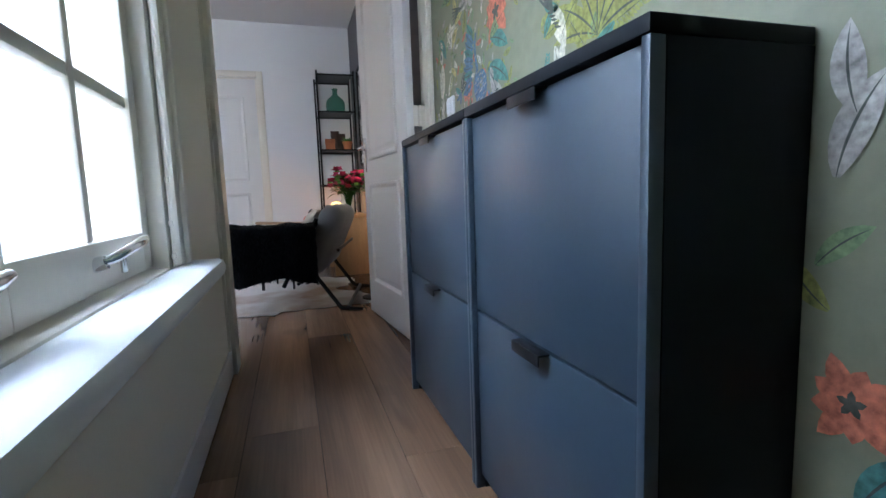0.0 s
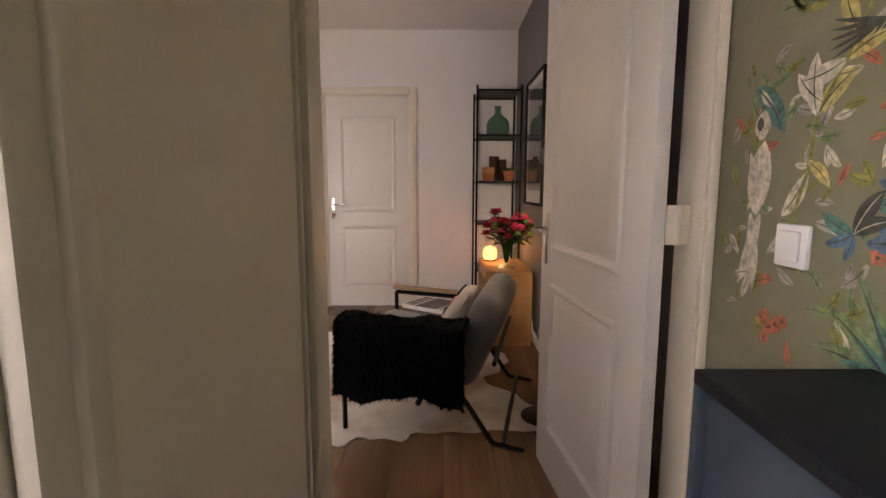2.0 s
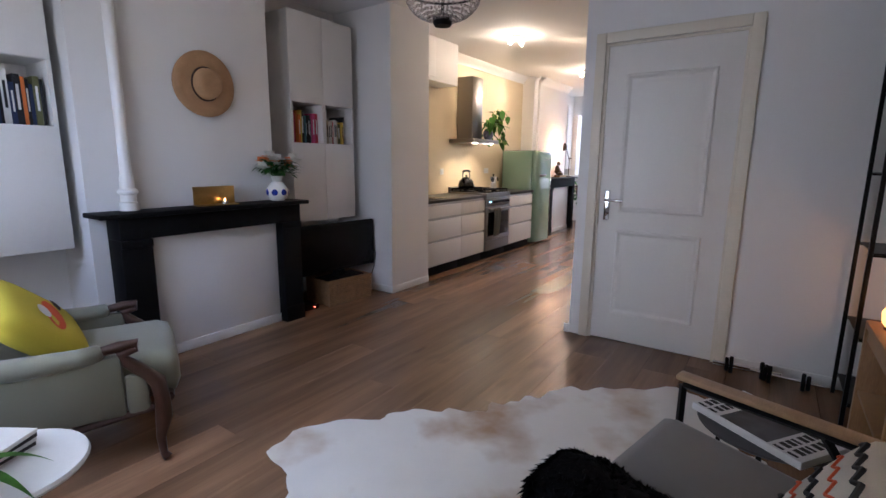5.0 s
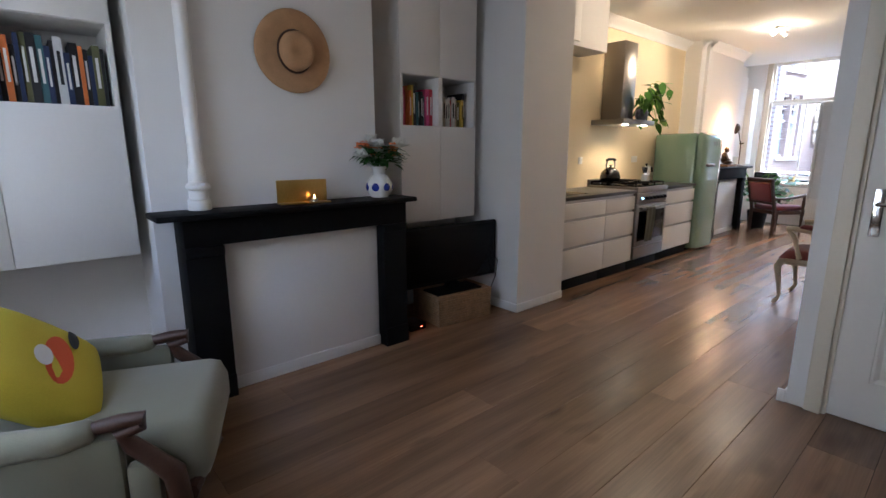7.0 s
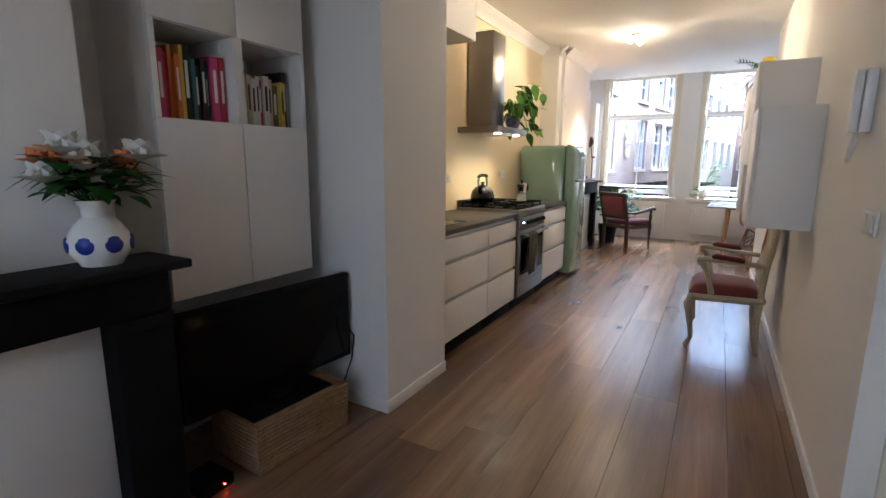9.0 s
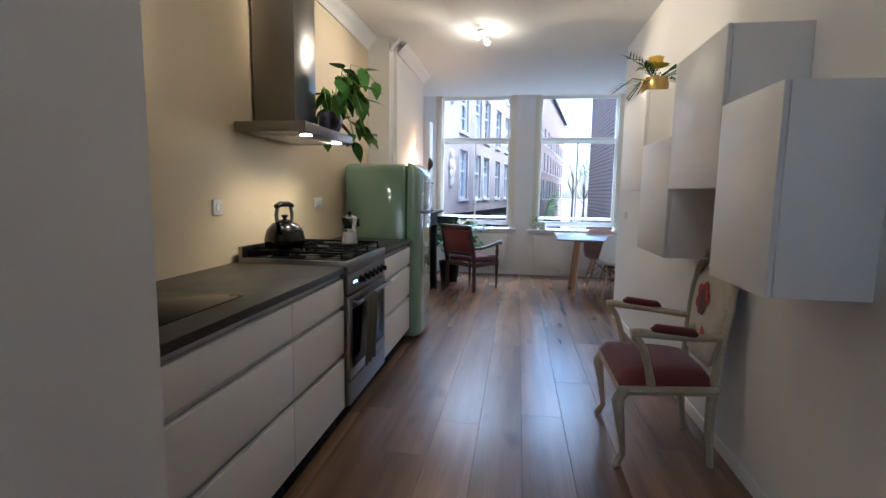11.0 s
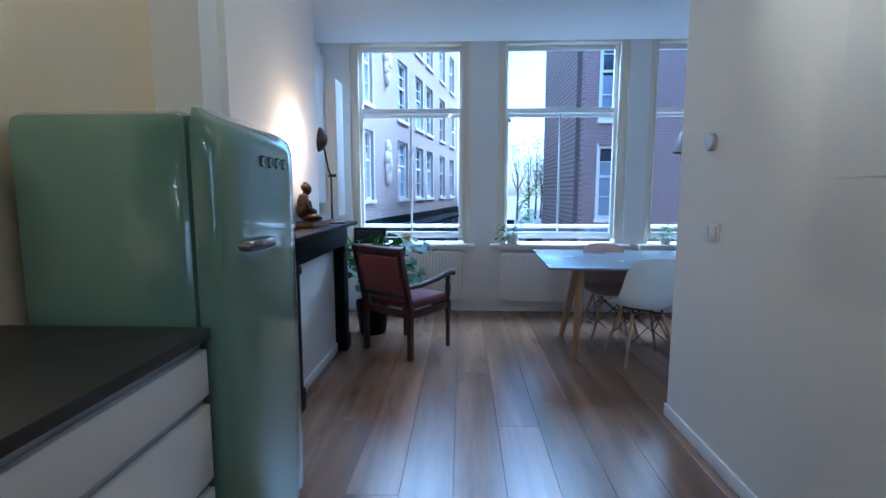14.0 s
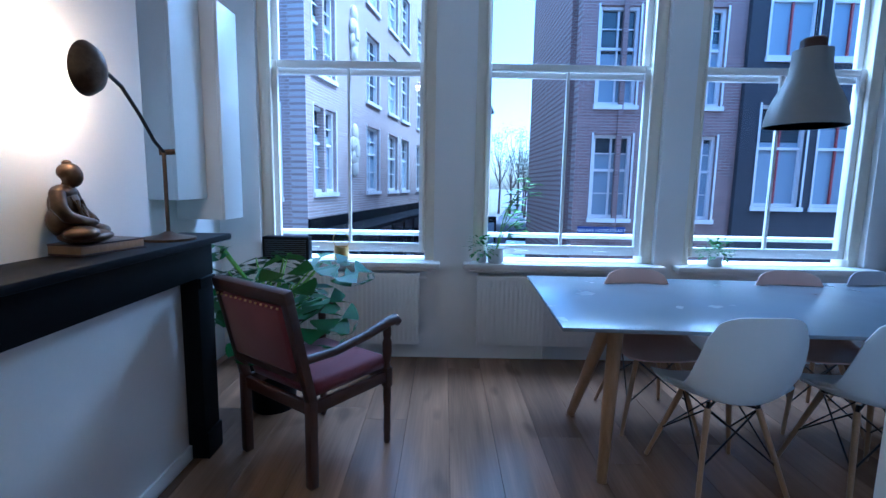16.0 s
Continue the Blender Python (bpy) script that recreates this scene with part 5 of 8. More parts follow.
def antique_armchair():
    """Sage armchair with dark carved frame. Local: seat faces +x after the turn."""
    c = thing("antique_armchair", (-2.50, 3.36, 0), "sage green upholstered armchair with carved dark wooden frame", "armchair", rz=67)
    w = 0.68
    h = w / 2
    for s in (-1, 1):
        bm = B()
        y = s * h
        tube(bm, [(0.125, y, 0.545), (0.20, y, 0.555), (0.262, y, 0.56), (0.255, y, 0.535), (0.20, y, 0.52), (0.22, y, 0.48), (0.28, y * 1.02, 0.42), (0.325, y * 1.03, 0.37), (0.335, y * 1.04, 0.29), (0.335, y * 1.05, 0.20), (0.315, y * 1.06, 0.10), (0.32, y * 1.1, 0.03), (0.335, y * 1.13, 0.008)], [0.02, 0.024, 0.02, 0.018, 0.026, 0.026, 0.028, 0.034, 0.032, 0.036, 0.02, 0.016, 0.02], 12)
        part("front_leg", bm, M["walnut"], c, "carved dark cabriole leg and arm support")
        bm = B()
        tube(bm, [(-0.38, y * 0.9, 0.30), (-0.40, y * 0.9, 0.15), (-0.45, y * 0.9, 0.0)], [0.024, 0.02, 0.018], 8)
        part("back_leg", bm, M["walnut"], c)
        bm = B()
        tube(bm, [(-0.40, y, 0.545), (-0.15, y * 1.02, 0.53), (0.05, y * 1.02, 0.53), (0.125, y, 0.54), (0.14, y, 0.54)], [0.048, 0.046, 0.042, 0.036, 0.02], 14)
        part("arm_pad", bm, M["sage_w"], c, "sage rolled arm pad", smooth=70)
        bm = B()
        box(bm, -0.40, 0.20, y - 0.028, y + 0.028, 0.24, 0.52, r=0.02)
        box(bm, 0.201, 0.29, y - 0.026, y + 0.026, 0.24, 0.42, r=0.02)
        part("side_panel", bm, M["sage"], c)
        bm = B()
        tube(bm, [(-0.40, y, 0.22), (0.0, y * 1.01, 0.215), (0.30, y, 0.25)], [0.02, 0.018, 0.022], 8)
        part("side_rail", bm, M["walnut"], c)
    bm = B()
    tube(bm, [(0.36, -h, 0.28), (0.38, 0, 0.24), (0.36, h, 0.28)], 0.024, 8)
    part("front_rail", bm, M["walnut"], c)
    bm = B()
    box(bm, -0.36, 0.42, -h + 0.04, h - 0.04, 0.25, 0.48, r=0.07)
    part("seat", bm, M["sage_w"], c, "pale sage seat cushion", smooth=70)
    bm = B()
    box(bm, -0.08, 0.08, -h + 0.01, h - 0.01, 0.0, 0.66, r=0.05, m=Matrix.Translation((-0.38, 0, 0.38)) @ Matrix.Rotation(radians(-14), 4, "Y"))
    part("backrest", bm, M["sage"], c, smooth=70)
    p = tagged(new("throw_pillow"), "yellow pillow with an orange toucan print on the armchair", "pillow")
    p.matrix_world = pose(-2.50, 3.36, 0, 0, 0, 67) @ pose(-0.12, -0.02, 0.62, 0, 48, 0) @ pose(0, 0, 0, 0, 0, 25)
    bm = B()
    cushion(bm, 0.44, 0.44, 0.15)
    part("cover", bm, M["cushion_y"], p, smooth=80)
    for nm, x, y, rx, ry, mm in (("print_body", 0.02, -0.02, 0.05, 0.12, M["orange"]), ("print_breast", -0.03, -0.03, 0.03, 0.05, M["page"]), ("print_beak", 0.07, 0.12, 0.02, 0.06, M["ink"])):
        bm = B()
        vs = [bm.verts.new((x + rx * math.cos(a), y + ry * math.sin(a), 0.0)) for a in [6.2832 * k / 20 for k in range(20)]]
        for v in vs:
            u, q = v.co.x / 0.22, v.co.y / 0.22
            v.co.z = 0.075 * max(0.0, (1 - u ** 4) * (1 - q ** 4)) ** 0.35 + (0.002 if nm == "print_body" else 0.004)
        bm.faces.new(vs)
        part(nm, bm, mm, p, "printed bird shape")


antique_armchair()
rt = thing("round_table", (-1.66, 2.90, 0), "small round white marble side table", "table")
bm = B()
lathe(bm, [(0.001, 0.43), (0.215, 0.43), (0.22, 0.44), (0.215, 0.45), (0.001, 0.45)], seg=36)
part("tabletop", bm, M["ceramic"], rt)
bm = B()
lathe(bm, [(0.14, 0.0), (0.14, 0.012), (0.014, 0.02), (0.014, 0.429)], seg=24)
part("pedestal", bm, M["metal_b"], rt)
for k in range(4):
    bk = thing("magazine", (-1.78 + 0.006 * k, 2.90, 0.45 + 0.014 * k), "magazine in a small stack on the round table", "magazine", "stacked magazines", rz=25 + 3 * k)
    boxpart("page_block", (-0.10, 0.10, -0.07, 0.07, 0, 0.0135), M["page"] if k % 2 else bookmats[3], bk, r=0.001)
sp = thing("snake_plant", (-1.58, 2.80, 0.45), "green long-leaved plant in a white pot", "plant")
bm = B()
lathe(bm, [(0.001, 0), (0.05, 0), (0.06, 0.08), (0.052, 0.08), (0.05, 0.06), (0.001, 0.06)], seg=20)
part("pot", bm, M["ceramic"], sp)
for k in range(7):
    bm = B()
    a = 0.9 * k + 0.6
    leaf(bm, (0, 0, 0.06), (math.cos(a), math.sin(a), 0.6), 0.24, 0.035, 0.75, n=8)
    part("leaf", bm, M["leaf"], sp)


def chandelier():
    c = thing("chandelier", (-1.42, 4.83, 2.06), "dark metal chandelier hung with glass beads", "chandelier")
    bm = B()
    lathe(bm, [(0.001, 0.0), (0.045, 0.0), (0.05, 0.01), (0.05, 0.045), (0.03, 0.06), (0.001, 0.06)], seg=20)
    part("hub", bm, M["black"], c)
    bm = B()
    rod(bm, (0, 0, 0.06), (0, 0, 0.735), 0.008)
    part("stem", bm, M["metal_b"], c)
    for r, z in ((0.20, 0.17), (0.13, 0.30), (0.07, 0.42)):
        bm = B()
        tube(bm, [(r * math.cos(6.2832 * k / 36), r * math.sin(6.2832 * k / 36), z) for k in range(36)], 0.006, 6, closed=True)
        part("ring", bm, M["metal_b"], c)
    string = None
    for k in range(40):
        a = 6.2832 * k / 40
        if string:
            s = new("bead_string", string.data)
            s.parent = c
            s.matrix_basis = pose(0, 0, 0, 0, 0, math.degrees(a))
            continue
        bm = B()
        for j in range(9):
            t = j / 8
            r = 0.05 + 0.15 * math.sin(t * math.pi / 2)
            z = 0.03 + 0.14 * t ** 1.7
            bmesh.ops.create_icosphere(bm, subdivisions=1, radius=0.0085, matrix=Matrix.Translation((r * math.cos(a), r * math.sin(a), z)))
        for j in range(6):
            t = j / 6
            r = 0.20 - 0.13 * t
            bmesh.ops.create_icosphere(bm, subdivisions=1, radius=0.007, matrix=Matrix.Translation((r * math.cos(a), r * math.sin(a), 0.17 + 0.25 * t)))
        string = part("bead_string", bm, M["beads"], c, "string of clear glass beads")
    bm = B()
    lathe(bm, [(0.05, 0.735), (0.05, 0.72), (0.01, 0.70)], seg=16)
    part("ceiling_rose", bm, M["metal_b"], c)


M["beads"] = mat("glass_bead", (0.85, 0.82, 0.8), 0.05, trans=0.9, bump=0, var=0.1)
chandelier()

# hall details
sw = thing("light_switch", (0.899, 2.143, 1.147), "white square wall switch on the jungle wallpaper", "switch")
boxpart("plate", (-0.012, 0.0, -0.04, 0.04, -0.04, 0.04), M["plastic"], sw, r=0.004)
boxpart("rocker", (-0.018, -0.0125, -0.028, 0.028, -0.028, 0.028), M["plastic"], sw, r=0.003)
bm = B()
tube(bm, [(-3.20, 6.13, 0.52), (-3.17, 6.19, 0.42), (-3.20, 6.20, 0.28), (-3.24, 6.18, 0.15), (-3.26, 6.14, 0.02)], 0.004, 6)
tagged(part("cable", bm, M["black"], None), "black cable hanging behind the television", "cable")
md = thing("media_box", (-3.28, 5.38, 0), "small black media box with a red standby light", "media box")
boxpart("case", (-0.09, 0.07, -0.07, 0.07, 0, 0.05), M["black"], md, r=0.004)
boxpart("standby_light", (0.0705, 0.073, 0.02, 0.026, 0.02, 0.026), mat("red_led", (1, 0.05, 0.02), 0.5, emit=4, bump=0), md, r=0)
# ---- kitchen, loose things ----
def kettle():
    k = thing("kettle", (-3.49, 8.46, 0.969), "black enamel whistling kettle on the hob", "kettle", rz=0)
    bm = B()
    lathe(bm, [(0.001, 0), (0.10, 0.0), (0.112, 0.012), (0.114, 0.05), (0.10, 0.10), (0.07, 0.135), (0.045, 0.145), (0.001, 0.147)], seg=32)
    part("body", bm, M["enamel"], k, smooth=60)
    bm = B()
    lathe(bm, [(0.045, 0.146), (0.04, 0.155), (0.012, 0.16), (0.010, 0.168), (0.02, 0.175), (0.018, 0.185), (0.001, 0.188)], seg=20)
    part("lid", bm, M["enamel"], k)
    bm = B()
    tube(bm, [(0.02, -0.09, 0.09), (0.03, -0.13, 0.125), (0.034, -0.145, 0.145)], [0.02, 0.014, 0.012], 12)
    part("spout", bm, M["enamel"], k)
    for s in (-1, 1):
        bm = B()
        tube(bm, [(0, s * 0.085, 0.11), (0, s * 0.095, 0.19), (0, s * 0.075, 0.235)], [0.008, 0.011, 0.011], 8)
        part("handle_arm", bm, M["steel"], k, "steel handle arm")
    bm = B()
    tube(bm, [(0, -0.095, 0.235), (0, -0.05, 0.247), (0, 0.05, 0.247), (0, 0.095, 0.235)], [0.014, 0.016, 0.016, 0.014], 12)
    part("grip", bm, M["enamel"], k)


M["enamel"] = mat("black_enamel", (0.003, 0.003, 0.0035), 0.16, var=0.1, bump=0.01, coat=0.0)
kettle()
mk = thing("moka_pot", (-3.20, 8.74, 0.969), "aluminium stovetop coffee maker on the hob", "coffee maker")
bm = B()
lathe(bm, [(0.05, 0.0), (0.052, 0.01), (0.042, 0.075)], seg=8)
part("boiler", bm, M["alu"], mk, smooth=10)
bm = B()
lathe(bm, [(0.044, 0.076), (0.044, 0.09), (0.036, 0.095), (0.052, 0.16), (0.05, 0.165), (0.02, 0.178)], seg=8)
part("upper_pot", bm, M["chrome"], mk, smooth=10)
bm = B()
lathe(bm, [(0.008, 0.176), (0.014, 0.19), (0.012, 0.20), (0.001, 0.202)], seg=12)
part("lid_knob", bm, M["black"], mk)
bm = B()
tube(bm, [(0.02, 0.045, 0.155), (0.025, 0.085, 0.15), (0.025, 0.09, 0.10)], 0.009, 8)
part("handle", bm, M["black"], mk)


def towel():
    t = thing("kitchen_towel", (-2.987, 8.36, 0.70), "olive grey kitchen towel over the oven handle", "towel")

    def surf(u, v):
        y = 0.20 * u * (1 - 0.12 * v)
        fold = 0.008 * math.sin(14 * u + 2 * v) * (0.3 + v)
        if v < 0.12:
            return (-0.018 + 0.036 * v / 0.12, y, 0.013 * math.sin(math.pi * v / 0.12) + 0.002)
        return (0.018 + fold, y + 0.01 * math.sin(5 * v), -0.42 * (v - 0.12))
    bm = B()
    sheet(bm, surf, 20, 24, thick=0.004)
    part("cloth", bm, mat("olive_towel", (0.085, 0.08, 0.055), 0.95, var=0.15, grain=300, bump=0.4), t, smooth=80)


towel()
for y, wide, z in ((8.11, 0.075, 1.203), (9.36, 0.14, 1.203)):
    s = thing("wall_socket", (KB, y, z), "white plastic socket on the cream kitchen wall", "socket")
    boxpart("plate", (0.0005, 0.012, -wide / 2, wide / 2, -0.04, 0.04), M["plastic"], s, r=0.004)
    for k in range(2 if wide > 0.1 else 1):
        yc = (k - 0.5) * 0.07 if wide > 0.1 else 0.0
        bm = B()
        m = Matrix.Translation((0.0125, yc, 0)) @ Matrix.Rotation(radians(90), 4, "Y")
        lathe(bm, [(0.022, 0.0), (0.022, 0.004), (0.018, 0.004), (0.017, 0.0015), (0.001, 0.0015)], seg=18, m=m)
        part("insert", bm, M["plastic"], s)
sl = thing("soap_dish", (-3.60, 8.66, 0.986), "small pale blue box behind the kettle", "box")
boxpart("box", (-0.02, 0.02, -0.05, 0.05, 0, 0.035), mat("pale_blue", (0.3, 0.42, 0.55), 0.4), sl)


def trailing_plant():
    p = thing("trailing_plant", (-3.34, 8.80, 1.656), "trailing green philodendron in a patterned pot on the hood", "plant")
    bm = B()
    lathe(bm, [(0.001, 0), (0.05, 0.0), (0.072, 0.05), (0.075, 0.09), (0.06, 0.125), (0.054, 0.125), (0.05, 0.1), (0.001, 0.1)], seg=24)
    pot = part("pot", bm, M["pot_pattern"], p, "dark blue and white pot")
    rnd = random.Random(21)
    for k in range(13):
        a = rnd.uniform(-1.2, 2.6)
        reach = rnd.uniform(0.12, 0.34)
        top = Vector((reach * 0.5 * math.cos(a), reach * 0.6 * math.sin(a), 0.12 + rnd.uniform(0.05, 0.36)))
        end = Vector((reach * math.cos(a) + 0.02, reach * math.sin(a) + 0.02, rnd.uniform(-0.10, 0.34)))
        pts = [(0, 0, 0.1), tuple(top * 0.7), tuple(top), tuple((top + end) / 2 + Vector((0, 0, 0.03))), tuple(end)]
        bm = B()
        tube(bm, pts, 0.003, 5)
        part("stem", bm, M["leaf_l"], p)
        for j in range(5):
            t = rnd.uniform(0.35, 1.0)
            i = min(3, int(t * 4))
            q = Vector(pts[i]).lerp(Vector(pts[i + 1]), t * 4 - i)
            b = a + rnd.uniform(-1.3, 1.3)
            bm = B()
            leaf(bm, q, (math.cos(b) * 0.6, math.sin(b) * 0.8, rnd.uniform(-1.6, 0.1)), rnd.uniform(0.11, 0.17), rnd.uniform(0.06, 0.085), 0.15, n=7)
            part("leaf", bm, M["leaf"] if rnd.random() < 0.8 else M["leaf_l"], p)


M["pot_pattern"] = mat("patterned_pot", (0.07, 0.075, 0.11), 0.3, var=0.9, scale=14, grain=30, bump=0)
trailing_plant()
uc = thing("upper_cabinet", (KB, 6.868, 2.30), "white boxed-in cupboard under the kitchen ceiling", "cabinet")
boxpart("body", (0.0, 0.32, 0.0, 1.13, 0.0, 0.498), M["wall"], uc, r=0.002)
boxpart("door", (0.3205, 0.338, 0.25, 0.62, 0.04, 0.46), M["wall"], uc, r=0.003)


def wall_box(y0, y1, z0, z1):
    b = thing("wall_cabinet", (KR, y0, z0), "plain white handleless wall cabinet", "cabinet", "staggered wall cabinets")
    w, h = y1 - y0, z1 - z0
    boxpart("body", (-0.280, -0.001, 0.001, w - 0.001, 0.001, h - 0.001), M["white"], b, r=0.001)
    boxpart("door", (-0.300, -0.282, 0.0005, w - 0.0005, 0.0, h), M["white"], b, r=0.0015)


wall_box(9.062, 9.68, 1.33, 1.945)
wall_box(8.50, 9.06, 0.972, 1.60)
wall_box(7.90, 8.498, 1.33, 1.945)
wall_box(7.46, 7.898, 0.985, 1.64)


def pot_arrangement():
    p = thing("plant_arrangement", (-1.27, 9.40, 1.945), "yellow flower and feathery greens in a brass pot on the cabinet", "plant")
    bm = B()
    lathe(bm, [(0.001, 0), (0.06, 0.0), (0.085, 0.05), (0.09, 0.10), (0.08, 0.14), (0.073, 0.14), (0.07, 0.11), (0.001, 0.11)], seg=24)
    part("pot", bm, M["brass"], p)
    bm = B()
    blossom(bm, (0.0, 0.0, 0.20), 0.10, rows=3, petals=12)
    part("flower", bm, M["yellow"], p)
    rnd = random.Random(5)
    for k in range(16):
        a = rnd.uniform(0, 6.28)
        bm = B()
        d = Vector((math.cos(a), math.sin(a), rnd.uniform(-0.1, 0.9)))
        L = rnd.uniform(0.18, 0.36)
        for j in range(9):
            t = (j + 1) / 10
            q = Vector((0, 0, 0.13)) + d * L * t + Vector((0, 0, -0.12 * t * t))
            for s in (-1, 1):
                leaf(bm, q, d + s * 0.7 * d.cross(Vector((0, 0, 1))), 0.08, 0.009, 0.1, n=3)
        tube(bm, [(0, 0, 0.12), tuple(Vector((0, 0, 0.13)) + d * L * 0.5), tuple(Vector((0, 0, 0.01)) + d * L)], 0.003, 5)
        part("frond", bm, M["leaf_d"], p)


pot_arrangement()


M["woven_red"] = mat("woven_red", (0.42, 0.07, 0.06), 0.9, var=0.35, scale=25, grain=300, bump=0.3)
M["woven_grey"] = mat("woven_grey", (0.36, 0.30, 0.25), 0.9, var=0.35, scale=25, grain=300, bump=0.3)


def fauteuil():
    """Louis-style open armchair. Local: faces -x."""
    c = thing("open_armchair", (-1.44, 8.415, 0), "cream carved open armchair with red velvet seat", "armchair", rz=0)
    wf, wr = 0.27, 0.20
    for s in (-1, 1):
        bm = B()
        tube(bm, [(-0.19, s * wf, 0.40), (-0.225, s * wf * 1.02, 0.33), (-0.20, s * wf, 0.18), (-0.185, s * wf, 0.07), (-0.215, s * wf * 1.03, 0.015), (-0.225, s * wf * 1.03, 0.004)], [0.03, 0.028, 0.018, 0.014, 0.018, 0.012], 10)
        part("front_leg", bm, M["cream_wood"], c, "cream cabriole leg")
        bm = B()
        tube(bm, [(0.22, s * wr, 0.40), (0.215, s * wr, 0.20), (0.235, s * wr, 0.0)], [0.027, 0.022, 0.016], 8)
        part("back_leg", bm, M["cream_wood"], c)
        bm = B()
        tube(bm, [(0.22, s * wr, 0.40), (0.235, s * (wr + 0.02), 0.62), (0.255, s * (wr + 0.03), 0.80), (0.265, s * (wr - 0.01), 0.92), (0.27, s * 0.12, 0.985), (0.275, s * 0.05, 0.97), (0.275, 0, 0.985)], [0.02, 0.019, 0.02, 0.021, 0.022, 0.018, 0.022], 10)
        part("back_frame", bm, M["cream_wood"], c, "cream carved back frame")
        bm = B()
        tube(bm, [(-0.08, s * (wf + 0.005), 0.42), (-0.10, s * (wf + 0.02), 0.50), (-0.13, s * (wf + 0.03), 0.60), (-0.175, s * (wf + 0.03), 0.655)], [0.022, 0.017, 0.018, 0.022], 8)
        tube(bm, [(-0.19, s * (wf + 0.03), 0.665), (-0.15, s * (wf + 0.03), 0.672), (0.05, s * (wf + 0.01), 0.655), (0.24, s * (wr + 0.02), 0.645)], [0.024, 0.022, 0.018, 0.018], 10)
        part("arm", bm, M["cream_wood"], c)
        bm = B()
        tube(bm, [(-0.10, s * (wf + 0.027), 0.685), (-0.08, s * (wf + 0.025), 0.695), (0.08, s * (wf + 0.012), 0.68), (0.10, s * (wf + 0.01), 0.668)], [0.012, 0.022, 0.022, 0.012], 10)
        part("arm_pad", bm, M["red"], c, "red velvet arm pad")
    bm = B()
    for a, b in (((-0.20, -wf), (-0.20, wf)), ((0.23, -wr), (0.23, wr)), ((-0.20, -wf), (0.23, -wr)), ((-0.20, wf), (0.23, wr))):
        rod(bm, (*a, 0.385), (*b, 0.385), 0.03, seg=8)
    part("seat_rail", bm, M["cream_wood"], c)
    bm = B()

    def seat(u, v):
        x = -0.225 + 0.45 * u
        half = (wf + 0.02) + (wr - wf) * u
        e = max(0.0, (1 - (2 * u - 1) ** 4) * (1 - (2 * v - 1) ** 4)) ** 0.3
        return (x, (2 * v - 1) * half, 0.41 + 0.075 * e)
    g = sheet(bm, seat, 14, 14)
    part("seat", bm, M["red"], c, "red velvet seat", smooth=80)
    bm = B()

    def back(u, v):
        a = 2 * u - 1
        half = 0.13 + 0.075 * min(1, v * 1.6)
        z = 0.47 + 0.47 * v - 0.05 * a * a * v
        e = max(0.0, (1 - a ** 4) * (1 - (2 * v - 1) ** 4)) ** 0.3
        return (0.215 + 0.06 * v - 0.03 * e, a * half, z)
    sheet(bm, back, 12, 12, thick=0.03)
    pad = part("back_pad", bm, M["ivory"], c, "ivory tapestry back", smooth=80)
    def on_back(y, z, lift):
        v = (z - 0.47) / 0.47
        a = y / (0.13 + 0.075 * min(1, v * 1.6))
        e = max(0.0, (1 - a ** 4) * (1 - (2 * v - 1) ** 4)) ** 0.3
        return (0.215 + 0.06 * v - 0.03 * e - lift, y, z)
    for k, (y, z, r, petals, tone) in enumerate(((0.01, 0.79, 0.085, 5, M["woven_red"]), (0.0, 0.745, 0.05, 4, M["red"]), (0.015, 0.80, 0.035, 5, M["red"]), (-0.07, 0.63, 0.03, 3, M["woven_red"]), (0.08, 0.60, 0.03, 3, M["woven_grey"]), (0.02, 0.60, 0.05, 3, M["woven_grey"]))):
        bm = B()
        n = 40
        mid = bm.verts.new(on_back(y, z, 0.006 + 0.0006 * k))
        ring = [bm.verts.new(on_back(y + q * math.cos(t), z + q * math.sin(t), 0.006 + 0.0006 * k)) for t, q in ((6.2832 * i / n, r * (0.72 + 0.28 * abs(math.sin(petals * 3.1416 * i / n)))) for i in range(n))]
        for i in range(n):
            bm.faces.new((mid, ring[i], ring[(i + 1) % n]))
        part("woven_rose", bm, tone, pad, "woven rose of the tapestry", smooth=None)
    bm = B()
    tube(bm, [(0.27, -0.06, 0.995), (0.265, -0.03, 1.03), (0.265, 0.0, 1.045), (0.265, 0.03, 1.03), (0.27, 0.06, 0.995)], [0.012, 0.018, 0.022, 0.018, 0.012], 8)
    part("crest", bm, M["cream_wood"], c, "carved crest")
    for s in (-1, 1):
        bm = B()
        tube(bm, [(0.262 - 0.004 * k, s * (0.10 + (0.045 - 0.005 * k) * math.cos(0.9 * k)), 1.0 + (0.03 - 0.0035 * k) * math.sin(0.9 * k)) for k in range(8)], [0.014 - 0.001 * k for k in range(8)], 8)
        part("carved_scroll", bm, M["cream_wood"], c, "carved leaf scroll")


fauteuil()


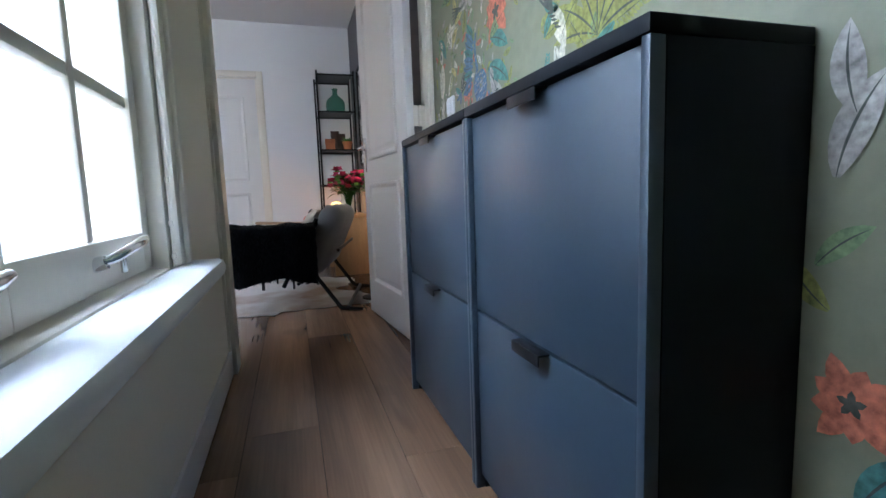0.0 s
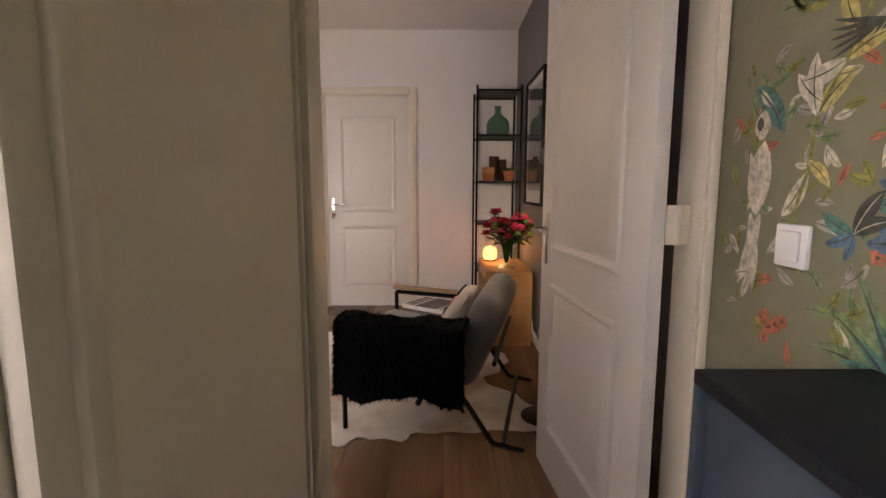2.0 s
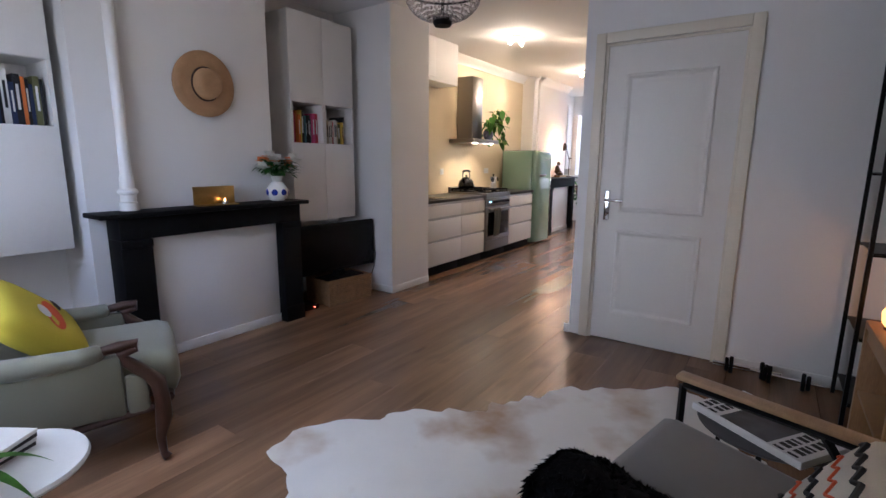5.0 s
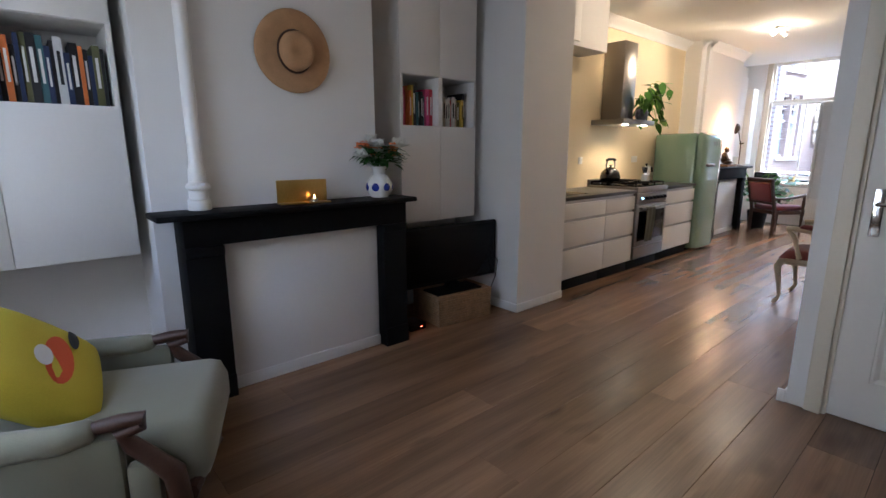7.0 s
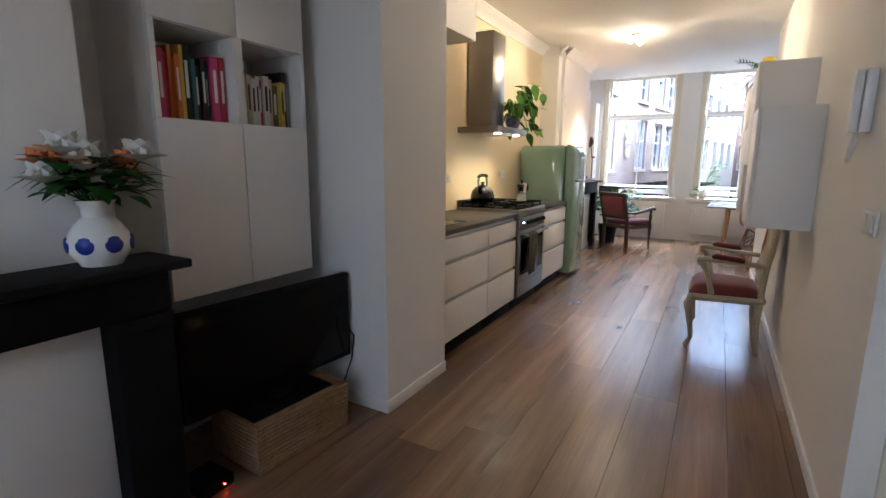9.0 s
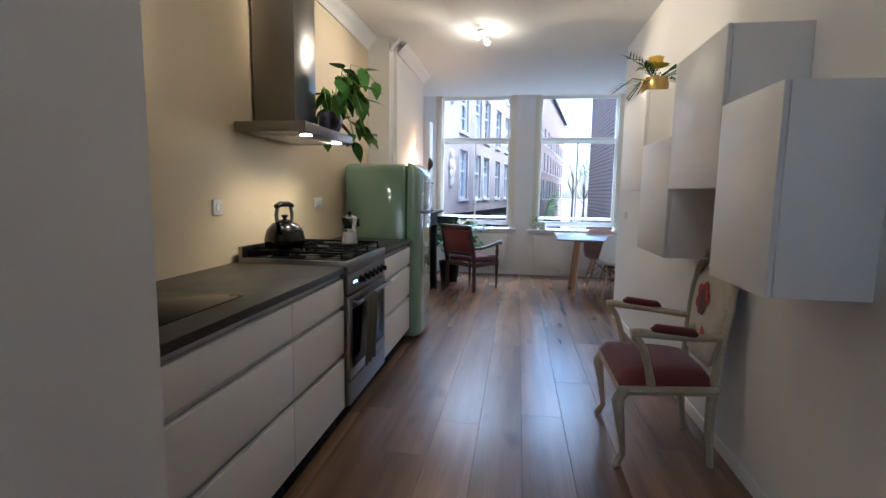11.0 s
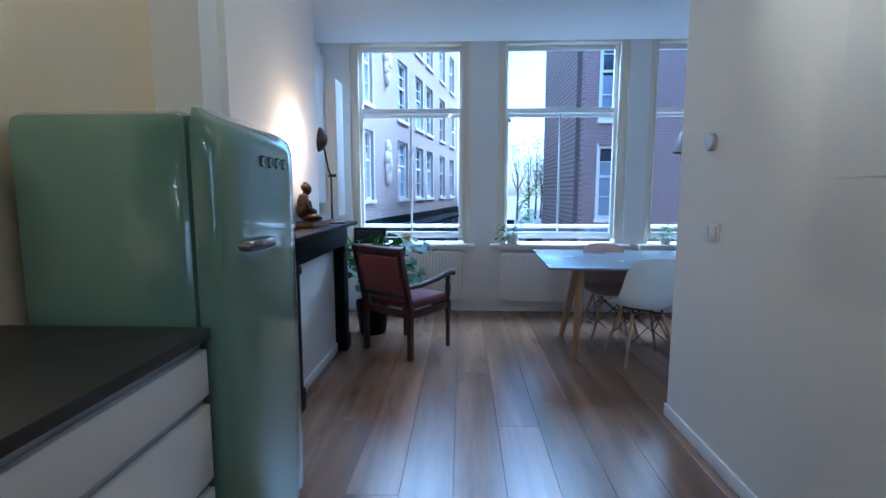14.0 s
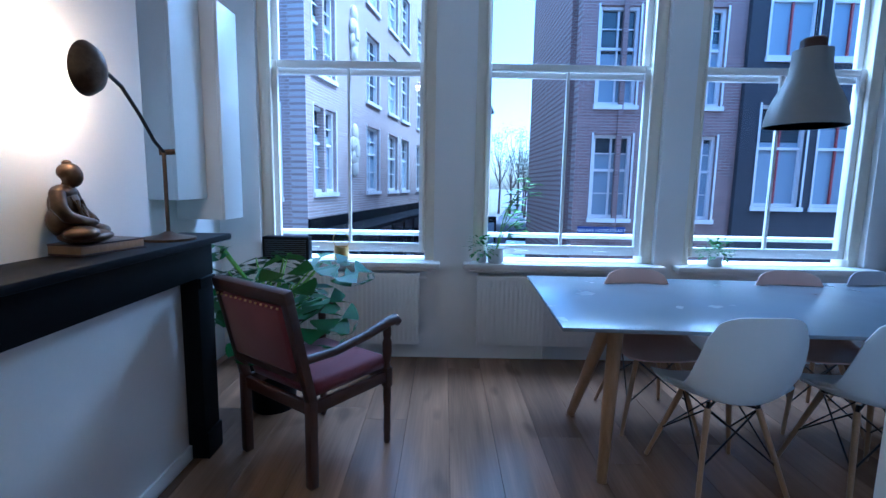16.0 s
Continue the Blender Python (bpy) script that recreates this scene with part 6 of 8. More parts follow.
def ceiling_spot(x, y):
    s = thing("ceiling_spot", (x, y, H), "white ceiling spotlight with two lit heads", "ceiling light", "ceiling spotlights")
    bm = B()
    lathe(bm, [(0.001, -0.025), (0.055, -0.025), (0.06, -0.018), (0.06, -0.001)], seg=24)
    part("base", bm, M["plastic"], s)
    for k in (-1, 1):
        bm = B()
        m = Matrix.Translation((0.03 * k, 0.07 * k, -0.07)) @ Vector((0.5 * k, 0.9 * k, -0.5)).to_track_quat("Z", "Y").to_matrix().to_4x4()
        lathe(bm, [(0.018, -0.03), (0.026, -0.025), (0.036, 0.03), (0.034, 0.03), (0.024, -0.02)], seg=18, m=m)
        rod(bm, (0.0, 0.03 * k, -0.02), (0.03 * k, 0.07 * k, -0.07), 0.006)
        hd = part("head", bm, M["plastic"], s)
        bm = B()
        lathe(bm, [(0.001, -0.005), (0.022, 0.0), (0.028, 0.018), (0.02, 0.032), (0.001, 0.036)], seg=14, m=m)
        part("bulb", bm, M["glow"], hd, "lit bulb")


for sx, sy in SPOTS:
    ceiling_spot(sx, sy)
ic = thing("intercom", (KR, 6.62, 1.56), "white door intercom handset with curled cord", "intercom")
boxpart("base", (-0.035, -0.0005, -0.045, 0.045, -0.11, 0.11), M["plastic"], ic, r=0.006)
boxpart("handset", (-0.065, -0.037, -0.045, 0.0, -0.11, 0.11), M["plastic"], ic, r=0.008)
bm = B()
tube(bm, [(-0.04, -0.02, -0.11), (-0.05, -0.02, -0.17), (-0.045, 0.02, -0.21), (-0.03, 0.05, -0.18), (-0.02, 0.04, -0.11)], 0.006, 8)
part("cord", bm, M["plastic"], ic)
for y, z in ((6.37, 1.15), (10.81, 1.11)):
    s = thing("light_switch", (KR, y, z), "white double wall switch", "switch")
    boxpart("plate", (-0.011, -0.0005, -0.075, 0.075, -0.042, 0.042), M["plastic"], s, r=0.004)
    for a in (-0.035, 0.035):
        boxpart("rocker", (-0.017, -0.0115, a - 0.027, a + 0.027, -0.028, 0.028), M["plastic"], s, r=0.003)
th = thing("thermostat", (KR, 10.85, 1.535), "round grey wall thermostat", "thermostat")
bm = B()
lathe(bm, [(0.042, 0.0005), (0.042, 0.016), (0.036, 0.022), (0.001, 0.022)], seg=28, m=Matrix.Rotation(radians(-90), 4, "Y"))
part("ring", bm, M["alu"], th)
# ---- dining room ----
def table():
    t = thing("dining_table", (-0.47, 12.52, 0), "long blue-grey dining table on slanted oak legs", "table", rz=-2.5)
    bm = B()
    box(bm, -1.16, 1.16, -0.57, 0.57, 0.722, 0.74, r=0.003)
    part("tabletop", bm, mat("grey_laminate", (0.24, 0.26, 0.29), 0.25, var=0.02, bump=0.01), t)
    for sx in (-1, 1):
        for sy in (-1, 1):
            bm = B()
            rod(bm, (sx * 0.93, 0.18 if sy > 0 else -0.46, 0.0), (sx * 0.90, -0.33 if sy > 0 else -0.43, 0.721), 0.024, 0.034, 14)
            part("leg", bm, M["oak"], t, "round slanted oak leg")
        boxpart("underframe", (sx * 0.85 - 0.04, sx * 0.85 + 0.04, -0.42, 0.42, 0.695, 0.7215), M["oak"], t)
    boxpart("beam", (-0.80, 0.80, -0.03, 0.03, 0.68, 0.7215), M["oak"], t)


table()


def shell_chair(tint, word="white"):
    """Moulded shell chair on a wire-braced wooden base. Local: faces +y."""
    c = thing("shell_chair", (0, 0, 0), word + " moulded plastic chair on a wood and wire base", "chair", "dining chairs")
    bm = B()

    def surf(u, v):
        a = 2 * u - 1
        if v < 0.5:
            k = v / 0.5
            y = 0.235 - 0.40 * k
            half = 0.19 + 0.05 * math.sin(math.pi * min(1, k * 0.75 + 0.1))
            z = 0.435 - 0.025 * math.sin(math.pi * k) - 0.02 * (1 - k) ** 4 + 0.07 * abs(a) ** 2.6 * (0.3 + 0.7 * k)
            return (a * half, y, z)
        k = (v - 0.5) / 0.5
        y = -0.165 - 0.085 * k ** 0.7
        half = (0.238 - 0.045 * k ** 2.2) * (1 - 0.10 * max(0.0, k - 0.85) / 0.15)
        z = 0.435 + 0.39 * k ** 1.25 - 0.035 * abs(a) ** 4 * k + 0.07 * abs(a) ** 2.6 * (1 - k) ** 2
        return (a * half, y + 0.075 * abs(a) ** 2.2 * (1 - 0.5 * k), z)
    sheet(bm, surf, 20, 30, thick=0.007)
    part("shell", bm, tint, c, word + " moulded shell", smooth=80)
    tops = [(-0.11, 0.11), (0.11, 0.11), (0.11, -0.09), (-0.11, -0.09)]
    feet = [(-0.21, 0.21), (0.21, 0.21), (0.20, -0.22), (-0.20, -0.22)]
    for (a, b), (d, e) in zip(tops, feet):
        bm = B()
        rod(bm, (d, e, 0), (a, b, 0.385), 0.010, 0.014, 10)
        part("leg", bm, M["oak"], c, "tapered wooden leg")
    mids = [Vector((d, e, 0)).lerp(Vector((a, b, 0.385)), 0.42) for (a, b), (d, e) in zip(tops, feet)]
    for i in range(4):
        for j in ((i + 1) % 4,):
            bm = B()
            rod(bm, mids[i], (tops[j][0], tops[j][1], 0.385), 0.004, seg=6)
            rod(bm, mids[j], (tops[i][0], tops[i][1], 0.385), 0.004, seg=6)
            part("wire_brace", bm, M["metal_b"], c, "crossed black wire brace", smooth=None)
    bm = B()
    for a, b in ((tops[0], tops[2]), (tops[1], tops[3])):
        rod(bm, (*a, 0.387), (*b, 0.387), 0.006, seg=6)
    for a, b in tops:
        rod(bm, (a, b, 0.387), (a, b, 0.418), 0.008, seg=6)
    part("mount", bm, M["metal_b"], c)
    return c


first = shell_chair(M["plastic"])
first.matrix_world = pose(-0.905, 12.13, 0, 0, 0, 2)
for x, y, rz in ((-0.27, 12.11, -3), (0.37, 12.08, 3)):
    copy_thing(first, pose(x, y, 0, 0, 0, rz))
peach_shell, lilac_shell = mat("peach_plastic", (0.72, 0.49, 0.40), 0.35, var=0.015, bump=0.01), mat("lilac_plastic", (0.45, 0.42, 0.45), 0.35, var=0.015, bump=0.01)
for x, y, rz, tint, word in ((-0.98, 12.72, 182, peach_shell, "peach"), (-0.07, 12.74, 176, peach_shell, "peach"), (0.52, 12.78, 186, lilac_shell, "lilac grey")):
    shell_chair(tint, word).matrix_world = pose(x, y, 0, 0, 0, rz)


def carved_armchair():
    """Oak armchair with turned arm posts. Local: faces +y."""
    c = thing("oak_armchair", (-2.755, 12.355, 0), "dark oak armchair with maroon velvet seat and turned arm posts", "armchair", rz=-36)
    w = 0.245
    for s in (-1, 1):
        bm = B()
        x = s * w
        box(bm, x - 0.02, x + 0.02, -0.255, -0.215, 0.0, 0.40, r=0.003)
        box(bm, -0.02, 0.02, -0.02, 0.02, 0, 0.50, r=0.003, m=Matrix.Translation((x, -0.235, 0.395)) @ Matrix.Rotation(radians(13), 4, "X"))
        part("back_post", bm, M["walnut"], c)
        bm = B()
        box(bm, x - 0.02, x + 0.02, 0.215, 0.255, 0.30, 0.40, r=0.003)
        lathe(bm, [(0.014, 0.0), (0.018, 0.02), (0.015, 0.05), (0.019, 0.07), (0.017, 0.20), (0.022, 0.24), (0.019, 0.30)], (x, 0.235, 0), 14)
        lathe(bm, [(0.019, 0.40), (0.014, 0.425), (0.02, 0.44), (0.024, 0.48), (0.024, 0.53), (0.016, 0.55), (0.021, 0.565), (0.021, 0.60), (0.016, 0.615)], (x, 0.235, 0), 14)
        part("front_post", bm, M["walnut"], c, "turned dark oak post")
        bm = B()
        tube(bm, [(x, -0.29, 0.58), (x, -0.1, 0.575), (x, 0.1, 0.60), (x, 0.235, 0.63), (x, 0.29, 0.635), (x, 0.315, 0.615)], [0.02, 0.02, 0.022, 0.026, 0.028, 0.022], 10)
        part("armrest", bm, M["walnut"], c)
        boxpart("side_rail", (x - 0.012, x + 0.012, -0.214, 0.214, 0.33, 0.385), M["walnut"], c)
    for y in (-0.235, 0.235):
        boxpart("seat_rail", (-w + 0.021, w - 0.021, y - 0.012, y + 0.012, 0.33, 0.385), M["walnut"], c)
    bm = B()
    box(bm, -w + 0.005, w - 0.005, -0.215, 0.25, 0.386, 0.465, r=0.035)
    part("seat", bm, M["maroon"], c, "maroon velvet seat", smooth=70)
    tilt = Matrix.Translation((0, -0.235, 0.395)) @ Matrix.Rotation(radians(13), 4, "X")
    bm = B()
    box(bm, -w + 0.022, w - 0.022, -0.03, 0.035, 0.13, 0.44, r=0.02, m=tilt)
    part("back_pad", bm, M["maroon"], c, "maroon upholstered back with studs", smooth=70)
    bm = B()
    box(bm, -w - 0.022, w + 0.022, -0.024, 0.024, 0.445, 0.505, r=0.01, m=tilt)
    part("top_rail", bm, M["walnut"], c)
    bm = B()
    box(bm, -w + 0.02, w - 0.02, -0.018, 0.018, 0.09, 0.128, r=0.004, m=tilt)
    part("back_rail", bm, M["walnut"], c)
    for k in range(13):
        bm = B()
        p = tilt @ Vector((-0.22 + 0.0367 * k, -0.035, 0.44))
        bmesh.ops.create_icosphere(bm, subdivisions=1, radius=0.006, matrix=Matrix.Translation(p))
        part("stud", bm, M["brass"], c, "brass upholstery stud")


carved_armchair()


def monstera():
    p = thing("monstera", (-3.13, 12.78, 0), "large monstera plant with split leaves in a black pot", "plant")
    bm = B()
    lathe(bm, [(0.001, 0), (0.12, 0), (0.155, 0.30), (0.145, 0.30), (0.14, 0.25), (0.001, 0.25)], seg=28)
    part("pot", bm, M["black"], p)
    rnd = random.Random(17)
    for k in range(30):
        a = rnd.uniform(0, 6.28)
        reach = rnd.uniform(0.06, 0.36)
        hgt = rnd.uniform(0.58, 0.98) - 0.45 * max(0, reach - 0.25)
        end = Vector((reach * math.cos(a) + 0.06, reach * math.sin(a), hgt))
        if end.x < -0.28:
            end.x = -0.28
        bm = B()
        tube(bm, [(0.02 * math.cos(a), 0.02 * math.sin(a), 0.24), (end.x * 0.35, end.y * 0.35, hgt * 0.75), tuple(end)], 0.0055, 6)
        st = part("stem", bm, M["leaf_l"], p)
        bm = B()
        split_leaf(bm, end, Vector((math.cos(a), math.sin(a) * 0.8 - 0.3, rnd.uniform(-0.6, 0.05))), rnd.uniform(0.22, 0.36), rnd.uniform(-0.3, 0.3), rnd.uniform(-0.4, 0.4))
        part("leaf", bm, M["leaf_d"], st, smooth=60)


monstera()


def radiator(x0, x1, z0, z1):
    r = thing("radiator", ((x0 + x1) / 2, YF, z0), "white ribbed panel radiator under the window", "radiator", "radiators")
    w, h = (x1 - x0) / 2, z1 - z0
    bm = B()
    box(bm, -w, w, -0.10, -0.085, 0, h, r=0.004)
    part("panel", bm, M["white"], r)
    n = int(2 * w / 0.033)
    for k in range(n):
        x = -w + 0.02 + k * (2 * w - 0.04) / (n - 1)
        boxpart("rib", (x - 0.010, x + 0.010, -0.106, -0.1002, 0.03, h - 0.03), M["white"], r, r=0.002)
    boxpart("back_panel", (-w, w, -0.05, -0.04, 0, h), M["white"], r)
    boxpart("top_grille", (-w, w, -0.084, -0.051, h - 0.012, h), M["white"], r)
    for s in (-1, 1):
        boxpart("bracket", (s * w * 0.7 - 0.015, s * w * 0.7 + 0.015, -0.039, -0.0005, 0.1, h - 0.1), M["white"], r)
    bm = B()
    rod(bm, (w, -0.07, h - 0.04), (w + 0.05, -0.07, h - 0.04), 0.014)
    part("valve", bm, M["white"], r)
    bm = B()
    rod(bm, (-w * 0.2, -0.07, -0.10 if z0 > 0.1 else -z0), (-w * 0.2, -0.07, 0), 0.008)
    rod(bm, (-w * 0.2 + 0.05, -0.07, -0.10 if z0 > 0.1 else -z0), (-w * 0.2 + 0.05, -0.07, 0), 0.008)
    part("pipes", bm, M["white"], r)


radiator(-3.20, -2.32, 0.135, 0.665)
radiator(-1.89, -0.78, 0.135, 0.655)


def corner_cabinet(y0, y1, xf, z0, z1):
    c = thing("wall_cabinet", (-3.80, y0, z0), "tall white wall cabinet in the window corner", "cabinet", "corner wall cabinets")
    boxpart("body", (0.0, xf + 3.80 - 0.02, 0, y1 - y0, 0, z1 - z0), M["white"], c, r=0.002)
    boxpart("door", (xf + 3.80 - 0.019, xf + 3.80, 0, y1 - y0, 0, z1 - z0), M["white"], c, r=0.002)


corner_cabinet(12.73, 13.05, -3.60, 1.20, 2.55)
corner_cabinet(13.06, 13.32, -3.50, 1.07, 2.36)


def desk_lamp():
    l = thing("desk_lamp", (-3.30, 12.10, 1.06), "brass and dark metal desk lamp lighting the wall", "lamp")
    bm = B()
    lathe(bm, [(0.001, 0), (0.105, 0), (0.105, 0.01), (0.04, 0.022), (0.014, 0.035), (0.001, 0.036)], seg=32)
    part("base", bm, M["bronze"], l)
    bm = B()
    rod(bm, (0, 0, 0.03), (0, 0, 0.36), 0.008)
    rod(bm, (-0.02, 0.0, 0.36), (0.03, 0.03, 0.365), 0.012)
    part("stem", bm, M["bronze"], l)
    bm = B()
    tube(bm, [(0, 0, 0.36), (0.0, -0.06, 0.40), (0.01, -0.16, 0.49), (0.03, -0.28, 0.565), (0.06, -0.39, 0.585), (0.10, -0.475, 0.573)], 0.007, 8)
    part("arm", bm, M["metal_b"], l)
    m = Matrix.Translation((0.115, -0.487, 0.572)) @ Vector((-1, -0.06, 0.10)).to_track_quat("Z", "Y").to_matrix().to_4x4()
    bm = B()
    lathe(bm, [(0.012, 0.0), (0.03, 0.004), (0.066, 0.026), (0.081, 0.05), (0.079, 0.051), (0.063, 0.03), (0.028, 0.008)], seg=28, m=m)
    part("shade", bm, M["bronze"], l, "dark dish shade")
    bm = B()
    lathe(bm, [(0.001, 0.015), (0.02, 0.02), (0.024, 0.035), (0.001, 0.048)], seg=14, m=m)
    part("bulb", bm, M["glow"], l, "lit bulb")


desk_lamp()


def seated_statue():
    s = thing("book", (-3.36, 11.72, 1.06), "dark hardback book lying under the statue", "book", rz=80)
    boxpart("cover", (-0.10, 0.16, -0.085, 0.085, 0, 0.006), M["walnut"], s, r=0.001)
    boxpart("page_block", (-0.098, 0.155, -0.082, 0.082, 0.0065, 0.032), M["oak"], s, r=0.001)
    boxpart("cover_top", (-0.10, 0.16, -0.085, 0.085, 0.0325, 0.038), M["walnut"], s, r=0.001)
    bm = B()
    # crossed legs, robe, shoulders, bowed head with a cap of hair
    for x, y, z, a, b, c in ((0.03, 0.0, 0.024, 0.075, 0.10, 0.024), (0.035, 0.06, 0.036, 0.05, 0.055, 0.026), (0.035, -0.06, 0.036, 0.05, 0.055, 0.026), (-0.02, 0.0, 0.075, 0.052, 0.066, 0.06), (-0.022, 0.0, 0.125, 0.042, 0.06, 0.06), (-0.02, 0.0, 0.165, 0.034, 0.068, 0.026), (0.005, 0.0, 0.217, 0.031, 0.028, 0.037), (-0.002, 0.0, 0.229, 0.034, 0.031, 0.03), (-0.006, 0.0, 0.258, 0.014, 0.014, 0.010), (0.045, 0.0, 0.068, 0.022, 0.03, 0.012)):
        bmesh.ops.create_uvsphere(bm, u_segments=20, v_segments=12, radius=1, matrix=Matrix.Translation((x, y, z)) @ Matrix.Diagonal((a, b, c, 1)))
    rod(bm, (-0.015, 0, 0.165), (-0.002, 0, 0.20), 0.019)
    for sgn in (-1, 1):
        tube(bm, [(-0.02, sgn * 0.06, 0.165), (-0.012, sgn * 0.08, 0.12), (0.008, sgn * 0.078, 0.09), (0.04, sgn * 0.045, 0.074), (0.055, sgn * 0.012, 0.07)], [0.022, 0.023, 0.02, 0.016, 0.012], 10)
        for k in range(3):
            tube(bm, [(-0.01 + 0.015 * k, sgn * (0.045 - 0.012 * k), 0.16 - 0.01 * k), (0.022 + 0.004 * k, sgn * (0.02 + 0.008 * k), 0.12 - 0.012 * k), (0.035, sgn * 0.012 * k, 0.09 - 0.008 * k)], 0.005, 6)
    st = part("statue", bm, M["bronze"], None, smooth=70)
    st.matrix_world = pose(-3.35, 11.66, 1.0985, 0, 0, 22)
    tagged(st, "dark bronze seated statue on a book on the mantel", "statue")


seated_statue()


def pendant():
    p = thing("pendant_lamp", (-0.40, 12.50, 1.62), "grey bell-shaped pendant lamp with wooden cap, lit", "lamp")
    bm = B()
    lathe(bm, [(0.174, 0.0), (0.172, 0.03), (0.16, 0.085), (0.136, 0.145), (0.106, 0.20), (0.09, 0.25), (0.084, 0.30), (0.082, 0.355), (0.06, 0.362), (0.055, 0.352), (0.076, 0.345), (0.08, 0.295), (0.10, 0.195), (0.132, 0.14), (0.156, 0.08), (0.168, 0.0)], seg=40)
    part("shade", bm, mat("grey_brown_enamel", (0.26, 0.25, 0.235), 0.45, var=0.03), p, "pale grey metal shade", smooth=60)
    bm = B()
    lathe(bm, [(0.055, 0.363), (0.055, 0.40), (0.045, 0.41), (0.001, 0.412)], seg=24)
    part("cap", bm, M["walnut"], p, "turned wooden cap")
    bm = B()
    rod(bm, (0, 0, 0.41), (0, 0, H - 1.62), 0.003, seg=6)
    part("cord", bm, M["black"], p)
    bm = B()
    lathe(bm, [(0.001, 0.035), (0.025, 0.04), (0.04, 0.07), (0.03, 0.11), (0.014, 0.14)], seg=16)
    part("bulb", bm, M["glow"], p, "lit bulb")


pendant()


def sill_plant(x, pot_r, pot_h, kind, label, y=YF - 0.02):
    p = thing("potted_plant", (x, y, SILL + 0.005), label, "plant")
    bm = B()
    lathe(bm, [(0.001, 0), (pot_r * 0.8, 0), (pot_r, pot_h * 0.2), (pot_r, pot_h), (pot_r * 0.9, pot_h), (pot_r * 0.88, pot_h * 0.85), (0.001, pot_h * 0.85)], seg=22)
    part("pot", bm, M["ceramic"] if kind != "brass" else M["brass"], p)
    rnd = random.Random(int(abs(x) * 100))
    if kind == "tall":
        for k in range(5):
            a = 1.2 * k
            h = 0.20 + 0.075 * k
            e = Vector((0.10 + 0.05 * math.cos(a) + 0.03 * k, 0.05 * math.sin(a), pot_h + h))
            bm = B()
            tube(bm, [(0, 0, pot_h * 0.8), (e.x * 0.4, e.y * 0.4, pot_h + h * 0.6), tuple(e)], 0.003, 5)
            st = part("stem", bm, M["leaf_l"], p)
            bm = B()
            for j in range(7):
                b = rnd.uniform(0, 6.28)
                leaf(bm, e + Vector((0, 0, -0.02 * j)), (math.cos(b), math.sin(b), 0.3), 0.11, 0.095, 0.3, n=5)
            part("leaves", bm, M["leaf_l"], st)
    elif kind == "bush":
        bm = B()
        for k in range(120):
            a, el = rnd.uniform(0, 6.28), rnd.uniform(-0.3, 1.2)
            q = Vector((math.cos(a) * math.cos(el), math.sin(a) * math.cos(el), math.sin(el))) * rnd.uniform(0.04, 0.13)
            leaf(bm, q + Vector((0, 0, pot_h + 0.02)), q, 0.04, 0.022, 0.4, n=4)
        part("leaves", bm, M["leaf"], p, kind="stuff")
    else:
        bm = B()
        tube(bm, [(0.06 * math.cos(6.2832 * k / 24), 0, pot_h + 0.05 + 0.06 * math.sin(6.2832 * k / 24)) for k in range(24)], 0.003, 5, closed=True)
        part("ring_handle", bm, M["brass"], p)


sill_plant(-2.90, 0.055, 0.10, "brass", "brass pot with a ring handle on the window sill")
sill_plant(-1.76, 0.062, 0.11, "tall", "white pot with a light green plant on the sill")
sill_plant(-1.86, 0.035, 0.07, "bush", "small green plant in a white pot on the sill")
sill_plant(-0.14, 0.05, 0.07, "bush", "small bushy plant in a white pot on the sill")
bx = thing("radio", (-3.30, YF - 0.01, SILL + 0.005), "flat black speaker box on the window sill", "radio")
boxpart("case", (-0.17, 0.17, -0.05, 0.04, 0, 0.17), M["black"], bx, r=0.006)
for k in range(9):
    boxpart("grille_bar", (-0.15, 0.15, -0.053, -0.0505, 0.02 + k * 0.015, 0.027 + k * 0.015), M["grey_d"], bx, r=0)
cu = thing("curtain", (1.12, YF - 0.06, 0), "dark blue curtain beside the window", "curtain")
bm = B()
sheet(bm, lambda u, v: (0.02 + 0.28 * u, -0.03 * math.sin(30 * u) - 0.02, 0.02 + 2.75 * v), 40, 6, thick=0.003)
part("cloth", bm, mat("navy_cloth", (0.015, 0.02, 0.045), 0.9, var=0.1, grain=300), cu, smooth=80)
# ---- outside: street ----
GZ = -3.3
M.update(
    brick_l=brick_mat("brown_brick", (0.36, 0.28, 0.25), (0.45, 0.42, 0.39)),
    brick_r=brick_mat("red_brick", (0.24, 0.15, 0.13), (0.30, 0.26, 0.24)),
    dark_house=brick_mat("dark_painted_brick", (0.035, 0.036, 0.045), (0.05, 0.05, 0.055)),
    asphalt=mat("asphalt", (0.055, 0.055, 0.058), 0.9, var=0.2, scale=1.5, grain=40, bump=0.3),
    paving=mat("paving", (0.16, 0.14, 0.13), 0.9, var=0.2, scale=2, grain=20, bump=0.3),
    ext_white=mat("weathered_white_paint", (0.72, 0.71, 0.68), 0.6, var=0.05, scale=3),
    ext_glass=mat("dark_window_glass", (0.035, 0.05, 0.06), 0.08, var=0.3, scale=1.5, bump=0),
    curtain_w=mat("net_curtain", (0.28, 0.33, 0.38), 0.8, var=0.15, stretch=(14, 1, 1)),
    roof=mat("roof_tile", (0.06, 0.05, 0.05), 0.8, var=0.2),
    render=mat("courtyard_render", (0.52, 0.53, 0.52), 0.8, var=0.06, scale=2, bump=0.1),
    red_paint=mat("red_window_paint", (0.25, 0.03, 0.03), 0.5),
)


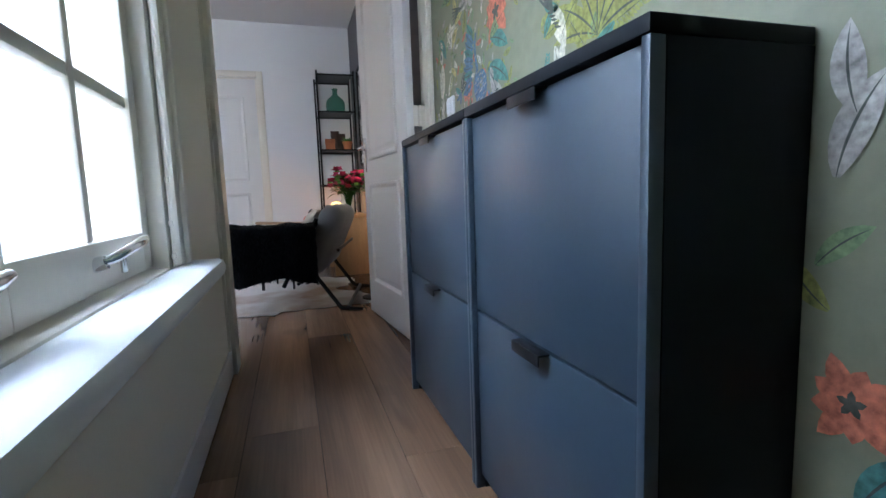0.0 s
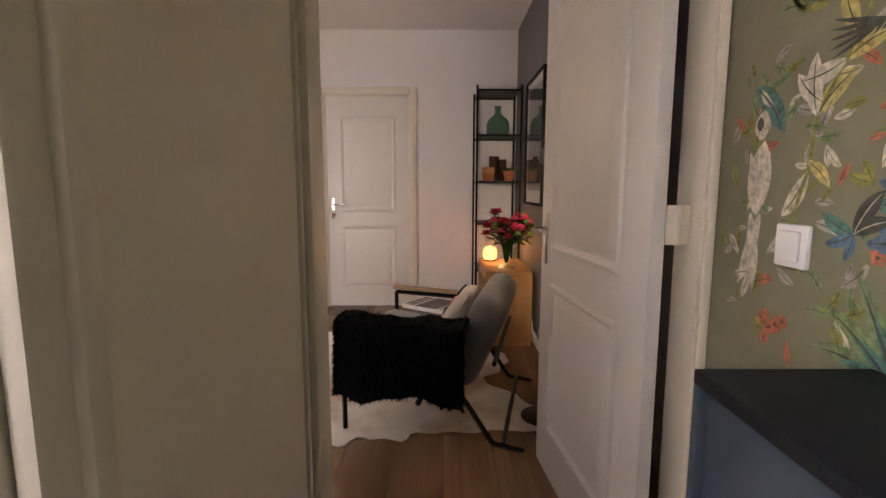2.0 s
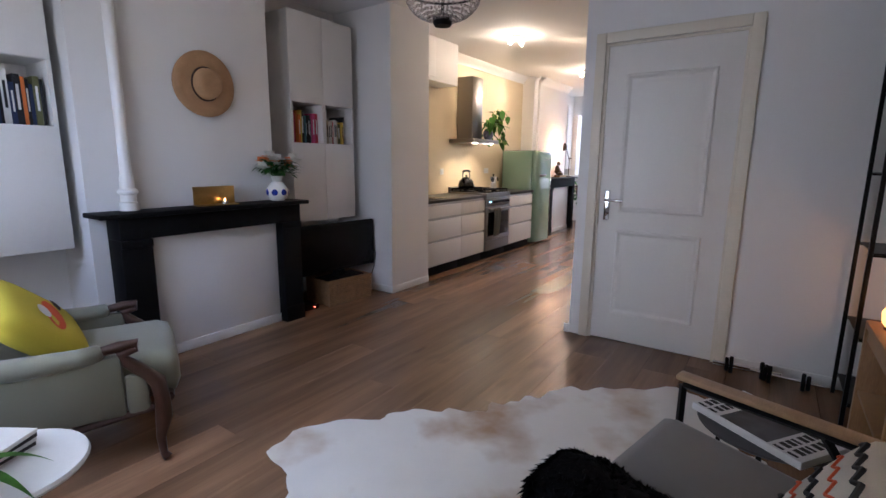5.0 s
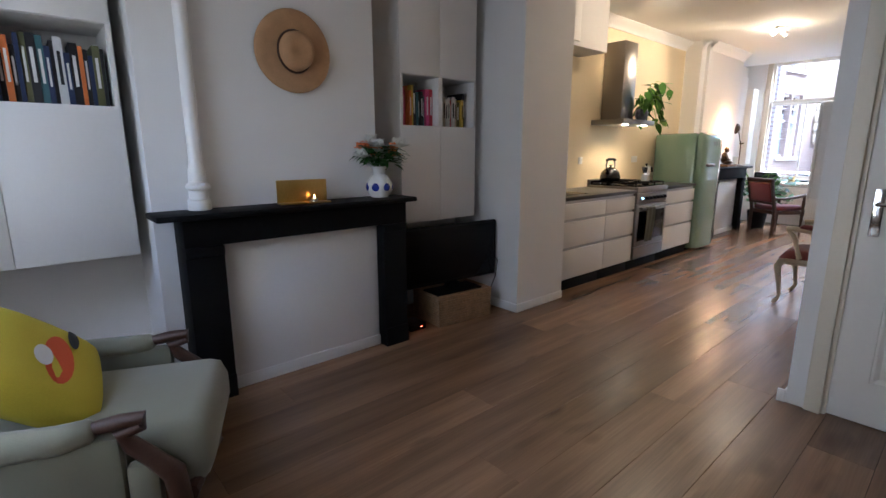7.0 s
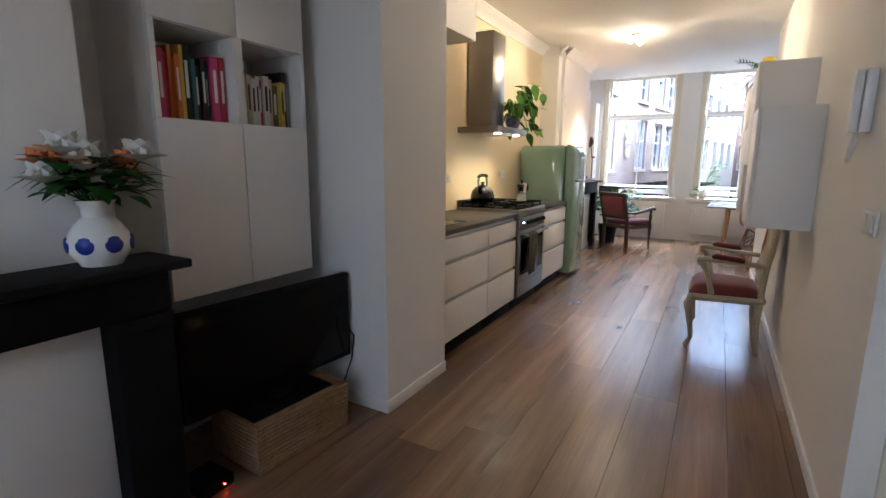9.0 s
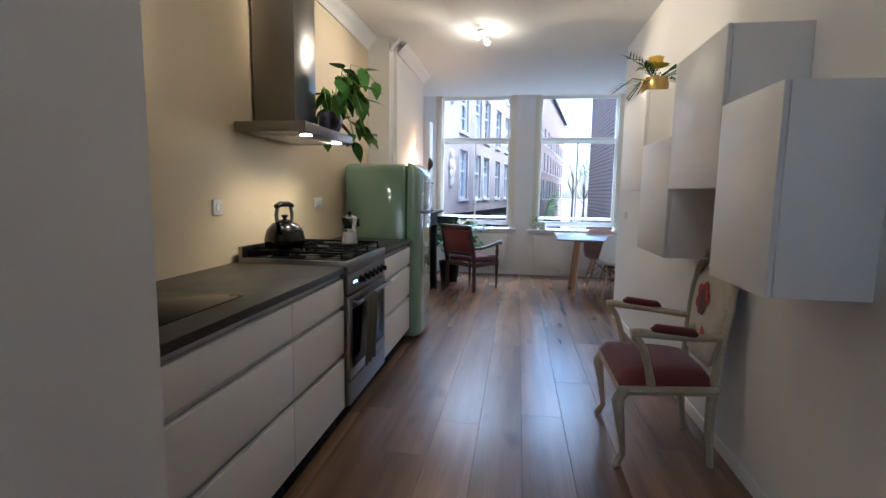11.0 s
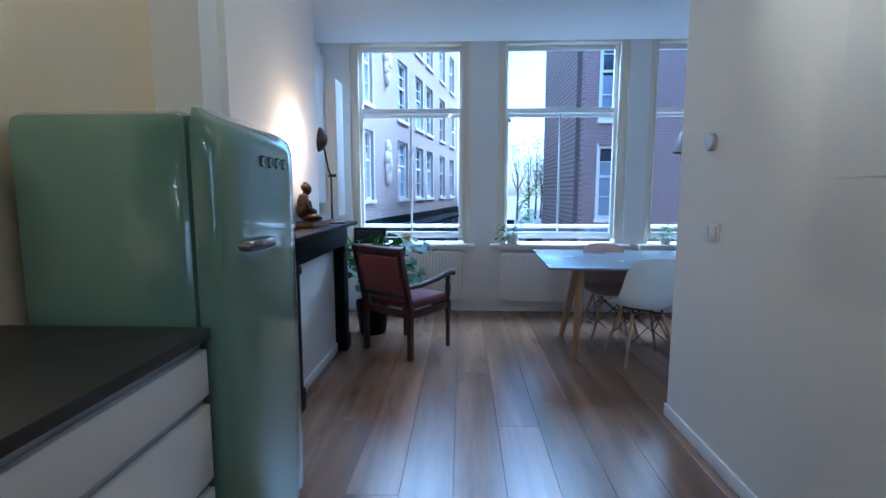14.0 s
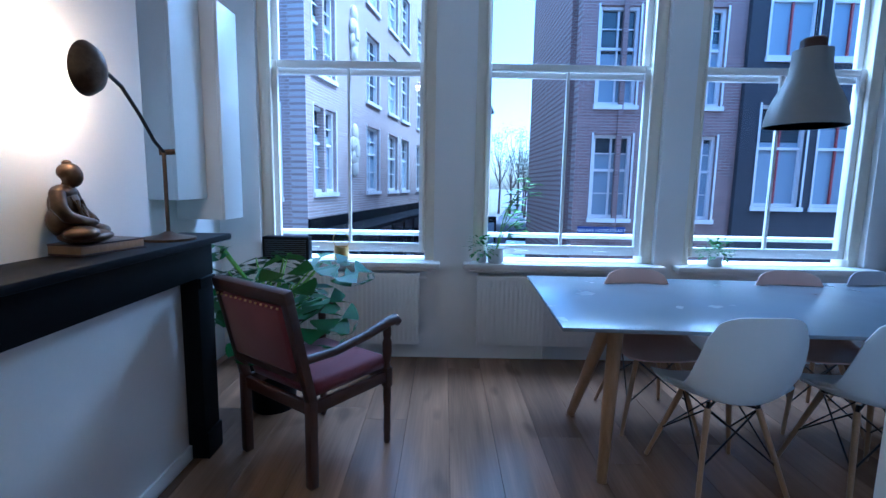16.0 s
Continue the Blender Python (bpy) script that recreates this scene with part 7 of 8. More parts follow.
def house(name, at, rz, w, h, cols, rows, material, label, win_frame, depth=6.0, base=GZ, mullion=None, curtains=0.5, shop=None, seed=1):
    """A street house with its front along local x, facing local -y."""
    o = thing(name, (at[0], at[1], base), label, "house", rz=rz)
    rnd = random.Random(seed)
    rows = [(a - base, b - base) for a, b in rows]
    H0 = h - base
    bm = B()
    edges = [0.0] + [v for c in cols for v in c] + [w]
    for a, b in zip(edges[::2], edges[1::2]):
        box(bm, a, b, 0, 0.35, 0, H0)
    for a, b in cols:
        z = 0.0
        for c, d in rows:
            box(bm, a, b, 0, 0.35, z, c)
            z = d
        box(bm, a, b, 0, 0.35, z, H0)
    box(bm, 0, w, 0.9, depth, 0, H0)
    part("wall", bm, material, o, smooth=None)
    bm = B()
    box(bm, -0.15, w + 0.05, -0.3, 0.2, H0, H0 + 0.3)
    box(bm, -0.1, w, 0.0, depth, H0 + 0.3, H0 + 0.7)
    part("roof", bm, M["roof"], o, smooth=None)
    for a, b in cols:
        for c, d in rows:
            f = 0.07
            bm = B()
            for q in ((a, a + f, 0.08, 0.18, c, d), (b - f, b, 0.08, 0.18, c, d), (a + f, b - f, 0.08, 0.18, d - f, d), (a + f, b - f, 0.08, 0.18, c, c + f), (a + f, b - f, 0.10, 0.16, c + (d - c) * 0.58 - 0.03, c + (d - c) * 0.58 + 0.03)):
                box(bm, *q)
            box(bm, a - 0.06, b + 0.06, -0.06, 0.1, c - 0.10, c - 0.002)
            box(bm, a - 0.04, a - 0.001, -0.02, 0.05, c, d + 0.04)
            box(bm, b + 0.001, b + 0.04, -0.02, 0.05, c, d + 0.04)
            win = part("window", bm, win_frame, o, "white painted window frame", smooth=None)
            bm = B()
            xm = (a + b) / 2
            box(bm, xm - 0.02, xm + 0.02, 0.11, 0.155, c + f, d - f)
            if mullion is None:
                for t in (0.3, 0.78):
                    box(bm, a + f, b - f, 0.112, 0.15, c + (d - c) * t - 0.012, c + (d - c) * t + 0.012)
            part("glazing_bar", bm, mullion or win_frame, win, smooth=None)
            bm = B()
            box(bm, a + f, b - f, 0.17, 0.18, c + f, d - f)
            part("pane", bm, M["ext_glass"], win, smooth=None)
            if rnd.random() < curtains:
                bm = B()
                top = d - f - rnd.uniform(0, 0.5) * (d - c)
                box(bm, a + f, b - f, 0.162, 0.168, c + f, top)
                part("curtain", bm, M["curtain_w"], win, smooth=None)
    if shop:
        bm = B()
        box(bm, 0.0, w, -0.06, -0.002, 0.0, shop - base)
        box(bm, -0.1, w, -0.9, -0.061, shop - base - 0.35, shop - base - 0.25, r=0.01)
        part("shop_front", bm, M["black"], o, "dark wooden shop front with awning", smooth=None)
        for k in range(int(w / 1.6)):
            boxpart("shop_window", (0.2 + 1.6 * k, 1.5 + 1.6 * k, -0.075, -0.0605, 0.5, shop - base - 0.6), M["ext_glass"], o, r=0)
    return o


ax, ay = -5.0, 20.1
dx, dy = 0.16, 0.987
cols_l = [(0.35, 1.6), (3.9, 5.1), (6.1, 7.3), (7.8, 9.0), (10.4, 11.6), (12.8, 14.0)]
hl = house("brick_house", (ax, ay), 80.8, 15.0, 10.5, cols_l, [(1.1, 2.95), (3.65, 5.5), (6.3, 8.0)], M["brick_l"], "tall brown brick corner house with white sash windows", M["ext_white"], shop=0.55, seed=3)
house("brick_house", (ax - 6 * 0.987 + 0.02, ay + 6 * 0.16), -9.2, 5.98, 10.5, [(1.2, 2.3), (4.3, 5.4)], [(1.0, 2.9), (3.65, 5.5), (6.3, 8.0)], M["brick_l"], "side of the brown brick corner house", M["ext_white"], depth=1.0, seed=5)
house("brick_house", (ax + 15.1 * dx, ay + 15.1 * dy), 80.8, 12, 9.5, [(1, 2.2), (3.6, 4.8), (6.2, 7.4), (8.8, 10.0)], [(0.9, 2.7), (3.5, 5.2), (6.0, 7.4)], M["ext_white"], "pale plastered house further down the street", M["ext_white"], seed=6)
house("brick_house", (ax + 27.2 * dx, ay + 27.2 * dy), 80.8, 30, 11, [(1.5 + 3 * k, 2.8 + 3 * k) for k in range(9)], [(0.9, 2.7), (3.5, 5.2), (6.0, 7.4)], M["brick_r"], "row of brick houses far down the street", M["ext_white"], seed=7)
house("brick_house", (0.8, 21.1), 0, 3.62, 10.2, [(0.40, 1.28), (2.66, 3.18)], [(0.62, 2.5), (3.15, 5.25), (6.0, 7.8)], M["brick_r"], "red brick corner house with white sash windows", M["ext_white"], curtains=1.0, seed=9)
house("brick_house", (0.8 + 20 * dx, 21.1 + 20 * dy), -99.2, 19.9, 10.2, [(1.2 + 3.1 * k, 2.4 + 3.1 * k) for k in range(6)], [(0.62, 2.5), (3.15, 5.25), (6.0, 7.8)], M["brick_r"], "long side of the red brick corner house", M["ext_white"], depth=1.0, seed=10)
house("brick_house", (0.8 + 50.2 * dx, 21.1 + 50.2 * dy), -99.2, 30, 11.5, [(1.2 + 3.1 * k, 2.4 + 3.1 * k) for k in range(9)], [(0.62, 2.5), (3.15, 5.25), (6.0, 7.8)], M["brick_l"], "row of brick houses on the far side street", M["ext_white"], depth=3.0, seed=11)
house("dark_house", (4.44, 21.0), 0, 8.0, 10.6, [(0.42, 1.48), (1.75, 2.75), (3.4, 4.5)], [(0.95, 3.2), (4.2, 6.3)], M["dark_house"], "dark painted brick house with red window bars", M["ext_white"], mullion=M["red_paint"], curtains=1.0, seed=12)
for k, z in enumerate((2.0, 4.9)):
    ct = tagged(new("wall_ornament"), "cream carved stone cartouche on the brick house", "ornament")
    ct.matrix_world = Matrix.Translation((ax + 2.75 * dx, ay + 2.75 * dy, z)) @ pose(0, 0, 0, 0, 0, 80.8)
    bm = B()
    for dz, r in ((0.0, 0.22), (0.32, 0.26), (0.62, 0.16), (-0.28, 0.15)):
        bmesh.ops.create_uvsphere(bm, u_segments=14, v_segments=8, radius=1, matrix=Matrix.Translation((0, -0.05, dz)) @ Matrix.Diagonal((r, 0.10, 0.24, 1)))
    box(bm, -0.12, 0.12, -0.17, 0.0, 0.0, 0.3, r=0.02)
    part("carving", bm, mat("carved_stone", (0.62, 0.57, 0.45), 0.8, var=0.15, scale=12), ct)
sg = thing("street_sign", (1.48, 21.07, 0.30), "dark blue street name sign with white letters", "sign")
boxpart("plate", (-0.55, 0.55, -0.03, 0.0, -0.12, 0.12), mat("sign_blue", (0.012, 0.03, 0.16), 0.4, bump=0), sg, r=0.008)


def lettering(text, size, at, parent, material, name="lettering"):
    cu = bpy.data.curves.new(name, "FONT")
    cu.body, cu.size, cu.align_x, cu.align_y, cu.extrude = text, size, "CENTER", "CENTER", 0.001
    tmp = bpy.data.objects.new("tmp", cu)
    scene.collection.objects.link(tmp)
    me = bpy.data.meshes.new_from_object(tmp.evaluated_get(bpy.context.evaluated_depsgraph_get()))
    bpy.data.objects.remove(tmp)
    me.materials.append(material)
    ob = new(name, me)
    ob.parent = parent
    ob.matrix_basis = pose(*at, 90, 0, 0)
    return ob


lettering("NIEUWE HOOGSTRAAT", 0.105, (0, -0.032, 0.03), sg, M["page"])
lettering("CENTRUM", 0.055, (0.3, -0.032, -0.07), sg, M["page"])
structure("ground", [(-400, 400, 14.3, 700, GZ - 0.3, GZ - 0.12)], M["paving"], "paved street ground", "ground")
rd = structure("road", [(-1.9, 1.9, 0, 120, 0, 0.06)], M["asphalt"], "asphalt street between the houses", "road")
rd.matrix_world = pose(-2.2, 18.0, GZ - 0.12, 0, 0, -9.2)
pv = structure("pavement", [(-2.9, -1.9, 0, 120, 0, 0.16), (1.9, 2.9, 0, 120, 0, 0.16)], M["paving"], "raised pavement with kerbs", "pavement")
pv.matrix_world = pose(-2.2, 18.0, GZ - 0.12, 0, 0, -9.2)


def parked_car(s, side, body_mat, label):
    bx_, by_ = -2.2 + dx * s + side * 1.2 * dy, 18.0 + dy * s - side * 1.2 * dx
    c = thing("parked_car", (bx_, by_, GZ - 0.06), label, "car", "parked cars", rz=-9.2)
    bm = B()
    prof = [(-2.0, 0.35), (-2.05, 0.75), (-1.9, 0.95), (-1.1, 1.0), (-0.6, 1.42), (0.9, 1.45), (1.6, 1.0), (2.0, 0.9), (2.05, 0.4)]
    for sx in (-0.82, 0.82):
        bm.faces.new([bm.verts.new((sx * (0.86 if z > 1.1 else 1), y, z)) for y, z in prof])
    bm.verts.ensure_lookup_table()
    n = len(prof)
    for i in range(n):
        j = (i + 1) % n
        bm.faces.new((bm.verts[i], bm.verts[j], bm.verts[n + j], bm.verts[n + i]))
    bmesh.ops.recalc_face_normals(bm, faces=bm.faces[:])
    part("body", bm, body_mat, c, smooth=25)
    boxpart("rear_window", (-0.6, 0.6, -1.02, -0.7, 1.08, 1.36), M["ext_glass"], c)
    for sx in (-0.75, 0.75):
        boxpart("tail_light", (sx - 0.08, sx + 0.06, -2.06, -2.0, 0.7, 0.85), M["red_paint"], c)
        for y in (-1.3, 1.3):
            bm = B()
            rod(bm, (sx - 0.08, y, 0.31), (sx + 0.08, y, 0.31), 0.31, seg=18)
            part("wheel", bm, M["black"], c)


car_blue = mat("car_blue", (0.05, 0.12, 0.18), 0.2, metal=0.4, coat=1.0)
parked_car(14, 1, car_blue, "blue parked car by the kerb")
parked_car(20, 1, mat("car_grey", (0.25, 0.26, 0.27), 0.2, metal=0.5, coat=1.0), "silver grey parked car in the street")
parked_car(27, 1, M["black"], "black parked car far down the street")
parked_car(16, -1, mat("car_white", (0.6, 0.6, 0.6), 0.25, coat=1.0), "white parked car by the shop front")


def street_tree(s, off, h, seed):
    bx_, by_ = -2.2 + dx * s + off * dy, 18.0 + dy * s - off * dx
    t = thing("street_tree", (bx_, by_, GZ), "bare grey-green street tree far away", "tree")
    rnd = random.Random(seed)
    bm = B()
    tube(bm, [(0, 0, 0), (0.1, 0, h * 0.3), (0, 0.1, h * 0.6)], [0.22, 0.16, 0.10], 8)
    ends = []
    for k in range(16):
        a = rnd.uniform(0, 6.28)
        e = Vector((math.cos(a) * h * 0.25 * rnd.random(), math.sin(a) * h * 0.25 * rnd.random(), h * rnd.uniform(0.6, 1.0)))
        ends.append(e)
        tube(bm, [(0, 0.05, h * rnd.uniform(0.3, 0.6)), tuple(e * 0.8), tuple(e)], [0.07, 0.04, 0.015], 5)
    part("trunk", bm, M["walnut"], t)
    bm = B()
    for k in range(700):
        e = rnd.choice(ends) + Vector((rnd.gauss(0, 0.6), rnd.gauss(0, 0.6), rnd.gauss(0, 0.6)))
        leaf(bm, e, (rnd.uniform(-1, 1), rnd.uniform(-1, 1), rnd.uniform(-1, 1)), 0.3, 0.14, 0.2, n=2)
    part("crown", bm, mat("grey_green_leaf", (0.12, 0.13, 0.09), 0.8, var=0.2), t, kind="stuff")


street_tree(70, -0.5, 10, 1)
street_tree(78, 1.5, 11, 2)
street_tree(64, 1.8, 8, 3)
street_tree(72, -2.4, 13, 4)
street_tree(75, 0.6, 14, 5)
street_tree(68, 2.6, 12, 6)
sb = thing("sign_board", (-0.75, 26.0, GZ), "tall black framed sign board on the pavement", "sign")
boxpart("panel", (-0.35, 0.35, -0.06, 0.06, 0.4, 3.6), M["black"], sb, r=0.02)
boxpart("poster", (-0.28, 0.28, -0.066, -0.0605, 1.0, 3.4), M["curtain_w"], sb, r=0)
rl = thing("balcony_rail", (-1.3, 14.12, 0.0), "white metal rail outside the front windows", "railing")
for z in (0.79, 0.90):
    bm = B()
    rod(bm, (-2.6, 0, z), (2.6, 0, z), 0.022, seg=10)
    part("bar", bm, M["ext_white"], rl)
for x in (-2.45, -0.75, 0.82, 2.5):
    boxpart("upright", (x - 0.02, x + 0.02, -0.2, 0.02, 0.72, 0.92), M["ext_white"], rl)

# unseen front, added to hold sky light back from the facing houses
structure("wall_street_front", [(-14, 12, YF, YF + 0.3, 3.102, 6.5), (-14, -3.952, YF, YF + 0.3, GZ - 0.12, 3.1), (1.802, 12, YF, YF + 0.3, GZ - 0.12, 3.1), (-3.95, 1.8, YF, YF + 0.3, GZ - 0.12, -0.002)], M["brick_r"], "unseen brick front added to keep sky light off the houses opposite", "wall")

# ---- outside: courtyard ----
structure("courtyard_ground", [(-5.0, -0.34, -4.0, 2.45, -0.45, -0.25)], M["paving"], "tiled courtyard ground", "ground")
# walls carried up unseen to 6.5 m to cut the sky light
structure("courtyard_wall", [(-3.4, -3.2, -4.0, 2.44, -0.25, 6.5), (-3.2, -0.35, -4.2, -4.0, -0.25, 6.5)], M["render"], "white rendered courtyard wall, raised out of view to dim the yard", "wall")
structure("courtyard_extension", [(-1.75, -1.2, 1.75, 2.44, -0.25, 3.4)], M["render"], "white rendered projection in the courtyard", "wall")
dw = thing("courtyard_window", (-3.2, 0.2, 0.9), "dark courtyard window with white frame", "window")
bm = B()
for q in ((0.001, 0.05, -0.5, -0.43, 0, 1.5), (0.001, 0.05, 0.43, 0.5, 0, 1.5), (0.001, 0.05, -0.43, 0.43, 0, 0.07), (0.001, 0.05, -0.43, 0.43, 1.43, 1.5), (0.001, 0.05, -0.43, 0.43, 0.7, 0.76)):
    box(bm, *q)
part("frame", bm, M["ext_white"], dw, smooth=None)
boxpart("pane", (0.001, 0.02, -0.43, 0.43, 0.07, 1.43), M["ext_glass"], dw, r=0)
cr = thing("courtyard_railing", (-1.0, 0.6, -0.25), "white metal railing in the courtyard", "railing")
for z in (0.55, 0.85, 1.15):
    bm = B()
    rod(bm, (0, -1.6, z - 0.05), (0, 1.1, z), 0.025, seg=10)
    part("bar", bm, M["ext_white"], cr)
for y in (-1.5, 0.0, 1.05):
    boxpart("post", (-0.02, 0.02, y - 0.02, y + 0.02, 0, 1.2), M["ext_white"], cr)
# window of the living room onto the courtyard
lw = tagged(new("window_5"), "white framed window between living room and courtyard", "window", kind="structure")
bm = B()
for q in ((-2.95, -2.88, 2.48, 2.58, 0.4, 2.4), (-0.97, -0.90, 2.48, 2.58, 0.4, 2.4), (-1.96, -1.89, 2.48, 2.58, 0.4, 2.4), (-2.88, -1.96, 2.48, 2.58, 0.4, 0.47), (-1.89, -0.97, 2.48, 2.58, 0.4, 0.47), (-2.88, -1.96, 2.48, 2.58, 2.33, 2.4), (-1.89, -0.97, 2.48, 2.58, 2.33, 2.4)):
    box(bm, *q, r=0.004)
part("window_frame", bm, M["trim"], lw)
for a, b in ((-2.88, -1.96), (-1.89, -0.97)):
    bm = B()
    box(bm, a, b, 2.528, 2.532, 0.47, 2.33)
    g = part("pane", bm, M["glass"], lw, smooth=None)
    g.visible_shadow = False

# ---- jungle print on the hall wall ----
wall_print = bpy.data.objects["wall_hall_east"]
tones = dict(sage=(0.16, 0.22, 0.10), olive=(0.22, 0.22, 0.05), teal=(0.07, 0.18, 0.15), blue=(0.09, 0.15, 0.22), yellow=(0.46, 0.38, 0.13), coral=(0.42, 0.13, 0.07), pink=(0.50, 0.20, 0.22), pale=(0.50, 0.46, 0.36), dark=(0.06, 0.065, 0.05), grey=(0.32, 0.29, 0.25))
pm = {k: mat("print_" + k, c, 0.6, var=0.6, scale=30, grain=90, bump=0.03) for k, c in tones.items()}


levels = itertools.count()


def flat_blade(bm, y, z, ang, L, W, x, curl=0.0, n=8):
    x -= 0.00007 * (next(levels) % 9)
    rows = []
    for i in range(n + 1):
        t = i / n
        a = ang + curl * t
        cy, cz = y + L * t * math.cos(ang + curl * t / 2), z + L * t * math.sin(ang + curl * t / 2)
        w = W / 2 * math.sin(math.pi * min(1, 0.04 + 0.96 * t)) ** 0.8
        rows.append((bm.verts.new((x, cy - w * math.sin(a), cz + w * math.cos(a))), bm.verts.new((x, cy + w * math.sin(a), cz - w * math.cos(a)))))
    for p, q in zip(rows, rows[1:]):
        bm.faces.new((p[0], p[1], q[1], q[0]))


def motif(kind, y, z, ang, size, tone, layer):
    x = 0.8985 - 0.0002 * layer
    bm, bd = B(), B()
    if kind == "leaf":
        flat_blade(bm, y, z, ang, size, size * 0.36, x, 0.5)
        flat_blade(bd, y, z, ang, size * 0.95, size * 0.03, x - 0.0008, 0.5)
    elif kind == "agave":
        for k in range(7):
            flat_blade(bm, y, z, math.pi / 2 + (k - 3) * 0.36, size * (1 - 0.06 * abs(k - 3)), size * 0.16, x - 0.00005 * k, (k - 3) * 0.22)
            flat_blade(bd, y, z, math.pi / 2 + (k - 3) * 0.36, size * 0.9 * (1 - 0.06 * abs(k - 3)), size * 0.025, x - 0.0006, (k - 3) * 0.22)
    elif kind == "fern":
        for k in range(11):
            t = k / 11
            cy, cz = y + size * t * math.cos(ang), z + size * t * math.sin(ang)
            for s in (-1, 1):
                flat_blade(bm, cy, cz, ang + s * 1.0, size * 0.34 * (1 - 0.7 * t), size * 0.07, x, -s * 0.3, 4)
        flat_blade(bd, y, z, ang, size, size * 0.02, x - 0.0008)
    elif kind == "flower":
        for k in range(9):
            flat_blade(bm, y, z, ang + k * 6.2832 / 9, size * (0.5 if k % 2 else 0.38), size * 0.24, x - 0.00004 * k, 0.3, 5)
        for k in range(5):
            flat_blade(bd, y, z, ang + k * 6.2832 / 5, size * 0.14, size * 0.08, x - 0.0007, 0, 3)
    elif kind == "bird":
        flat_blade(bm, y, z, ang, size, size * 0.38, x, 0.25)
        flat_blade(bm, y + size * 0.86 * math.cos(ang + 0.2), z + size * 0.86 * math.sin(ang + 0.2), ang + 0.6, size * 0.34, size * 0.22, x - 0.0001, 0)
        for k in range(5):
            flat_blade(bd, y + 0.2 * size * math.cos(ang), z + 0.2 * size * math.sin(ang), ang + math.pi + (k - 2) * 0.16, size * 0.8, size * 0.06, x - 0.0008, 0.2)
            flat_blade(bd, y + (0.2 + 0.1 * k) * size * math.cos(ang), z + (0.2 + 0.1 * k) * size * math.sin(ang), ang + 2.4, size * 0.22, size * 0.05, x - 0.0008, 0.2)
    elif kind == "figure":
        for dy_, dz_, a, L, W in ((0, 0, 1.57, 0.5, 0.24), (0, 0.5, 1.57, 0.2, 0.16), (-0.05, 0.0, -1.3, 0.55, 0.12), (0.05, 0.0, -1.8, 0.55, 0.12), (-0.1, 0.42, -1.2, 0.45, 0.08), (0.1, 0.42, -1.9, 0.45, 0.08)):
            flat_blade(bm, y + dy_ * size, z + dz_ * size, a, L * size, W * size, x, 0.15)
        flat_blade(bd, y + 0.02 * size, z + 0.56 * size, 1.57, 0.1 * size, 0.07 * size, x - 0.0006)
    part("print_motif", bm, pm[tone], wall_print, smooth=None)
    part("print_detail", bd, pm["dark" if tone not in ("dark",) else "pale"], wall_print, smooth=None)


def ribbon(bm, pts, widths, x):
    """A flat strip along a line of (y, z) points."""
    prev = None
    for i, (y, z) in enumerate(pts):
        a, b = pts[max(0, i - 1)], pts[min(len(pts) - 1, i + 1)]
        t = Vector((b[0] - a[0], b[1] - a[1])).normalized()
        row = [bm.verts.new((x, y + k * t.y * widths[i] / 2, z - k * t.x * widths[i] / 2)) for k in (-1, 1)]
        if prev:
            bm.faces.new((prev[0], prev[1], row[1], row[0]))
        prev = row


def print_part(bm, tone, name="print_motif"):
    part(name, bm, pm[tone], wall_print, smooth=None)


prn = random.Random(31)
KINDS = {"leaf": ("sage", "olive", "teal", "yellow"), "fern": ("teal", "blue", "sage"), "flower": ("coral", "pink", "yellow"), "bird": ("grey", "pale"), "agave": ("sage", "teal", "olive")}
for k in range(90):
    y, z = -1.0 + 2.4 * prn.random(), 0.05 + 2.6 * prn.random()
    kind = prn.choice(("leaf", "leaf", "leaf", "fern", "flower", "bird", "agave"))
    motif(kind, y, z, prn.uniform(0, 6.28), prn.uniform(0.12, 0.26), prn.choice(KINDS[kind]), k % 5)
for k in range(70):
    y, z = 1.2 + 1.1 * prn.random(), 1.45 + 1.1 * prn.random()
    kind = prn.choice(("leaf", "leaf", "fern", "flower", "agave", "leaf"))
    motif(kind, y, z, prn.uniform(0, 6.28), prn.uniform(0.07, 0.15), prn.choice(KINDS[kind]), k % 5)
for k in range(34):
    motif(prn.choice(("leaf", "leaf", "fern")), 0.85 + 0.62 * prn.random(), 0.95 + 0.55 * prn.random(), prn.uniform(0, 6.28), prn.uniform(0.06, 0.12), prn.choice(("sage", "olive", "pale", "teal")), k % 5)
# small sprigs between the large figures
for k in range(190):
    motif("leaf", 1.5 + 0.86 * prn.random(), 0.95 + 0.55 * prn.random(), prn.uniform(0, 6.28), prn.uniform(0.03, 0.065), prn.choice(("sage", "olive", "pale", "grey", "coral", "olive")), k % 3)
# pale monkey by the switch, and the dark patterned bird above it
motif("figure", 2.262, 1.20, 0, 0.30, "pale", 6)
motif("bird", 2.03, 1.50, 3.0, 0.13, "grey", 6)
motif("bird", 1.61, 1.07, 0.55, 0.15, "grey", 6)
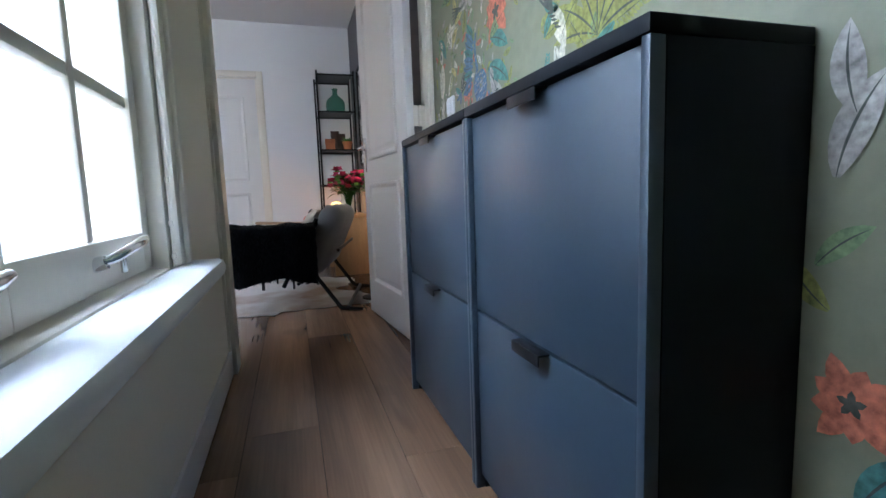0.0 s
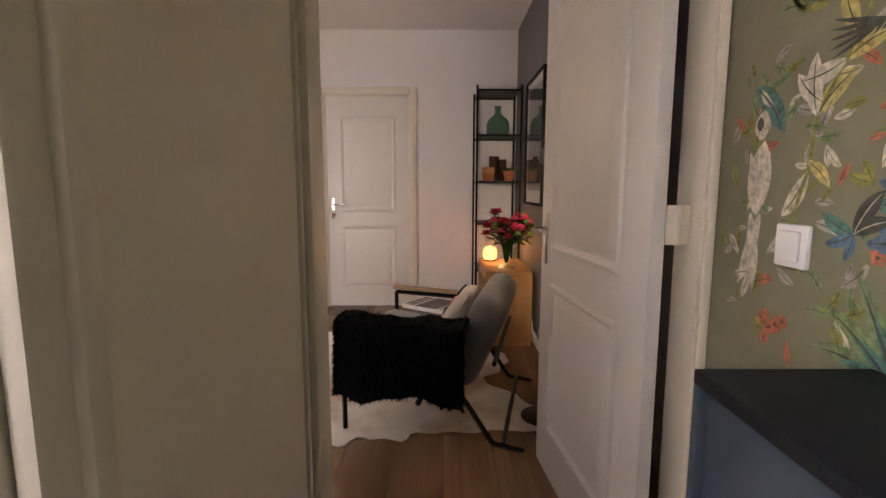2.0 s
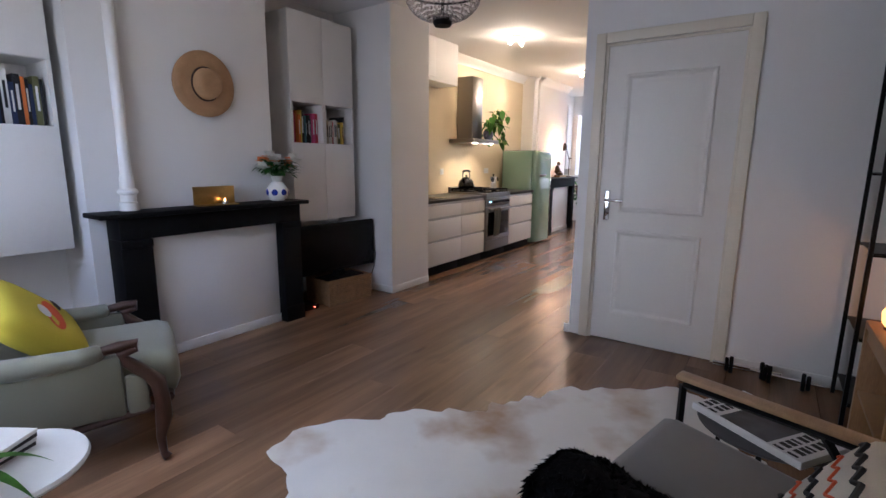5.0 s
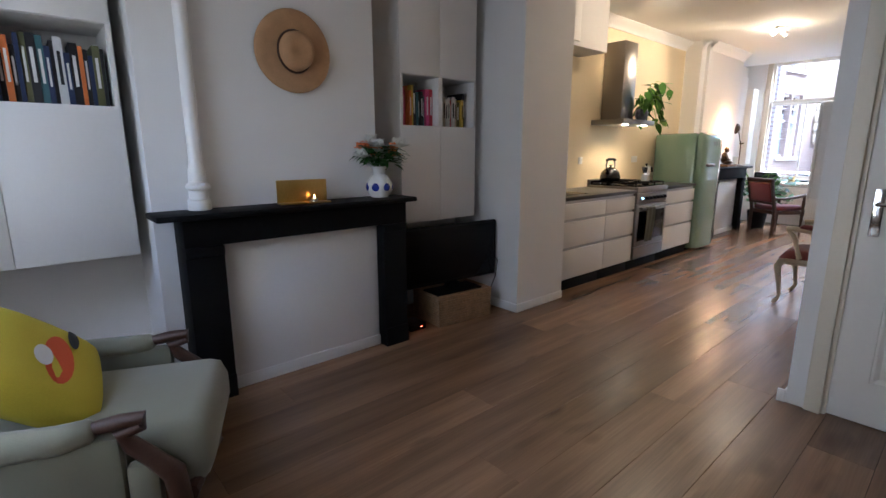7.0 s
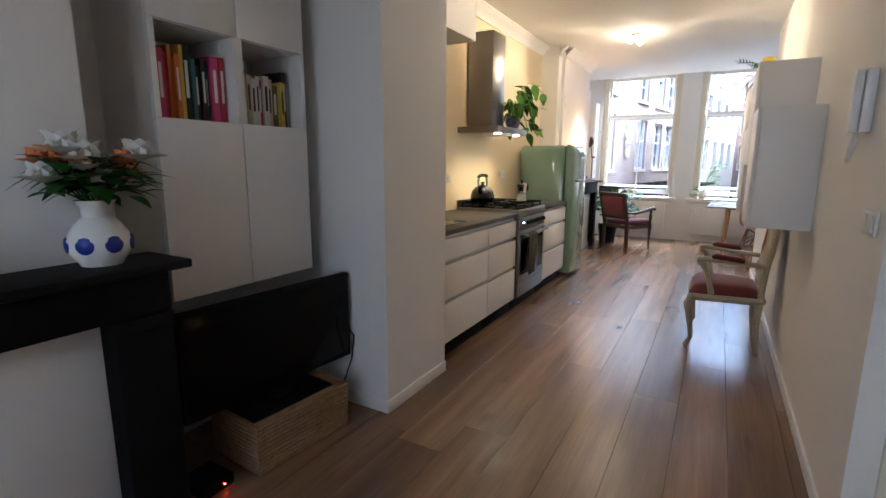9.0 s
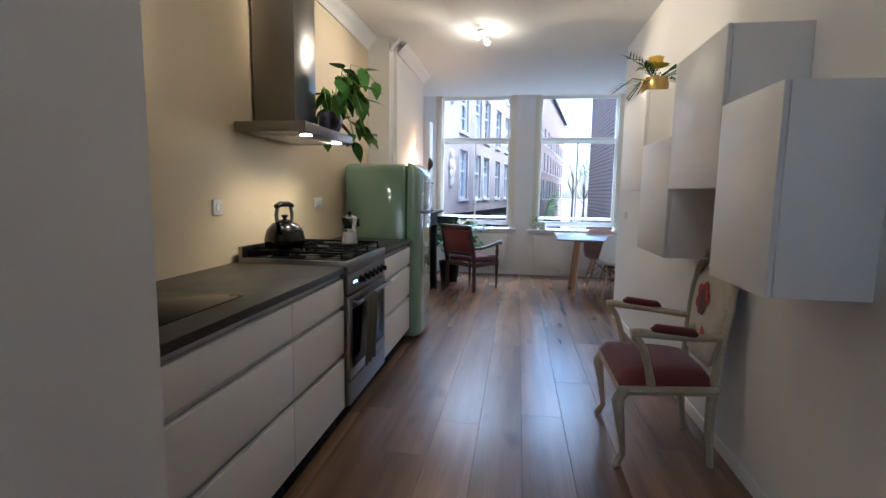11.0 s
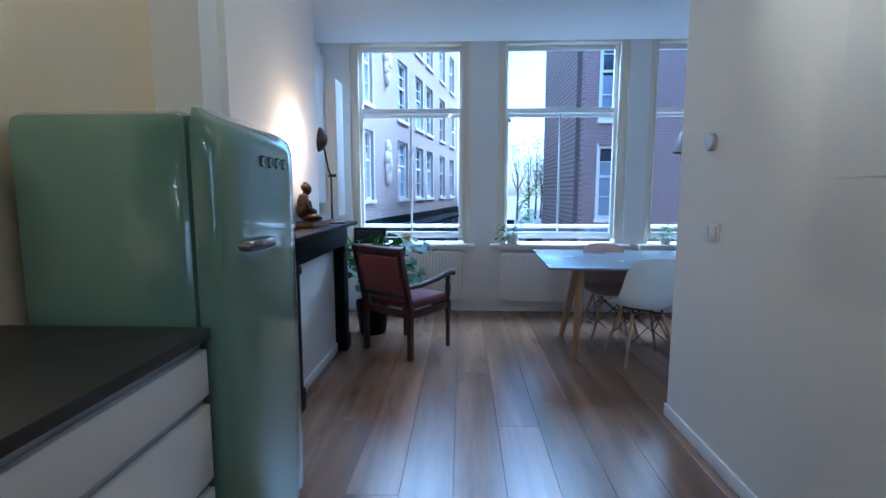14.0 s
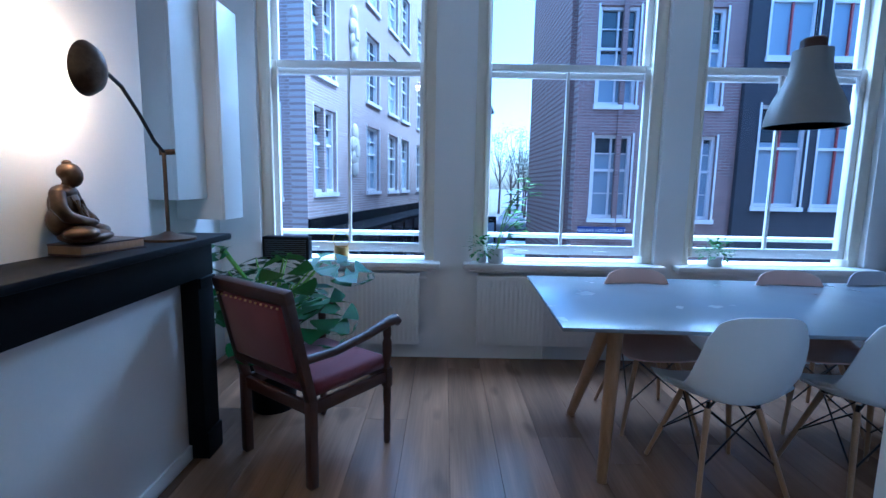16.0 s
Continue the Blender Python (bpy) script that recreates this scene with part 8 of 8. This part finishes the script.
# twig of cream magnolia leaves
bm = B()
twig = [(2.02, 1.56), (2.07, 1.46), (2.12, 1.38), (2.13, 1.28), (2.17, 1.16)]
ribbon(bm, twig, [0.008] * 5, 0.8972)
print_part(bm, "olive", "print_twig")
for k, (y, z, a, L) in enumerate(((2.07, 1.46, -0.4, 0.10), (2.07, 1.46, 2.6, 0.09), (2.11, 1.40, 0.5, 0.09), (2.12, 1.38, 2.2, 0.10), (2.12, 1.38, 1.2, 0.11), (2.13, 1.30, 3.6, 0.07), (2.13, 1.28, -1.2, 0.10), (2.16, 1.18, -2.2, 0.09), (2.16, 1.18, -1.0, 0.08), (2.05, 1.50, 0.9, 0.09))):
    motif("leaf", y, z, a, L, "yellow" if k % 2 else "pale", 5)
# blue curled crozier with a fringe
pts = [(1.853 + 0.012 * math.sin(5 * t), 1.36 - 0.17 * t) for t in (0, 0.25, 0.5, 0.75)]
for k in range(40):
    a, r = math.pi * 0.72 + k * 0.32, 0.062 * (1 - k / 44)
    pts.append((1.812 - r * math.cos(a) * 0.9, 1.168 + r * math.sin(a)))
bm = B()
ribbon(bm, pts, [0.012 + 0.022 * min(1, i / 6) * (1 - max(0, i - 10) / 40) for i in range(len(pts))], 0.8973)
print_part(bm, "blue")
for k in range(9):
    motif("leaf", 1.87 + 0.004 * k, 1.35 - 0.02 * k, 0.5 - 0.12 * k, 0.10, "teal" if k % 3 == 0 else "blue", 3)
for i, p in enumerate(pts[2::2]):
    bm = B()
    ribbon(bm, [(p[0] - 0.009, p[1] + 0.003), (p[0] + 0.009, p[1] - 0.003)], [0.004, 0.004], 0.8969)
    print_part(bm, "grey", "print_detail")
# butterfly, berries, agave and lupin over the cabinet
for a, L, tone in ((1.9, 0.085, "dark"), (2.5, 0.07, "dark"), (0.2, 0.075, "teal"), (-0.6, 0.06, "blue"), (-1.5, 0.05, "blue")):
    motif("leaf", 2.02, 1.18, a, L, tone, 6)
for k in range(12):
    motif("flower", 1.932 + prn.gauss(0, 0.016), 1.15 + prn.gauss(0, 0.018), prn.random() * 6, 0.035, "coral", k % 5)
for k in range(8):
    motif("flower", 2.19 + prn.gauss(0, 0.014), 0.985 + prn.gauss(0, 0.018), prn.random() * 6, 0.035, "coral", k % 5)
motif("agave", 1.921, 0.955, 0, 0.20, "sage", 6)
motif("agave", 1.915, 0.955, 0, 0.13, "teal", 9)
for k in range(16):
    motif("flower", 1.745 - 0.028 * (k % 2) - 0.001 * k, 1.12 - 0.008 * k, k, 0.03, "blue", k % 5)
for y, z, a, L, tone in ((1.74, 1.205, -2.4, 0.15, "teal"), (1.73, 1.21, -2.9, 0.17, "teal"), (1.72, 1.30, 3.3, 0.15, "teal"), (1.72, 1.30, 2.5, 0.13, "sage"), (1.72, 1.31, 1.2, 0.10, "sage")):
    motif("leaf", y, z, a, L, tone, 6)
motif("flower", 1.67, 1.37, 0.3, 0.22, "coral", 6)
motif("flower", 1.69, 0.985, 0.3, 0.12, "pale", 6)
motif("flower", 1.66, 1.04, 1.3, 0.10, "yellow", 4)
# leaves and blooms before the cabinets
for y, z, a, L, tone in ((0.60, 0.60, 0.6, 0.10, "olive"), (0.62, 0.66, 2.2, 0.09, "sage"), (0.58, 0.86, 1.2, 0.12, "grey"), (0.60, 0.78, 1.7, 0.14, "grey"), (0.55, 0.34, 1.9, 0.12, "teal"), (0.50, 0.72, 2.6, 0.12, "sage")):
    motif("leaf", y, z, a, L, tone, 4)
motif("flower", 0.565, 0.48, 0.3, 0.14, "coral", 6)
